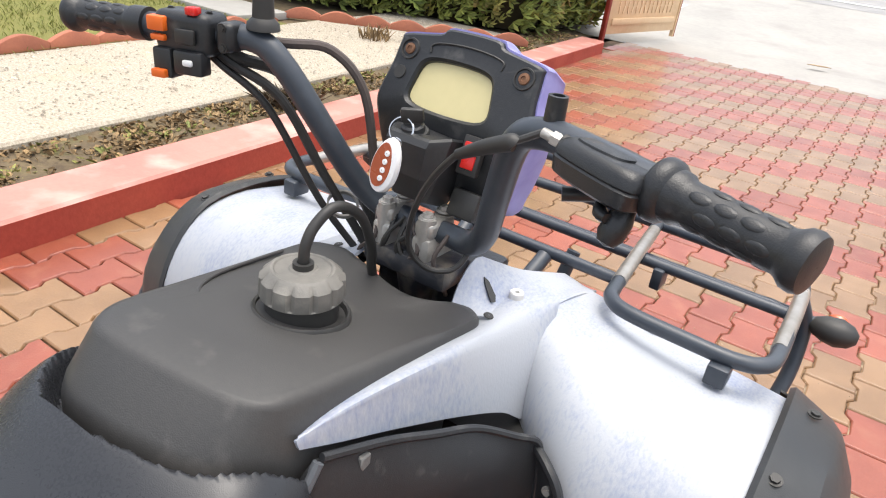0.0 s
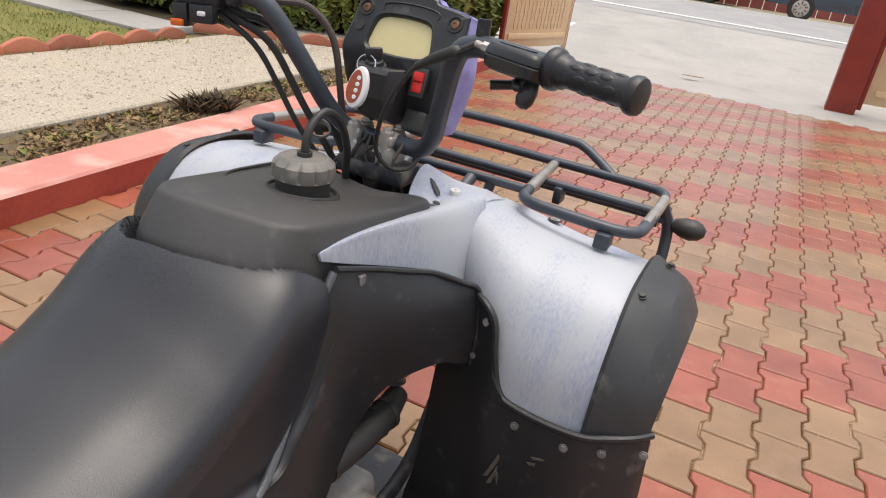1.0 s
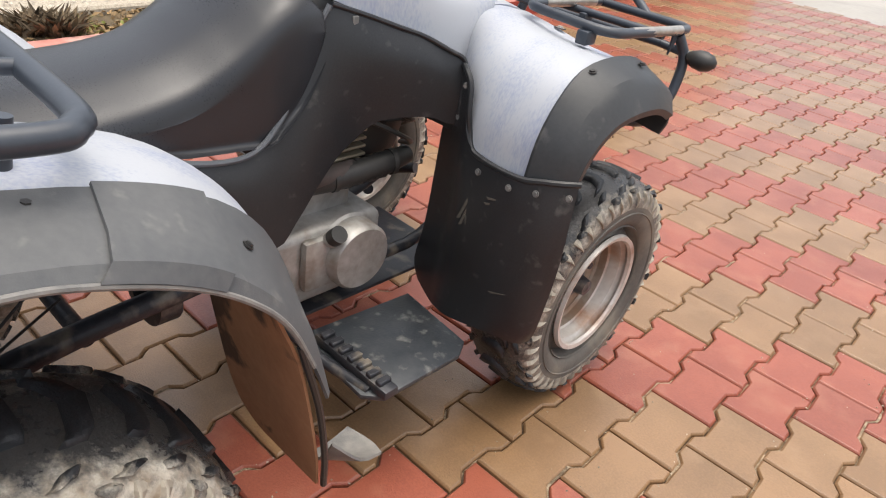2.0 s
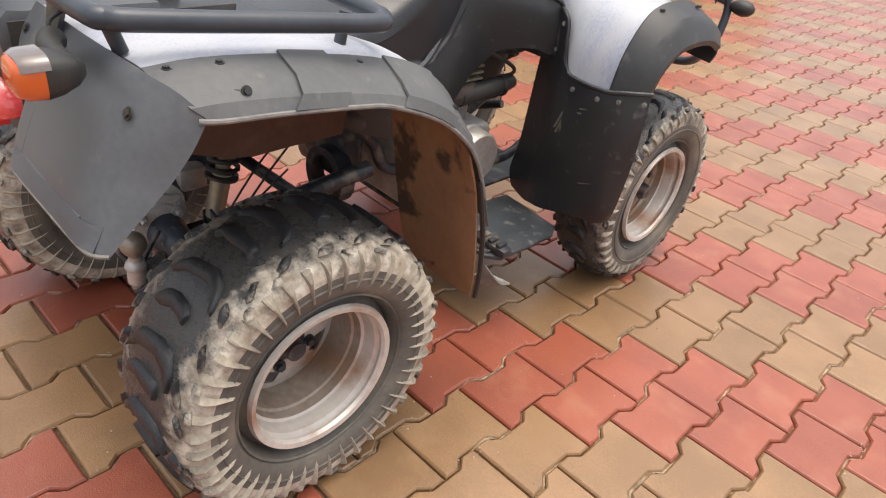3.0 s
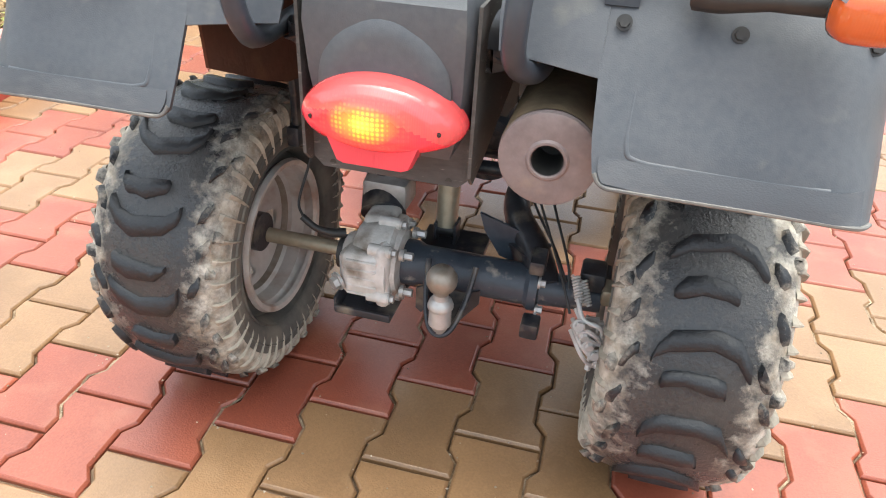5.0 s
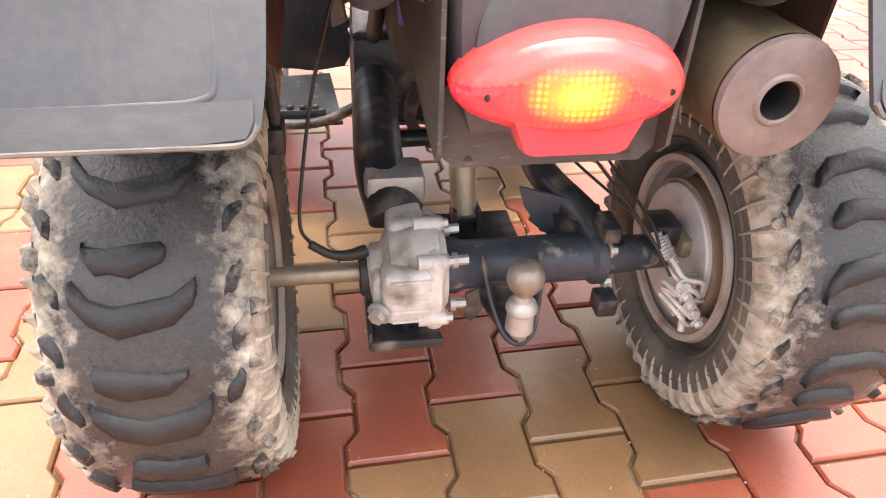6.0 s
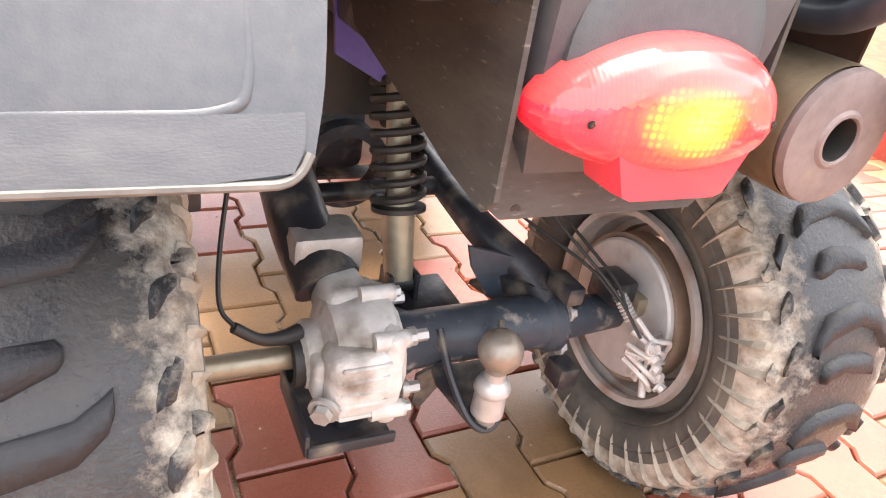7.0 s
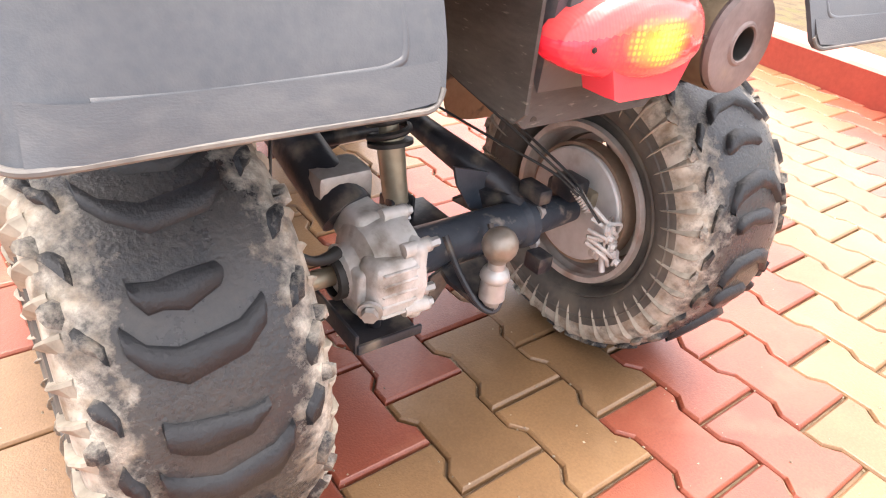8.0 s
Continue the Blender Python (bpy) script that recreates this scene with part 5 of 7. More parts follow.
for x in (-.034, .022):
    part("cluster_screw", moved(bolt((x, .004, .025), (0, 0, 1), .0032, .002), q), M_hose, cluster)
# mirror stalk
part("mirror_stalk", tube([(-.165, .854, 1.077), (-.165, .854, 1.127), (-.165, .854, 1.160), (-.168, .854, 1.177), (-.183, .853, 1.196), (-.24, .849, 1.247), (-.30, .845, 1.300)], .0065, 10), M_tube, atv, "black mirror stalk")
part("stalk_boot", lathe([(-.004, .0175), (.003, .0165), (.008, .0115), (.040, .0100), (.043, .0068)], 18, pose(-.165, .854, 1.086, 0, -90, 0)), M_hose, atv)
for pts, r, m in (([(-.225, .836, 1.052), (-.205, .846, 1.039), (-.16, .876, 1.007), (-.12, .906, .9245), (-.075, .946, .827)], .0055, M_hose), ([(-.225, .841, 1.055), (-.2, .854, 1.045), (-.165, .891, 1.027), (-.12, .931, .952), (-.06, .966, .817)], .007, M_hose),
                  ([(-.235, .834, 1.049), (-.215, .841, 1.035), (-.175, .871, .9932), (-.13, .911, .887), (-.085, .951, .807)], .0045, M_hose), ([(-.215, .848, 1.062), (-.16, .881, 1.067), (-.13, .921, 1.062), (-.1, .946, 1.017), (-.085, .961, .9107), (-.06, .966, .847)], .0055, M_rust)):
    part("control_cable", tube(pts, r, 9), m, atv)
part("cable_tie", lathe([(-.003, .019), (.003, .019), (.003, .0165), (-.003, .0165)], 20, Matrix.Translation((-.095, .914, .892)) @ Vector((.4, -.35, .85)).to_track_quat("X", "Z").to_matrix().to_4x4(), closed=True), M_scuff, atv)
# clamps and stem
for x in (-.038, .019):
    clamp = part("bar_clamp", join(box((x - .0125, .916, .852), (x + .0125, .968, .890), .005), box((x - .0125, .918, .889), (x + .0125, .966, .9085), .006, 3), cyl((x, .926, .85), (x, .926, .912), .0105), cyl((x, .958, .85), (x, .958, .909), .0105)), M_alu, atv, "grey cast handlebar clamp with hexagon bolts")
    for y in (.926, .958):
        part("clamp_bolt", bolt((x, y, .911), (0, 0, 1), .0062, .007), M_steel, clamp)
part("top_yoke", box((-.06, .912, .835), (.06, .97, .864), .008), M_frame, atv)
part("steering_stem", cyl((0, .942, .84), (0, 1.03, .55), .024), M_frame, atv)
part("stem_box", box((-.065, .95, .62), (.065, 1.06, .835), .01), M_frame, atv)
for k in range(7):
    r2 = random.Random(40 + k)
    x0 = r2.uniform(-.06, .06)
    part("wire", tube([(x0, .93, .90), (x0 + r2.uniform(-.03, .03), .915, .87), (x0 + r2.uniform(-.03, .03), .93, .83), (x0 * .6, .97, .80)], .0028, 6), M_hose if k % 3 else M_rust, atv)

# ---- instrument pod ----
pod_m = Matrix.Translation((-.001, .993, 1.0695)) @ pose(0, 0, 0, 67)
half = [(.030, .033), (.043, .025), (.088, .017), (.0925, .008), (.095, -.02), (.101, -.052), (.0985, -.07), (.085, -.112), (.062, -.142)]
face = half + [(-x, y) for x, y in half[::-1]]


def pod_ring(k, z, dy=0.0):
    """The pod's outline, shrunk about its middle; the lower half falls back from the face."""
    out = []
    for p in smooth_path([(x, y, 0) for x, y in face], 4, True):
        y = -.05 + (p.y + .05) * k + dy
        out.append(tuple(pod_m @ Vector((p.x * k, y, z - .45 * max(0, -.068 - y)))))
    return out


def inner_ring(z, grow=0.0):
    """The display's window: a rounded four-sided opening, wider at its foot."""
    out = []
    for p in smooth_path([(x, y, 0) for x, y in face], 4, True):
        a = math.atan2((p.y + .032) / .030, p.x / .062)
        px, py = math.cos(a), math.sin(a)
        k = 1 / (abs(px) ** 5 + abs(py) ** 5) ** .2
        out.append(tuple(pod_m @ Vector((-.006 + (.050 + grow) * px * k * (1 - .10 * py * k), -.032 + (.0245 + grow) * py * k + .003 * (1 - px * px) * py, z))))
    return out


pod = part("instrument_pod", loft([pod_ring(.80, -.075, -.005), pod_ring(.97, -.03), pod_ring(1.0, -.006), pod_ring(.985, .001), pod_ring(.955, .003), inner_ring(.0036, .008), inner_ring(.0045, .004), inner_ring(.0015, .001), inner_ring(-.004)], cap=False), M_black, atv, "black plastic instrument pod with a pale yellow display", smooth=30)
bm = bmesh.new()
bm.faces.new([bm.verts.new(p) for p in inner_ring(-.0025, .002)])
part("display", bm, M_screen, pod, "pale yellow blank display")
part("pod_shell", loft([pod_ring(1.012, -.004, .001), pod_ring(1.035, -.02, .002), pod_ring(1.02, -.055), pod_ring(.86, -.095, -.01), pod_ring(.5, -.11, -.015)], cap=True), M_violet, atv, "violet plastic pod shell")
for x in (-.0745, .0745):
    part("screw_well", moved(lathe([(.0035, .0125), (.0050, .0118), (.0050, .0102), (.0020, .0094), (.0020, .0005)], 24, pose(0, 0, 0, 0, -90, 0)), pod_m @ Matrix.Translation((x, 0, 0))), M_hose, pod)
    part("pod_screw", moved(lathe([(.0022, .0068), (.0045, .006), (.0052, .003), (.0042, .0028), (.0042, .0005)], 18, pose(0, 0, 0, 0, -90, 0)), pod_m @ Matrix.Translation((x, 0, .0003))), M_rusty, pod, "rusty screw head")
part("pod_plug", moved(lathe([(.0034, .008), (.0048, .0074), (.0048, .0005)], 20, pose(0, 0, 0, 0, -90, 0)), pod_m @ Matrix.Translation((-.078, -.028, 0))), M_hose, pod, "round rubber plug")
part("pod_groove", moved(tube([(-.046, .0015, .004), (-.046, .010, .004), (-.03, .0145, .004), (0, .0165, .004), (.03, .0145, .004), (.046, .010, .004), (.046, .0015, .004)], .0012, 6), pod_m), M_hose, pod)
# ignition lock standing proud of the pod, and the rocker switch beside it
def lock_ring(v, k, near, left=-.047, right=.030):
    """A level of the lock housing: chamfered towards the rider, the top falling that way."""
    mid = (left + right) / 2
    pts = [(left, -.035), (left, near * .55), (left + .012, near), (right - .012, near), (right, near * .5), (right, -.035)]
    return [tuple(pod_m @ Vector((mid + (x - mid) * k, v - .42 * max(n, 0) * (1 if v > -.085 else .3), n))) for x, n in pts]


ign = part("ignition_housing", loft([lock_ring(-.1560, .62, .012), lock_ring(-.1300, .86, .034), lock_ring(-.0820, 1.0, .047), lock_ring(-.0755, 1.0, .045), lock_ring(-.0735, .93, .041)]), M_black, atv, "black faceted ignition lock housing", smooth=20)
lock_m = Matrix.Translation((-.017, .932, .9985)) @ pose(0, 0, 0, 14)
part("lock_collar", moved(lathe([(-.014, .0005), (-.014, .0180), (.001, .0180), (.003, .0165), (.0032, .0135), (.009, .0128), (.011, .0105), (.011, .0005)], 28, pose(0, 0, 0, 0, -90, 0)), lock_m), M_black, ign)
sw_m = pod_m @ Matrix.Translation((.047, -.092, .0035)) @ pose(0, 0, 0, 6)
part("rocker_switch", moved(box((-.0125, -.021, -.006), (.0125, .021, .0035), .0015), sw_m), M_hose, atv)
part("rocker", moved(join(box((-.0080, -.0145, .002), (.0080, .001, .0052), .0012), box((-.0080, .001, .002), (.0080, .0145, .0078), .0015)), sw_m), M_switch, atv, "red rocker switch")
part("relay_box", moved(box((.030, -.160, -.055), (.066, -.128, -.012), .004), pod_m), M_hose, atv)

# ---- front rack ----
loop = [(.138, 1.4308, .7906), (.161, 1.2726, .8027), (.182, 1.1314, .8134), (.192, 1.0941, .8155), (.221, 1.076, .816), (.296, 1.0737, .8142), (.345, 1.0783, .8118), (.373, 1.0941, .8105), (.383, 1.1314, .8084), (.380, 1.2726, .7997), (.376, 1.3743, .7933),
        (.364, 1.4195, .7905), (.332, 1.4342, .7903), (.246, 1.4387, .7899), (.136, 1.441, .7897)]
rack = part("front_rack", tube([(.136, 1.441, .7897), (.004, 1.445, .7896), (-.136, 1.441, .7897)], .0095, 12), M_tube, atv, "dark tubular steel front rack with worn bare patches")
for s in (1, -1):
    part("rack_loop", tube([(x * s, y, z) for x, y, z in loop], .0095, 12), M_tube, rack)
    part("rack_bar", tube([(.1435 * s, 1.3969, .7936), (.161 * s, 1.2726, .8032), (.1795 * s, 1.1483, .8125)], .0101, 12), M_bare, rack, "bare worn steel rack bar")
    part("rack_bar", tube([(.382 * s, 1.1483, .8076), (.380 * s, 1.2726, .8001), (.377 * s, 1.363, .7944)], .0101, 12), M_bare, rack, "bare worn steel rack bar")
    part("rack_bar", cyl((.161 * s, 1.2896, .7903), (.380 * s, 1.2896, .7903), .0085, sides=12), M_tube, rack)
    part("rack_foot", join(box((.336 * s - .012, 1.0557, .7817), (.336 * s + .012, 1.0896, .8069), .003)), M_tube, rack)
    part("rack_foot", join(box((.196 * s - .008, 1.2726, .7567), (.196 * s + .008, 1.3065, .7889), .003)), M_tube, rack)
    part("rack_leg", tube([(.377 * s, 1.3687, .7837), (.394 * s, 1.3856, .7373), (.40 * s, 1.3687, .6737), (.396 * s, 1.3404, .6261)], .011, 12), M_tube, rack)
    part("rack_gusset", plate([(0, 0), (.03, 0), (.0, -.045)], .004, pose(.374 * s, 1.3404, .7911, 90, 0, 90)), M_tube, rack)
    sig = part("front_signal", loft([[(x * s, 1.386 + (math.cos(a) * r), .745 + math.sin(a) * r * .9) for a in [2 * math.pi * i / 16 for i in range(16)]] for x, r in ((.398, .008), (.405, .014), (.42, .021), (.438, .0235), (.454, .018), (.463, .008))]), M_hose, atv, "black front turn signal on a stalk", smooth=50)
    part("signal_lens", lathe([(.0, .0005), (-.004, .012), (0, .016), (.004, .0165)], 20, pose(.432 * s, 1.408, .745, 0, 0, 90)), M_amber, sig)
    part("rack_leg", cyl((.086 * s, 1.2161, .7964), (.076 * s, 1.1822, .6992), .010), M_tube, rack)
    part("rack_strut", tube([(.066 * s, 1.1596, .8011), (.061 * s, 1.0918, .7567), (.056 * s, 1.0466, .6604)], .011, 10), M_tube, rack)
part("rack_bar", cyl((-.174, 1.1709, .8031), (.174, 1.1709, .8031), .0085, sides=12), M_tube, rack)
part("rack_bar", cyl((-.161, 1.2896, .7903), (.161, 1.2896, .7903), .0085, sides=12), M_tube, rack)
part("signal_bar", tube([(-.405, 1.388, .747), (-.34, 1.372, .757), (-.28, 1.368, .758), (.28, 1.368, .758), (.34, 1.372, .757), (.405, 1.388, .747)], .0085, 10), M_tube, rack)
part("front_rail", tube([(-.261, 1.4387, .7899), (-.221, 1.457, .8096), (-.181, 1.469, .8276), (-.146, 1.473, .8326), (.004, 1.475, .8346), (.146, 1.473, .8326), (.181, 1.469, .8276), (.221, 1.457, .8096), (.261, 1.4387, .7899)], .0095, 12), M_tube, rack)
# bumper crossbar and front skid
part("bumper", tube([(-.396, 1.3404, .6261), (-.296, 1.4082, .5604), (.004, 1.4308, .5386), (.296, 1.4082, .5604), (.396, 1.3404, .6261)], .012, 12), M_tube, atv)

# ---- rear plastics ----
for s in (1, -1):
    top = sheet([
        [(.12, .42, .60), (.125, .36, .645), (.13, .28, .682), (.13, .15, .715), (.13, .0, .745), (.125, -.12, .78), (.118, -.198, .79)],
        [(.20, .425, .585), (.205, .365, .652), (.205, .28, .710), (.205, .15, .750), (.205, .0, .772), (.20, -.12, .790), (.2, -.20, .793)],
        [(.30, .418, .577), (.302, .362, .66), (.302, .28, .726), (.302, .15, .772), (.302, .0, .792), (.302, -.12, .804), (.30, -.20, .797)],
        [(.385, .392, .577), (.388, .342, .658), (.388, .262, .727), (.39, .15, .774), (.39, .0, .796), (.392, -.12, .801), (.395, -.19, .797)],
        [(.42, .372, .570), (.422, .324, .648), (.424, .244, .714), (.425, .14, .758), (.425, .0, .782), (.425, -.12, .793), (.425, -.185, .792)]], side=s)
    part("rear_fender", top, M_white, atv, "faded white plastic rear fender")
    flare_rows = [
        [(.396, .432, .44), (.396, .410, .53), (.397, .382, .607), (.402, .340, .672), (.410, .266, .727), (.414, .15, .766), (.416, .0, .790), (.417, -.12, .800), (.418, -.19, .797)],
        [(.462, .412, .44), (.465, .384, .53), (.468, .348, .604), (.470, .300, .662), (.470, .232, .712), (.470, .13, .753), (.470, -.01, .778), (.470, -.12, .791), (.469, -.185, .789)],
        [(.492, .396, .44), (.494, .366, .525), (.496, .332, .596), (.497, .288, .652), (.498, .222, .703), (.498, .12, .742), (.498, -.01, .763), (.498, -.12, .774), (.496, -.172, .774)],
        [(.500, .388, .44), (.502, .358, .52), (.504, .324, .588), (.506, .280, .642), (.508, .212, .692), (.508, .115, .731), (.508, -.01, .750), (.508, -.11, .759), (.504, -.155, .760)]]
    part("rear_flare", sheet(flare_rows, side=s, crisp=True), M_flare, atv, "dark grey plastic rear wheel arch with worn lip", smooth=22)
    # raised fields across the flare
    for y0, y1 in ((-.015, .075), (.165, .285)):
        rows = []
        for k, r in enumerate(flare_rows):
            fine = [q for q in smooth_path(r, 12) if y0 - .012 * k < q.y < y1 - .012 * k]
            pick = [fine[round(i * (len(fine) - 1) / 6)] for i in range(7)]
            rows.append([(q.x + (.0045 if k > 1 else .002) - (.004 if k == 0 else 0), q.y, q.z + (.0045 if k < 3 else .001)) for q in pick])
        part("flare_rib", sheet(rows, thick=.004, side=s, sub=1, crisp=True), M_flare, atv, smooth=15)
    part("panel_gap", tube([(.432 * s, -.176, .7925), (.445 * s, -.168, .790), (.462 * s, -.150, .7865), (.478 * s, -.125, .782), (.486 * s, -.10, .778)], .0026, 8), M_hose, atv)
    lip = tube([(.500 * s, -.166, .759), (.507 * s, -.14, .757), (.509 * s, -.06, .752), (.510 * s, .05, .741), (.510 * s, .115, .729), (.509 * s, .212, .689), (.507 * s, .280, .639), (.505 * s, .324, .585), (.502 * s, .360, .51)], .0036, 8)
    part("flare_lip", lip, M_scuff, atv, "pale scuffed plastic lip")
    for p, n in (((.432, -.102, .7955), (0, 0, 1)), ((.428, -.165, .7955), (0, 0, 1)), ((.43, .113, .766), (.1, .2, 1)), ((.450, .305, .672), (.2, .7, .8)), ((.489, -.10, .780), (1, 0, .5))):
        part("bolt", bolt((p[0] * s, p[1], p[2]), n, .0046), M_hose, atv)
    liner = sheet([
        [(.25, .345, .62), (.255, .36, .52), (.265, .372, .42), (.28, .382, .33), (.30, .388, .285)],
        [(.33, .335, .63), (.335, .352, .53), (.34, .368, .42), (.345, .38, .33), (.35, .386, .272)],
        [(.42, .325, .64), (.425, .348, .53), (.43, .366, .42), (.432, .38, .33), (.43, .388, .268)],
        [(.492, .315, .60), (.495, .345, .52), (.496, .366, .42), (.496, .38, .33), (.49, .388, .27)]], side=s)
    part("arch_liner", liner, M_mud, atv, "inner mud flap stained brown with dried mud")
    part("flap_edge", tube([(.501 * s, .34, .55), (.503 * s, .37, .44), (.503 * s, .385, .34), (.497 * s, .392, .27)], .005, 8), M_black, atv)
    part("inner_arch", sheet([[(.255, .255, .70), (.25, .245, .63), (.245, .235, .558)], [(.255, .14, .755), (.25, .135, .655), (.245, .13, .558)], [(.25, .0, .765), (.247, .0, .665), (.245, .0, .565)], [(.25, -.2, .76), (.247, -.2, .70), (.245, -.2, .648)]], side=s), M_roof, atv, "dark brown inner arch wall with lighter patches")
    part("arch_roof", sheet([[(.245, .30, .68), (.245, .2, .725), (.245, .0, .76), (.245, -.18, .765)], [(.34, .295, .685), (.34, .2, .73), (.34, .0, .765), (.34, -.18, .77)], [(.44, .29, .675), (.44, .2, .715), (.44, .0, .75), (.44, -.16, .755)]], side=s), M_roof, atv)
    # tail panel
    tail = sheet([
        [(.222, -.203, .80), (.222, -.236, .755), (.226, -.262, .705), (.230, -.283, .662), (.236, -.295, .631)],
        [(.248, -.204, .801), (.248, -.237, .755), (.25, -.263, .705), (.252, -.285, .66), (.252, -.2985, .6215)],
        [(.31, -.206, .804), (.31, -.24, .756), (.31, -.265, .705), (.312, -.286, .66), (.312, -.299, .621)],
        [(.43, -.203, .806), (.432, -.238, .757), (.432, -.264, .705), (.434, -.286, .66), (.435, -.299, .621)],
        [(.462, -.196, .802), (.466, -.230, .752), (.465, -.257, .70), (.464, -.281, .657), (.466, -.2965, .620)],
        [(.486, -.178, .788), (.490, -.205, .742), (.487, -.235, .695), (.486, -.268, .655), (.486, -.291, .619)],
        [(.502, -.155, .762), (.503, -.178, .725), (.501, -.208, .688), (.499, -.245, .653), (.496, -.279, .618)]], side=s, thick=.005)
    panel = part("tail_panel", tail, M_grey, atv, "dark grey plastic tail panel with scuffed bottom edge")
    part("panel_tab", sheet([[(.118, -.198, .795), (.118, -.222, .76), (.122, -.236, .725)], [(.165, -.201, .798), (.165, -.229, .76), (.166, -.247, .722)], [(.225, -.203, .80), (.225, -.236, .758), (.226, -.256, .716)]], side=s, thick=.0045), M_grey, panel)
    part("panel_rib", tube([(.262 * s, -.258, .708), (.263 * s, -.281, .662), (.275 * s, -.286, .650), (.32 * s, -.287, .648), (.45 * s, -.287, .648)], .0040, 10), M_grey, panel)
    part("panel_edge", tube([(.2375 * s, -.294, .634), (.2425 * s, -.297, .6265), (.250 * s, -.2992, .6228), (.262 * s, -.2998, .6222), (.30 * s, -.3, .6225), (.40 * s, -.3, .6225), (.466 * s, -.2985, .621), (.486 * s, -.2925, .6195), (.496 * s, -.280, .6185)], .0026, 8), M_edge, panel)
    part("panel_band", sheet([[(.2395, -.2885, .651), (.2405, -.2950, .638), (.246, -.3000, .6275)], [(.30, -.2905, .650), (.30, -.2970, .636), (.30, -.3018, .6235)], [(.38, -.2908, .650), (.38, -.2972, .636), (.38, -.3018, .6232)], [(.456, -.2905, .650), (.458, -.2965, .636), (.460, -.3010, .6225)], [(.482, -.2755, .650), (.483, -.2840, .636), (.485, -.2945, .6205)]], side=s, thick=.0015), M_band, panel, "pale scuffed band along the panel's foot")
    for x, y, z in ((.14, -.222, .766), (.24, -.236, .766), (.345, -.235, .766), (.462, -.226, .766)):
        part("panel_bolt", bolt((x * s, y, z), (0, -1, .45), .0052), M_hose, panel)
    def lamp_ring(y, hx, hz, dz=0.0, lo=-1.0, hi=1.0):
        out = []
        for i in range(24):
            ca, sa = math.cos(2 * math.pi * i / 24), math.sin(2 * math.pi * i / 24)
            zz = min(max(math.copysign(abs(sa) ** .6, sa), lo), hi)
            out.append((.425 * s + hx * math.copysign(abs(ca) ** .6, ca), y, .808 + dz + hz * zz))
        return out

    sig = part("rear_signal", loft([lamp_ring(-.252, .008, .008), lamp_ring(-.262, .018, .015), lamp_ring(-.28, .027, .021), lamp_ring(-.296, .030, .0235)]), M_hose, atv, "amber rear turn signal with a clear top on a black stalk", smooth=50)
    part("signal_lens", loft([lamp_ring(-.296, .0295, .023), lamp_ring(-.312, .028, .022), lamp_ring(-.320, .024, .018), lamp_ring(-.323, .015, .010)]), M_amber, sig, "ribbed amber lens", smooth=50)
    part("clear_lens", loft([lamp_ring(-.290, .0305, .0245, .001, .45, 1.0), lamp_ring(-.311, .029, .0235, .001, .45, 1.0), lamp_ring(-.317, .025, .020, .001, .45, 1.0)]), M_clear, sig, "clear lens top")
    part("signal_stalk", tube([(.41 * s, -.262, .806), (.36 * s, -.255, .803), (.32 * s, -.25, .80), (.30 * s, -.24, .80)], [.012, .010, .014, .016], 12), M_hose, sig)
    part("signal_wire", tube([(.30 * s, -.24, .80), (.29 * s, -.235, .82), (.30 * s, -.20, .84)], .003, 6), M_hose, sig)
    part("stay_plate", plate([(-.016, -.02), (.016, -.02), (.016, .05), (.004, .06), (-.03, .05), (-.036, .035)], .006, pose(.235 * s, -.212, .795, 70, 0, 0)), M_frame, atv)

# ---- rear rack ----
rk = part("rear_rack", tube([(-.430, .132, .820), (-.415, .164, .818), (-.365, .178, .818), (-.12, .180, .821), (.12, .180, .821), (.365, .178, .818), (.415, .164, .818), (.430, .132, .820), (.422, .0, .831), (.402, -.17, .843),
                             (.387, -.205, .845), (.34, -.22, .845), (0, -.225, .846), (-.34, -.22, .845), (-.387, -.205, .845), (-.402, -.17, .843), (-.422, 0, .831)], .0135, 14, True), M_tube, atv, "dark tubular steel rear rack")
for x in (-.26, -.13, 0, .13, .26):
    part("rack_slat", tube([(x, -.22, .846), (x, -.01, .845), (x, .172, .821)], .009, 12), M_tube, rk)
for s in (1, -1):
    part("rack_leg", tube([(.150 * s, -.222, .845), (.148 * s, -.275, .82), (.145 * s, -.288, .77), (.145 * s, -.27, .725), (.16 * s, -.21, .70), (.165 * s, -.1, .70)], .0125, 12), M_tube, rk)
    part("rack_foot", cyl((.37 * s, -.205, .845), (.37 * s, -.19, .80), .009), M_tube, rk)
    part("rack_foot", cyl((.385 * s, .12, .826), (.385 * s, .11, .772), .009), M_tube, rk)

# ---- tail housing, lamp and bracket ----
housing = loft([[(x, y, z) for x, y in ((-.098 * k, yb), (-.09 * k, yb - .018), (.09 * k, yb - .018), (.098 * k, yb), (.105 * k, -.02), (-.105 * k, -.02))] for z, k, yb in
                ((.585, .80, -.20), (.62, .92, -.212), (.68, .98, -.222), (.735, 1.0, -.228), (.762, .98, -.225), (.775, .93, -.21))])
part("tail_housing", housing, M_grey, atv, "dark grey plastic tail housing")
dome = [[((.078 * k) * math.cos(a) - .0, -.236 - out, .668 + (.082 * k) * max(math.sin(a), -.25)) for a in [2 * math.pi * i / 40 for i in range(40)]] for k, out in ((1.0, -.012), (.98, .006), (.9, .011), (.7, .013))]
part("lamp_hood", loft(dome), M_grey, atv)
rows = []
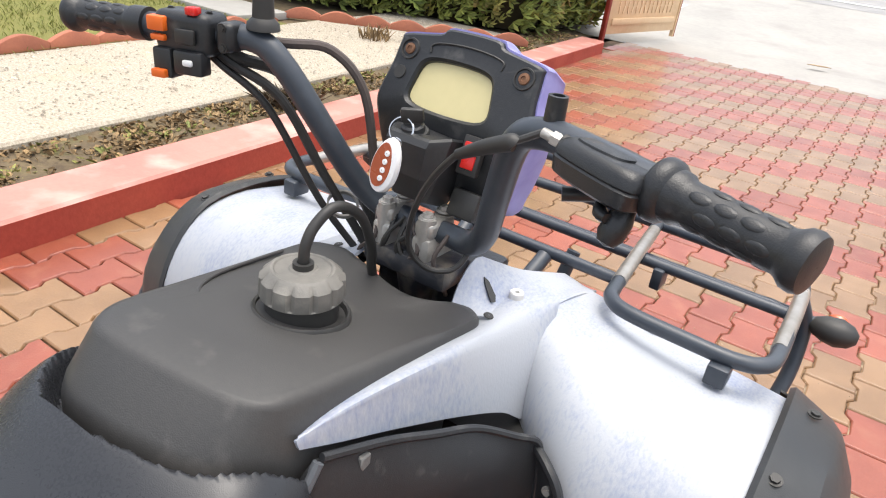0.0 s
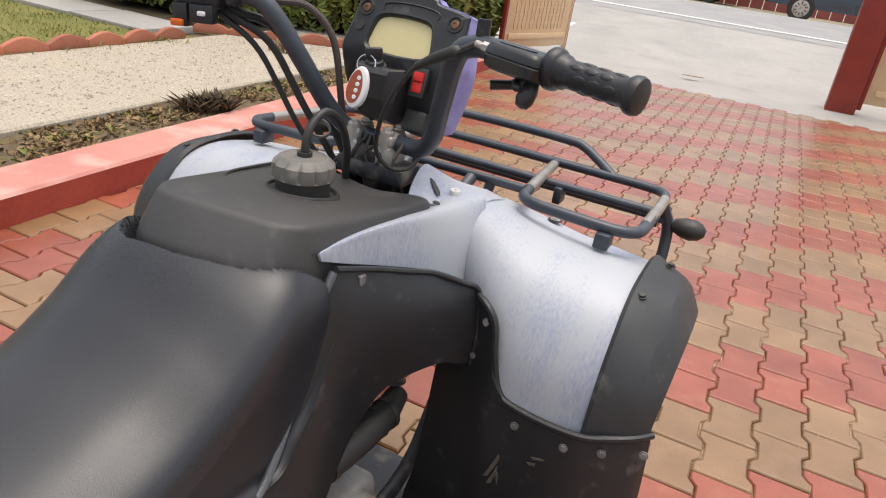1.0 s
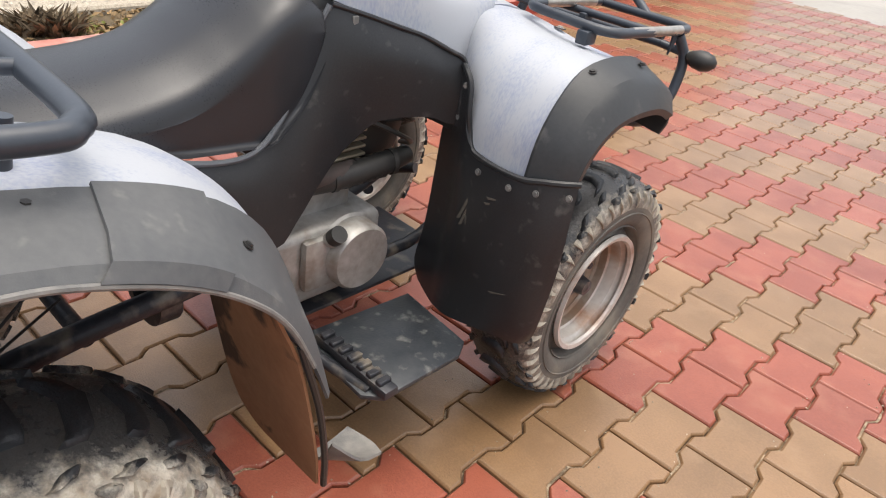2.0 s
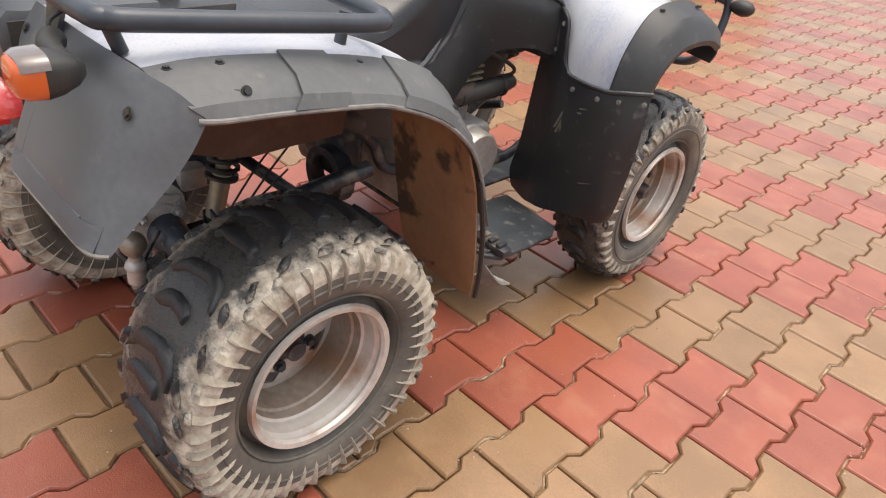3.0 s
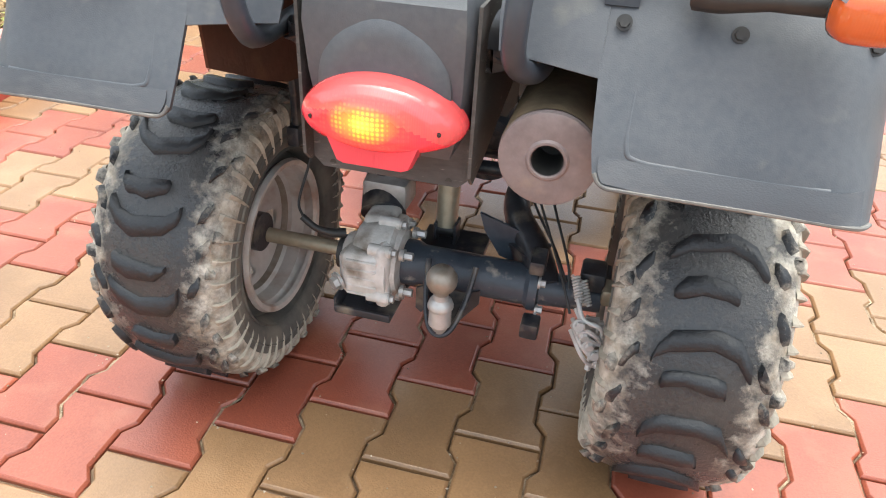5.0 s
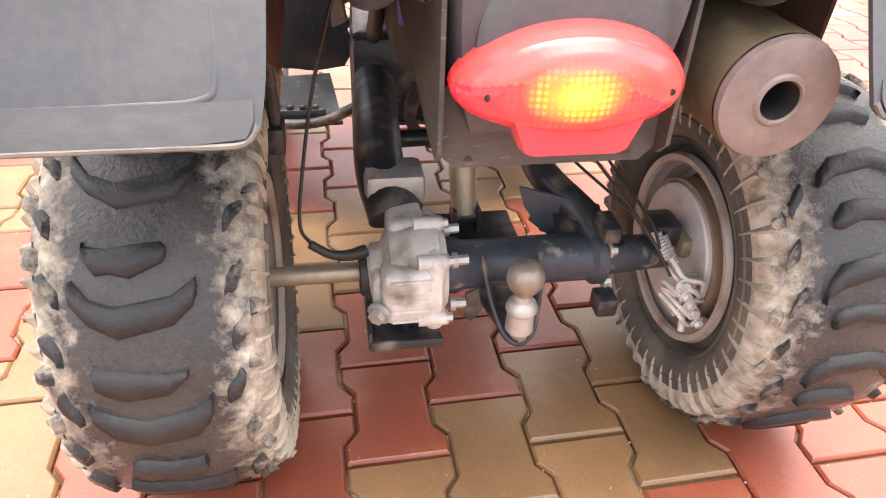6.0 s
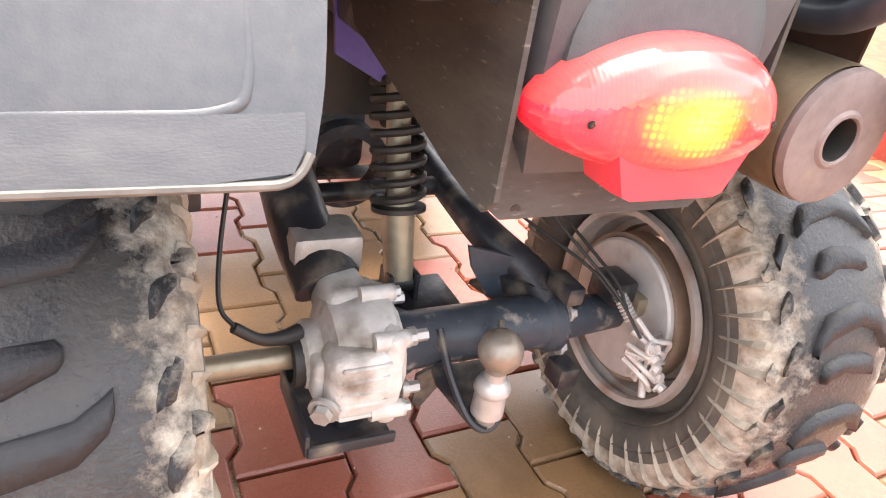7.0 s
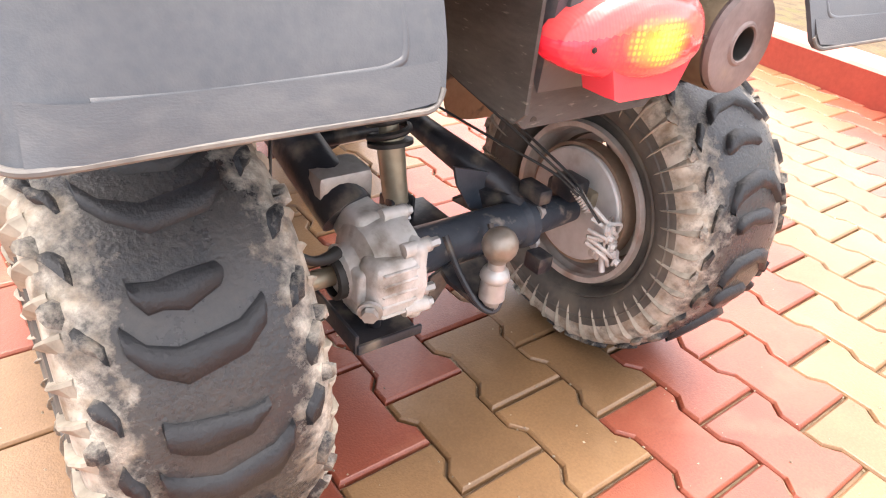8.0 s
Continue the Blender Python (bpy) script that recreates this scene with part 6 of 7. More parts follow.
for k, out in ((1.0, -.012), (1.0, .004), (.97, .014), (.88, .024), (.7, .033), (.45, .038), (.15, .040)):
    ring = []
    for i in range(60):
        a = 2 * math.pi * i / 60
        ca, sa = math.cos(a), math.sin(a)
        x = .096 * k * ca
        z = (.047 if sa > 0 else .038) * k * abs(sa) ** (1.15 if sa > 0 else 1.0) * (1 if sa > 0 else -1)
        ring.append((x, -.253 - out + .012 * abs(ca) ** 2 * k, .643 + z - .006 * abs(ca) ** 3))
    rows.append(ring)
lens = loft(rows)
bmesh.ops.subdivide_edges(lens, edges=lens.edges[:], cuts=3, use_grid_fill=True)
for f in lens.faces:
    # its paleness puts the sky's reflection into the lens colour
    # the pale upper field runs from the left tip over the top and down to the right tip
    c = f.calc_center_median()
    line = .656 - .012 * max(0, -c.x - .04) / .05 - .040 * (max(0, c.x - .005) / .09) ** 1.4
    f.material_index = 1 if c.z > line else 0
lamp = part("tail_lamp", lens, [M_tail, M_pink], atv, "lit red tail lamp with an orange glow in the middle", smooth=60)
part("lamp_tab", loft([[(x * k, -.255 - o, .612 + z) for x, z in ((-.056, .012), (.056, .012), (.044, -.016), (.036, -.019), (-.036, -.019), (-.044, -.016))] for k, o in ((1, -.01), (1, .018), (.94, .026))]), M_tab, lamp, "plain red lens tab")
for x in (-.073, .073):
    part("lamp_screw", bolt((x, -.274, .640), (0, -1, 0), .0018, .002), M_hose, lamp)
plate_b = part("lamp_bracket", plate([(-.10, .03), (.10, .03), (.098, -.03), (.085, -.042), (-.085, -.042), (-.098, -.03)], .004, pose(0, -.212, .594, 83)), M_side, atv, "grey plastic bracket under the tail lamp")
for x in (-.073, .073):
    part("bracket_hole", lathe([(0, .0005), (0, .0042), (-.001, .0045)], 16, pose(x, -.2204, .559, 0, 0, -90)), M_hose, plate_b)
for s in (1, -1):
    part("housing_side", plate([(-.238, .575), (-.225, .562), (-.174, .568), (-.06, .591), (.06, .615), (.10, .66), (.11, .765), (-.235, .765)], .004, Matrix(((0, 0, 1, .099 * s if s > 0 else -.103), (1, 0, 0, 0), (0, 1, 0, 0), (0, 0, 0, 1)))), M_side, atv, "scratched dark plastic side of the tail housing")

# ---- exhaust ----
ex = pose(.187, -.246, .618, 0, 0, -90)
muffler = part("muffler", lathe([(-.42, .0005), (-.42, .045), (-.40, .052), (-.01, .052), (-.004, .055), (.002, .0535), (.0032, .050), (.0026, .024), (.0050, .0215), (.0052, .019), (.003, .0175), (-.06, .017), (-.06, .0005)], 40, ex), M_cap, atv, "scorched steel exhaust muffler")
part("muffler_shell", lathe([(-.40, .0552), (-.012, .0556), (-.008, .0545)], 40, ex), M_shell, muffler)
# black lining: the shade inside the pipe is put into its colour, with soot
part("pipe_bore", lathe([(.0034, .0171), (-.004, .0163), (-.05, .0160), (-.05, .0005)], 32, ex), M_hose, muffler, "black tail pipe bore, soot and inner shade in one colour")
part("exhaust_pipe", tube([(.187, .17, .60), (.18, .28, .56), (.13, .40, .50), (.10, .55, .50), (.12, .70, .52), (.10, .82, .50)], .019, 14), M_rust, atv)

# ---- rear axle ----
axle = part("axle_tube", lathe([(-.07, .04), (-.03, .04), (-.02, .035), (.16, .035), (.168, .042), (.182, .042), (.184, .03), (.215, .028), (.285, .024)], 30, pose(0, .012, .267)), M_axle, atv, "blue-black rear axle tube with chipped paint")
for k in range(4):
    a = math.pi / 4 + k * math.pi / 2
    part("flange_bolt", bolt((.182, .012 + .038 * math.cos(a), .267 + .038 * math.sin(a)), (1, 0, 0), .007, .012), M_steel, axle)
    part("flange_bolt", bolt((-.045, .052 * math.cos(a), .275 + .052 * math.sin(a)), (1, 0, 0), .007, .022), M_steel, axle)
part("half_shaft", lathe([(-.31, .0005), (-.31, .0135), (-.155, .0135)], 24, pose(0, .012, .267)), M_bronze, atv, "bare bronze coloured half shaft")
gear = lathe([(-.155, .0005), (-.155, .026), (-.15, .034), (-.135, .04), (-.125, .062), (-.085, .073), (-.062, .073), (-.058, .06), (-.05, .055), (-.048, .0005)], 14, pose(0, 0, .275))
bmesh.ops.subdivide_edges(gear, edges=[e for e in gear.edges if e.calc_length() > .03], cuts=1)
box_ob = part("gearbox", gear, M_case, atv, "pale cast gearbox with oil stains", smooth=30)
for lo, hi, bv in (((-.14, -.072, .232), (-.07, -.02, .318), .016), ((-.135, -.02, .205), (-.075, .03, .25), .012), ((-.082, -.068, .215), (-.056, .062, .335), .012), ((-.125, .0, .29), (-.075, .075, .35), .012), ((-.15, -.05, .25), (-.13, .04, .30), .008)):
    part("case_lobe", box(lo, hi, bv, 3), M_case, box_ob)
for k in range(5):
    part("case_rib", box((-.128, -.074, .24 + k * .016), (-.075, -.066, .245 + k * .016), .002, 1), M_case, box_ob)
for y, z in ((-.055, .325), (-.066, .24), (.0, .347), (.05, .32), (.055, .24), (-.01, .207)):
    part("case_bolt", bolt((-.056, y, z), (1, 0, 0), .0065, .010), M_steel, box_ob)
    part("case_bolt", cyl((-.092, y, z), (-.056, y, z), .010, sides=12), M_case, box_ob)
part("drain_plug", bolt((-.142, -.066, .258), (-.7, -1, -.2), .011, .014), M_steel, box_ob)
part("shaft_seal", lathe([(-.165, .024), (-.163, .03), (-.15, .03), (-.148, .022)], 24, pose(0, 0, .272)), M_hose, box_ob)
part("skid_plate", join(box((-.155, -.06, .182), (-.055, .06, .188), .002), box((-.158, -.06, .185), (-.152, .06, .215), .002), box((-.155, -.064, .185), (-.055, -.058, .2), .002)), M_frame, atv, "black steel skid plate under the gearbox")
for y in (-.02, .03):
    part("skid_bolt", cyl((-.105, y, .188), (-.105, y, .208), .009), M_frame, atv)
part("vent_pipe", tube([(-.155, .0, .31), (-.175, -.01, .312), (-.20, -.02, .322), (-.225, -.02, .34)], [.009, .008, .006, .006], 10), M_hose, atv)
part("breather_hose", tube([(-.222, -.02, .338), (-.236, -.005, .36), (-.228, .03, .42), (-.208, .05, .52), (-.18, .05, .62)], .0024, 8), M_hose, atv)
# tow ball
part("tow_bracket", join(plate([(-.038, .0), (-.038, -.02), (-.018, -.07), (.0, -.085), (.018, -.07), (.038, -.02), (.038, .0)], .008, pose(.036, -.022, .245, 22, 0, 0) @ pose(0, -.0, 0)),
                         plate([(0, .02), (.028, .02), (.07, -.01), (.062, -.02), (.02, -.02)], .005, pose(.0, -.02, .262, 0, 90, -90)), plate([(0, .02), (.028, .02), (.07, -.01), (.062, -.02), (.02, -.02)], .005, pose(.07, -.02, .262, 0, 90, -90))), M_frame, atv, "black steel tow bracket")
ballm = Matrix.Translation((.040, -.090, .318)) @ pose(0, 0, 0, 8, -90, 0)
part("tow_ball", lathe([(.0245, .0005), (.0243, .005), (.022, .0125), (.0165, .019), (.008, .0238), (0, .025), (-.008, .0238), (-.016, .0195), (-.021, .0145), (-.026, .0122)], 32, ballm), M_ball, atv, "rusty steel tow ball")
part("ball_shank", lathe([(-.024, .0122), (-.028, .012), (-.036, .0125), (-.040, .018), (-.048, .021), (-.052, .021), (-.056, .018), (-.085, .019), (-.09, .014), (-.10, .012), (-.11, .0005)], 32, ballm), M_steel, atv, "pale zinc plated ball shank")
part("ball_strap", tube([(.000, -.022, .305), (.006, -.055, .262), (.020, -.088, .224), (.040, -.098, .213), (.060, -.088, .224), (.074, -.055, .262), (.080, -.022, .305)], .0048, 8), M_frame, atv, "black steel strap round the ball shank")
# shock absorber
sp0, sp1 = Vector((-.003, .10, .298)), Vector((-.012, .175, .60))
ax = (sp1 - sp0).normalized()
shock = part("shock_absorber", cyl(sp0, sp0 + ax * .10, .019, .021), M_bronze, atv, "shock absorber with a black coil spring")
part("shock_rod", cyl(sp0 + ax * .10, sp1, .015), M_bronze, shock)
u = ax.orthogonal().normalized()
w = ax.cross(u)
part("coil_spring", tube([sp0 + ax * (.095 + .150 * t / 90) + (u * math.cos(t * .5236) + w * math.sin(t * .5236)) * .030 for t in range(91)], .0055, 8, smooth=False), M_hose, shock)
part("spring_seat", lathe([(0, .020), (0, .034), (.006, .034), (.008, .02)], 24, Matrix.Translation(sp0 + ax * .088) @ ax.to_track_quat("X", "Z").to_matrix().to_4x4()), M_hose, shock)
part("shock_eye", cyl(sp0 + Vector((-.018, 0, -.006)), sp0 + Vector((.018, 0, -.006)), .014), M_hose, shock)
part("shock_mount", join(box((-.045, .05, .262), (.075, .14, .272), .003), box((-.022, .082, .27), (-.016, .118, .31), .002), box((.014, .082, .27), (.020, .118, .31), .002)), M_frame, atv)
# swing arm and drive shaft
part("drive_shaft_tube", tube([(-.108, .06, .325), (-.124, .12, .362), (-.122, .22, .385), (-.115, .36, .395)], [.04, .036, .036, .036], 20), M_frame, atv)
part("shaft_joint", join(box((-.15, .06, .33), (-.066, .125, .385), .012, 2)), M_alu, atv)
part("rear_engine_mount", join(box((-.15, .40, .31), (.05, .46, .46), .02, 2), lathe([(-.02, .05), (.02, .055), (.02, .07), (-.02, .07)], 28, pose(.01, .39, .33, 0, 0, 90), closed=True)), M_frame, atv)
part("stand_strap", join(box((-.262, .04, .47), (-.25, .07, .70), .003), box((-.268, .03, .44), (-.246, .075, .475), .004)), M_frame, atv)
part("swing_arm", join(tube([(.19, .0, .275), (.165, .05, .31), (.12, .11, .345), (.11, .22, .36), (.11, .42, .38)], [.03, .026, .024, .02, .02], 12), plate([(.0, -.028), (.09, -.02), (.13, .0), (.09, .03), (.0, .03)], .008, pose(.19, .0, .285, 75, 0, 138))), M_frame, atv, "black steel swing arm")
part("swing_plate", plate([(.065, .362), (.19, .323), (.191, .285), (.150, .272), (.104, .285), (.075, .33)], .006, Matrix(((1, 0, 0, 0), (0, 0, 1, .055), (0, 1, 0, 0), (0, 0, 0, 1)))), M_axle, atv, "flat blue-black swing arm plate")
part("cross_tube", cyl((-.14, .235, .352), (.125, .235, .36), .014), M_frame, atv)
for s in (1, -1):
    part("frame_rail", tube([(.09 * s, -.16, .70), (.095 * s, .05, .68), (.10 * s, .25, .62), (.11 * s, .42, .45), (.12 * s, .5, .36), (.12 * s, .9, .30), (.10 * s, 1.1, .40)], .0135, 12), M_frame, atv)
part("frame_cross", cyl((-.10, .16, .655), (.10, .16, .655), .012), M_frame, atv)
part("frame_plate", plate([(-.075, -.045), (-.02, -.075), (.035, -.045), (.03, .08), (-.08, .09)], .005, pose(-.022, .158, .61, 82, 0, 8)), M_bracket, atv, "violet painted shock bracket")
part("air_box", loft([[(x * k - .005, y, z) for x, y in ((-.09, .22), (.09, .22), (.09, .40), (-.09, .40))] for z, k in ((.47, .8), (.5, 1.0), (.62, 1.0), (.65, .9))]), M_hose, atv)
part("battery_tray", box((-.095, -.02, .60), (.095, .20, .655), .008), M_frame, atv)
# brake linkage
for k, (a, b) in enumerate((((.238, -.028, .330), (.252, -.055, .300)), ((.250, -.024, .322), (.264, -.05, .292)))):
    d = Vector(b) - Vector(a)
    u2 = d.orthogonal().normalized()
    v2 = d.normalized().cross(u2)
    part("return_spring", tube([Vector(a) + d * (i / 80) + (u2 * math.cos(i * .7) + v2 * math.sin(i * .7)) * .0060 for i in range(81)], .0021, 6, smooth=False), M_drum, atv)
part("brake_lever", join(box((.264, -.082, .221), (.269, -.062, .286), .002), box((.282, -.082, .218), (.287, -.062, .281), .002), cyl((.255, -.075, .258), (.295, -.075, .258), .006), cyl((.26, -.07, .231), (.3, -.07, .231), .005), cyl((.282, -.085, .196), (.286, -.065, .246), .005)), M_drum, atv, "rusty steel brake linkage")
lrng = random.Random(8)
for k in range(6):
    za = .294 - .012 * k
    part("linkage_rod", tube([(.250 + lrng.uniform(-.006, .008), -.066, za + lrng.uniform(0, .02)), (.266 + lrng.uniform(-.006, .006), -.088 - .003 * (k % 3), za), (.282 + lrng.uniform(-.004, .010), -.092, za - lrng.uniform(.006, .02)), (.297 + lrng.uniform(-.004, .008), -.080, za - .024 - lrng.uniform(-.006, .014))], .0036, 8), M_drum, atv)
for k in range(5):
    part("linkage_nut", bolt((.256 + .010 * k, -.092, .286 - .017 * k), (.3, -1, lrng.uniform(-.4, .4)), .0066, .009), M_drum, atv)
part("linkage_plate", join(plate([(-.012, -.03), (.010, -.034), (.014, .026), (-.008, .03)], .004, pose(.272, -.082, .268, 84, 0, 24)), cyl((.262, -.098, .288), (.290, -.070, .280), .005)), M_steel, atv)
part("adjuster_block", box((.282, -.03, .281), (.301, .01, .311), .006, 2), M_bronze, atv, "brown dusty brake adjuster block")
part("caliper_arm", join(box((.245, -.02, .296), (.285, .03, .331), .006), box((.27, .01, .266), (.295, .06, .306), .006)), M_frame, atv)
for pts in ([(.240, -.088, .30), (.215, -.05, .345), (.17, .03, .40), (.11, .15, .47), (.06, .3, .55)], [(.232, -.06, .325), (.222, -.03, .355), (.18, .06, .41), (.13, .18, .48), (.09, .32, .56)], [(.225, -.05, .33), (.20, -.01, .358), (.15, .08, .385), (.09, .22, .42)]):
    part("brake_cable", tube(pts, .0022, 8), M_hose, atv)
part("mount_lug", box((.165, -.055, .205), (.195, -.02, .235), .004), M_frame, atv)
part("mount_lug", box((.165, -.03, .315), (.19, .02, .34), .004), M_frame, atv)

# ---- engine, foot rests and what hangs below ----
eng = part("engine_case", join(box((-.13, .50, .27), (.145, .80, .43), .02, 3), box((-.09, .62, .42), (.09, .76, .50), .012, 2)), M_alu, atv, "dirty cast aluminium engine case")
part("engine_cover", lathe([(.0, .0005), (0.0, .062), (-.008, .068), (-.045, .07), (-.05, .075)], 40, pose(.19, .715, .365)), M_alu, eng, "round brushed aluminium engine cover")
part("engine_cover_step", join(box((.14, .60, .31), (.165, .69, .42), .012, 2), cyl((.165, .655, .415), (.178, .655, .428), .016)), M_alu, eng)
part("cover_plug", cyl((.172, .655, .422), (.188, .655, .438), .0165), M_hose, eng)
for k in range(7):
    part("cooling_fin", box((-.075, .63 - k * .002, .505 + k * .016), (.112, .77, .511 + k * .016), .002, 1), M_bronze, eng)
part("cylinder", box((-.055, .65, .49), (.065, .745, .63), .01, 2), M_frame, eng)
shield = part("heat_shield", tube([(.095, .60, .500), (.120, .70, .510), (.130, .80, .520), (.120, .87, .520)], [.020, .023, .023, .018], 16), M_hose, atv, "black slotted exhaust heat shield")
for k in range(6):
    part("shield_slot", lathe([(-.005, .0255), (.005, .0255), (.005, .017), (-.005, .017)], 16, Matrix.Translation((.117 + .0025 * k, .69 + .026 * k, .509 + .002 * k)) @ pose(0, 0, 0, 0, 0, 80), closed=True), M_hose, shield)
for pts in ([(.08, .75, .60), (.11, .80, .625), (.13, .86, .60), (.06, .93, .56), (.0, .96, .52)], [(.07, .78, .58), (.12, .84, .60), (.10, .89, .58), (.02, .95, .55)], [(.06, .70, .62), (.12, .76, .61), (.14, .84, .57), (.08, .92, .52), (.0, .97, .48)]):
    part("engine_hose", tube(pts, .005, 8), M_hose, atv)
for s in (1, -1):
    part("foot_board", join(plate([(-.12, -.13), (.075, -.14), (.105, -.11), (.108, .08), (.085, .12), (-.10, .14)], .012, pose(.285 * s, .72, .212, 0, 0, 0 if s > 0 else 0) @ Matrix.Diagonal((s, 1, 1, 1)), .004)), M_board, atv, "dusty grey plastic foot board")
    rest = part("foot_peg", join(box((.20 * s if s > 0 else -.40, .60, .225), (.40 if s > 0 else .20 * s, .632, .245), .004)), M_frame, atv)
    for k in range(7):
        part("peg_tooth", box(((.22 + k * .026) * s - .007, .602, .244), ((.22 + k * .026) * s + .007, .63, .254), .002, 1), M_frame, rest)
    part("heel_guard", sheet([[(.44, .40, .275), (.475, .40, .30), (.50, .40, .35)], [(.43, .45, .255), (.475, .455, .262), (.508, .45, .29)], [(.42, .50, .25), (.465, .51, .25), (.50, .50, .262)]], side=s), M_scuff, atv, "grey plastic heel guard")
    part("board_stay", tube([(.12 * s, .55, .28), (.22 * s, .58, .225), (.36 * s, .60, .22)], .011, 10), M_frame, atv)
    part("front_arm", tube([(.12 * s, 1.0, .30), (.22 * s, 1.06, .275), (.33 * s, 1.10, .26)], .014, 10), M_frame, atv)
    part("front_arm", tube([(.12 * s, 1.16, .32), (.22 * s, 1.13, .285), (.33 * s, 1.11, .26)], .014, 10), M_frame, atv)
    f0, f1 = Vector((.27 * s, 1.08, .30)), Vector((.14 * s, 1.06, .62))
    part("front_shock", tube([f0 + (f1 - f0) * (i / 120) + Vector((.028 * math.cos(i * .55), .028 * math.sin(i * .55), 0)) for i in range(121)], .0055, 6, smooth=False), M_hose, atv)
part("belly_plate", box((-.13, .55, .225), (.13, 1.05, .235), .004), M_frame, atv)

# ---- key ring ----
key = thing("key_fob", "white and brown remote key fob hanging from the ignition key", "key fob")
key.matrix_world = atv.matrix_world
km = pose(-.006, .881, .976, 76, 4, -4)
ov = [(.0165 * math.cos(a) * (1 - .12 * math.sin(a)), .029 * math.sin(a)) for a in [2 * math.pi * i / 36 for i in range(36)]]
part("fob_shell", plate(ov, .010, km, .003), M_fob, key)
part("fob_face", plate([(x * .72 - .002, y * .8) for x, y in ov], .0008, km @ pose(0, 0, .0100), 0), M_fobr, key, "brown fob face")
for k in range(4):
    part("fob_button", lathe([(0, .0032), (.0012, .003), (.0015, .0005)], 14, km @ pose(.002, .013 - k * .0088, .0106, 0, -90, 0)), M_fob, key, "white round button")
for cpos, r, rot in (((-.022, .917, 1.003), .0135, (62, 24, 0)), ((-.014, .899, .994), .0055, (50, 70, 0)), ((-.009, .889, .998), .0045, (75, 0, 60))):
    part("split_ring", tube([pose(*cpos, *rot) @ Vector((r * math.cos(2 * math.pi * i / 28), r * math.sin(2 * math.pi * i / 28), 0)) for i in range(28)], .0011, 6, True, smooth=False), M_chrome, key)
part("ignition_key", moved(join(box((-.0125, -.0038, .012), (.0125, .0038, .029), .003), box((-.010, -.0035, .007), (.010, .0035, .014), .002)), lock_m @ pose(0, 0, 0, 0, 0, 28)), M_hose, key, "black key head")

# ---- block paving, last ----
C, L = 0.139, 0.2


def paver_outline(gap=0.0015, head=0.0028):
    """Outline of an I-shaped block: wide heads, narrow waist."""
    w, n, h = 0.079, 0.060, L / 2
    right = [(w, -h), (w, -h + 0.036), (n, -h + 0.060), (n, h - 0.060), (w, h - 0.036), (w, h)]
    pts = right + [(-x, -y) for x, y in right]
    return [(x - math.copysign(gap, x), y - math.copysign(head, y) if abs(abs(y) - h) < 1e-6 else y) for x, y in pts]


def paver_data():
    out = paver_outline()
    k = len(out)
    verts, faces = [], []
    for z, inset in ((-0.05, 0), (-0.0060, 0), (-0.0046, 0.0005), (-0.0010, 0.0034), (0.0, 0.0050)):
        for x, y in out:
            verts.append((x - math.copysign(inset, x), y - (math.copysign(inset, y) if abs(abs(y) - L / 2) < .004 else 0), z))
    for r in range(4):
        for i in range(k):
            j = (i + 1) % k
            faces.append((r * k + i, r * k + j, (r + 1) * k + j, (r + 1) * k + i))
    faces.append(tuple(range(4 * k, 5 * k)))
    return verts, faces


def paver_mesh(material):
    me = bpy.data.meshes.new("paver")
    v, f = paver_data()
    me.from_pydata(v, [], f)
    me.materials.append(material)
    return me


pavement = tagged(new("pavement"), "red and tan interlocking concrete block paving in diagonal bands", "pavement", kind="structure")
kinds_of_paver = [paver_mesh(M_red), paver_mesh(M_tan)]
pv, pf = paver_data()
rest_v, rest_f, rest_m = [], [], []
prng = random.Random(21)
for i in range(-18, 30):
    for m in range(-60, 70):
        x, y = C * i, 0.1 * i + 0.2 * m + 0.1
        if not (-3.6 < y < 8.62 and kerb_x(y) - 0.05 < x < 2.50 + 0.16 * (y - 0.35)):
            continue
        red = m % 4 in (0, 1)
        z, tx, ty = prng.uniform(-0.0012, 0.0008), prng.uniform(-0.003, 0.003), prng.uniform(-0.003, 0.003)
        if -1.0 < x < 1.75 and -1.1 < y < 1.75:
            ob = new("paver", kinds_of_paver[0 if red else 1])
            ob.parent = pavement
            ob.location, ob.rotation_euler = (x, y, z), (tx, ty, prng.uniform(-0.006, 0.006))
        else:
            k = len(rest_v)
            rest_v += [(vx + x, vy + y, vz + z + tx * vy - ty * vx) for vx, vy, vz in pv]
            rest_f += [tuple(k + q for q in f) for f in pf]
            rest_m += [0 if red else 1] * len(pf)
me = bpy.data.meshes.new("far_pavers")
me.from_pydata(rest_v, [], rest_f)
me.materials.append(M_red_far)
me.materials.append(M_tan_far)
me.polygons.foreach_set("material_index", rest_m)
far_pavers = new("far_pavers", me)
far_pavers.parent = pavement
tagged(far_pavers, kind="stuff")

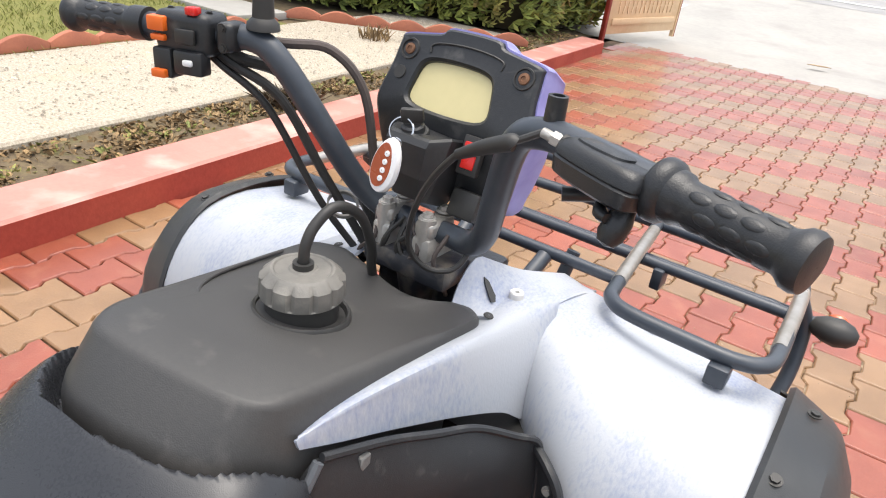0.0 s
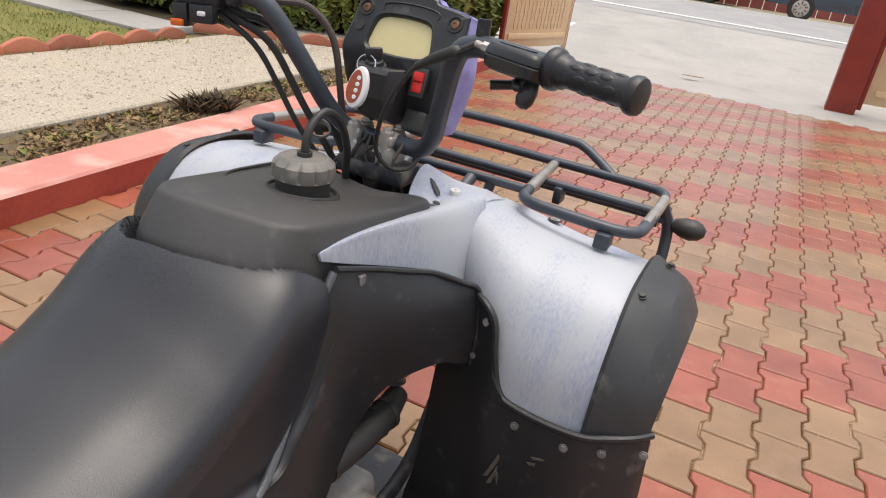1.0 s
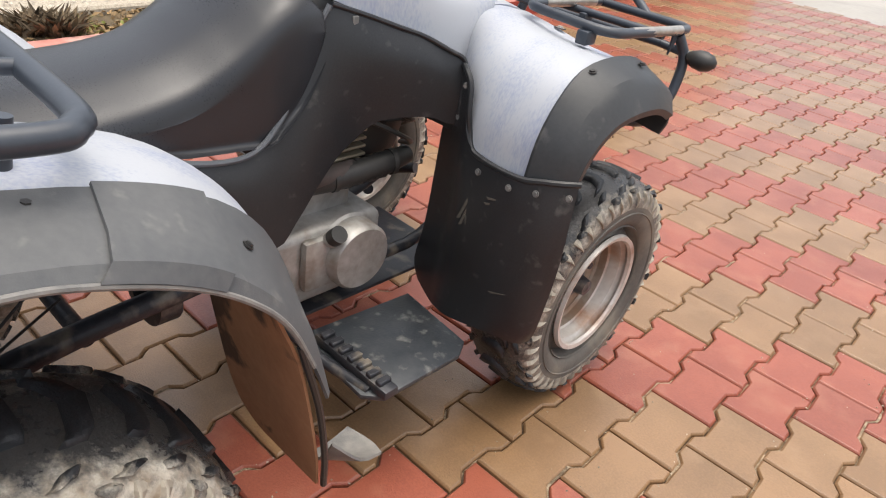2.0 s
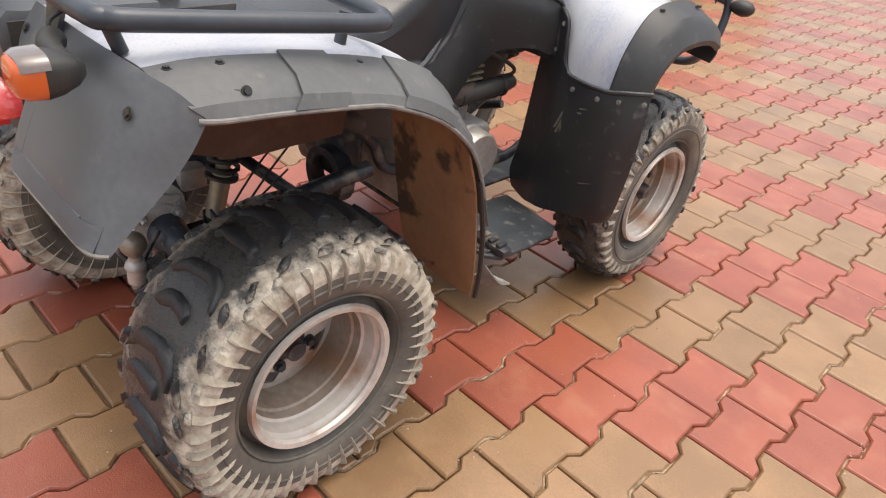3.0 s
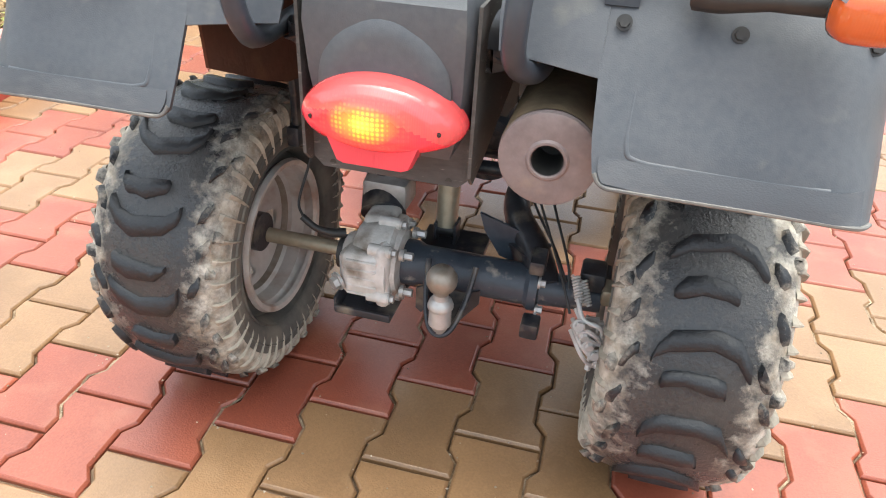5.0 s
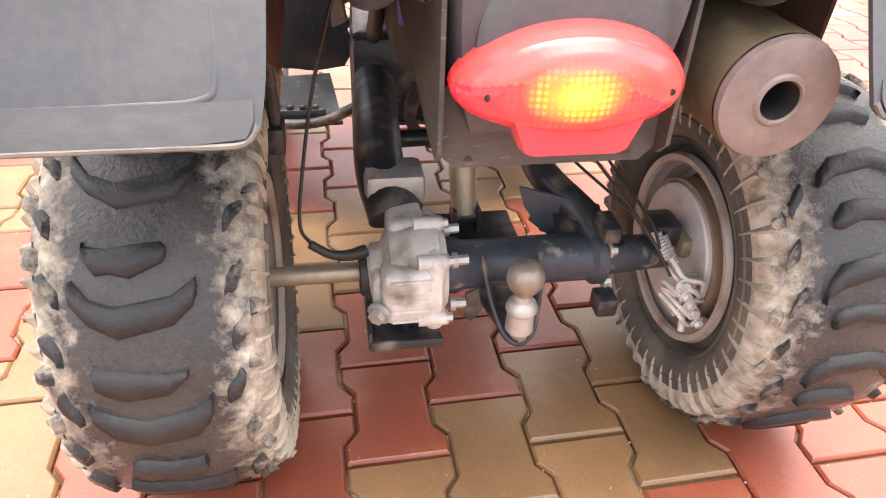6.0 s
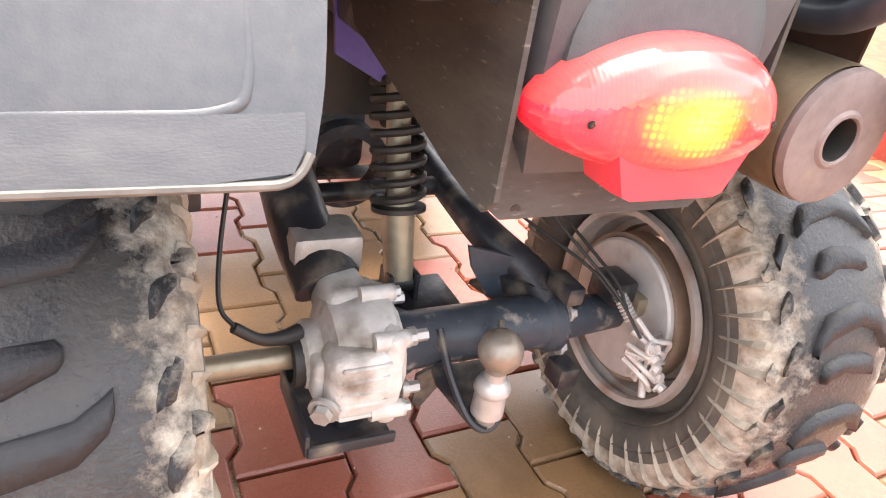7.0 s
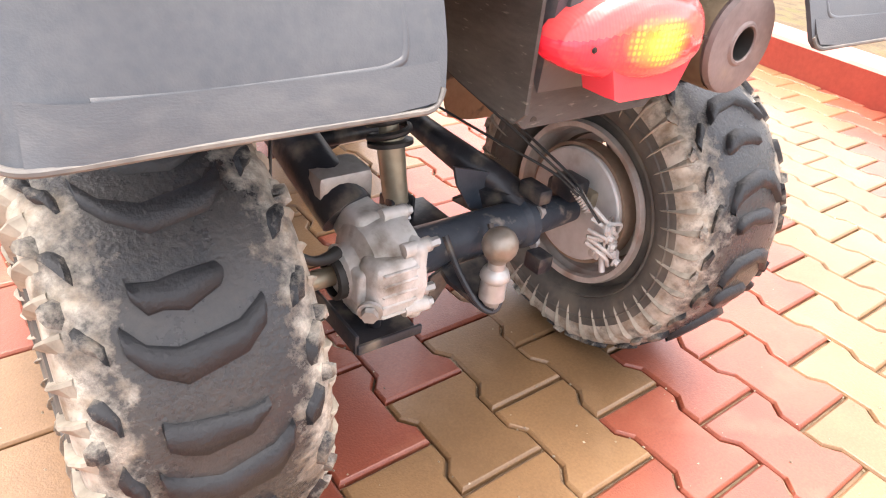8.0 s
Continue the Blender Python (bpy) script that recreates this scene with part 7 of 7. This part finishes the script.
# pale sand swept into the toothed joints, standing higher in some places than in others
def joint_x(i, y):
    """The toothed joint on the +x side of column i."""
    t = abs((y - 0.1 * i) % L - L / 2)
    return C * i + (0.060 if t < 0.040 else 0.060 + 0.019 * min((t - 0.040) / 0.024, 1))


verts, faces = [], []
for i in range(-14, 17):
    row = 0
    for j in range(420):
        y = -1.7 + 0.0125 * j
        x = joint_x(i, y)
        if not kerb_x(y) < x < 2.4:
            row = 0
            continue
        z = -0.0115 + 0.016 * noise.noise((x * 9, y * 9, 1.7)) + 0.004 * noise.noise((x * 70, y * 70, 4.1))
        verts += [(x - 0.003, y, min(z, -0.0006)), (x + 0.003, y, min(z + 0.002 * noise.noise((x * 90, y * 90, 9.3)), -0.0006))]
        k = len(verts)
        if row:
            faces.append((k - 4, k - 3, k - 1, k - 2))
        row = 1
me = bpy.data.meshes.new("joint_sand")
me.from_pydata(verts, [], faces)
me.materials.append(mat("pale joint sand", (0.36, 0.28, 0.19), (0.13, 0.09, 0.055), (0.9, 1.0), scale=40, fine=300, bump=1.0, bscale=400, contrast=(0.4, 0.6)))
tagged(new("joint_sand", me), "pale sand lying in the joints of the paving", "sand", kind="stuff")

# grit and crumbs of soil lying on the blocks
verts, faces = [], []
for _ in range(2600):
    x, y = prng.uniform(-1.5, 2.2), prng.uniform(-1.3, 2.6)
    if prng.random() < 0.6:
        col = round(x / C)
        x = C * col + C / 2 + prng.uniform(-.012, .012)
    r = prng.uniform(0.0008, 0.0026)
    k = len(verts)
    a = prng.uniform(0, 6.28)
    verts += [(x + r * math.cos(a + t) * prng.uniform(.6, 1.5), y + r * math.sin(a + t) * prng.uniform(.6, 1.5), 0.0) for t in (0, 1.57, 3.14, 4.71)] + [(x, y, r * prng.uniform(.8, 1.4))]
    faces += [(k + i, k + (i + 1) % 4, k + 4) for i in range(4)]
me = bpy.data.meshes.new("grit")
me.from_pydata(verts, [], faces)
me.materials.append(mat("grit", (0.5, 0.43, 0.33), (0.25, 0.19, 0.13), (0.8, 0.95), scale=6, bump=0.0, rand=0.5, island=True))
tagged(new("grit", me), "crumbs of pale grit lying on the paving", "grit", kind="stuff")
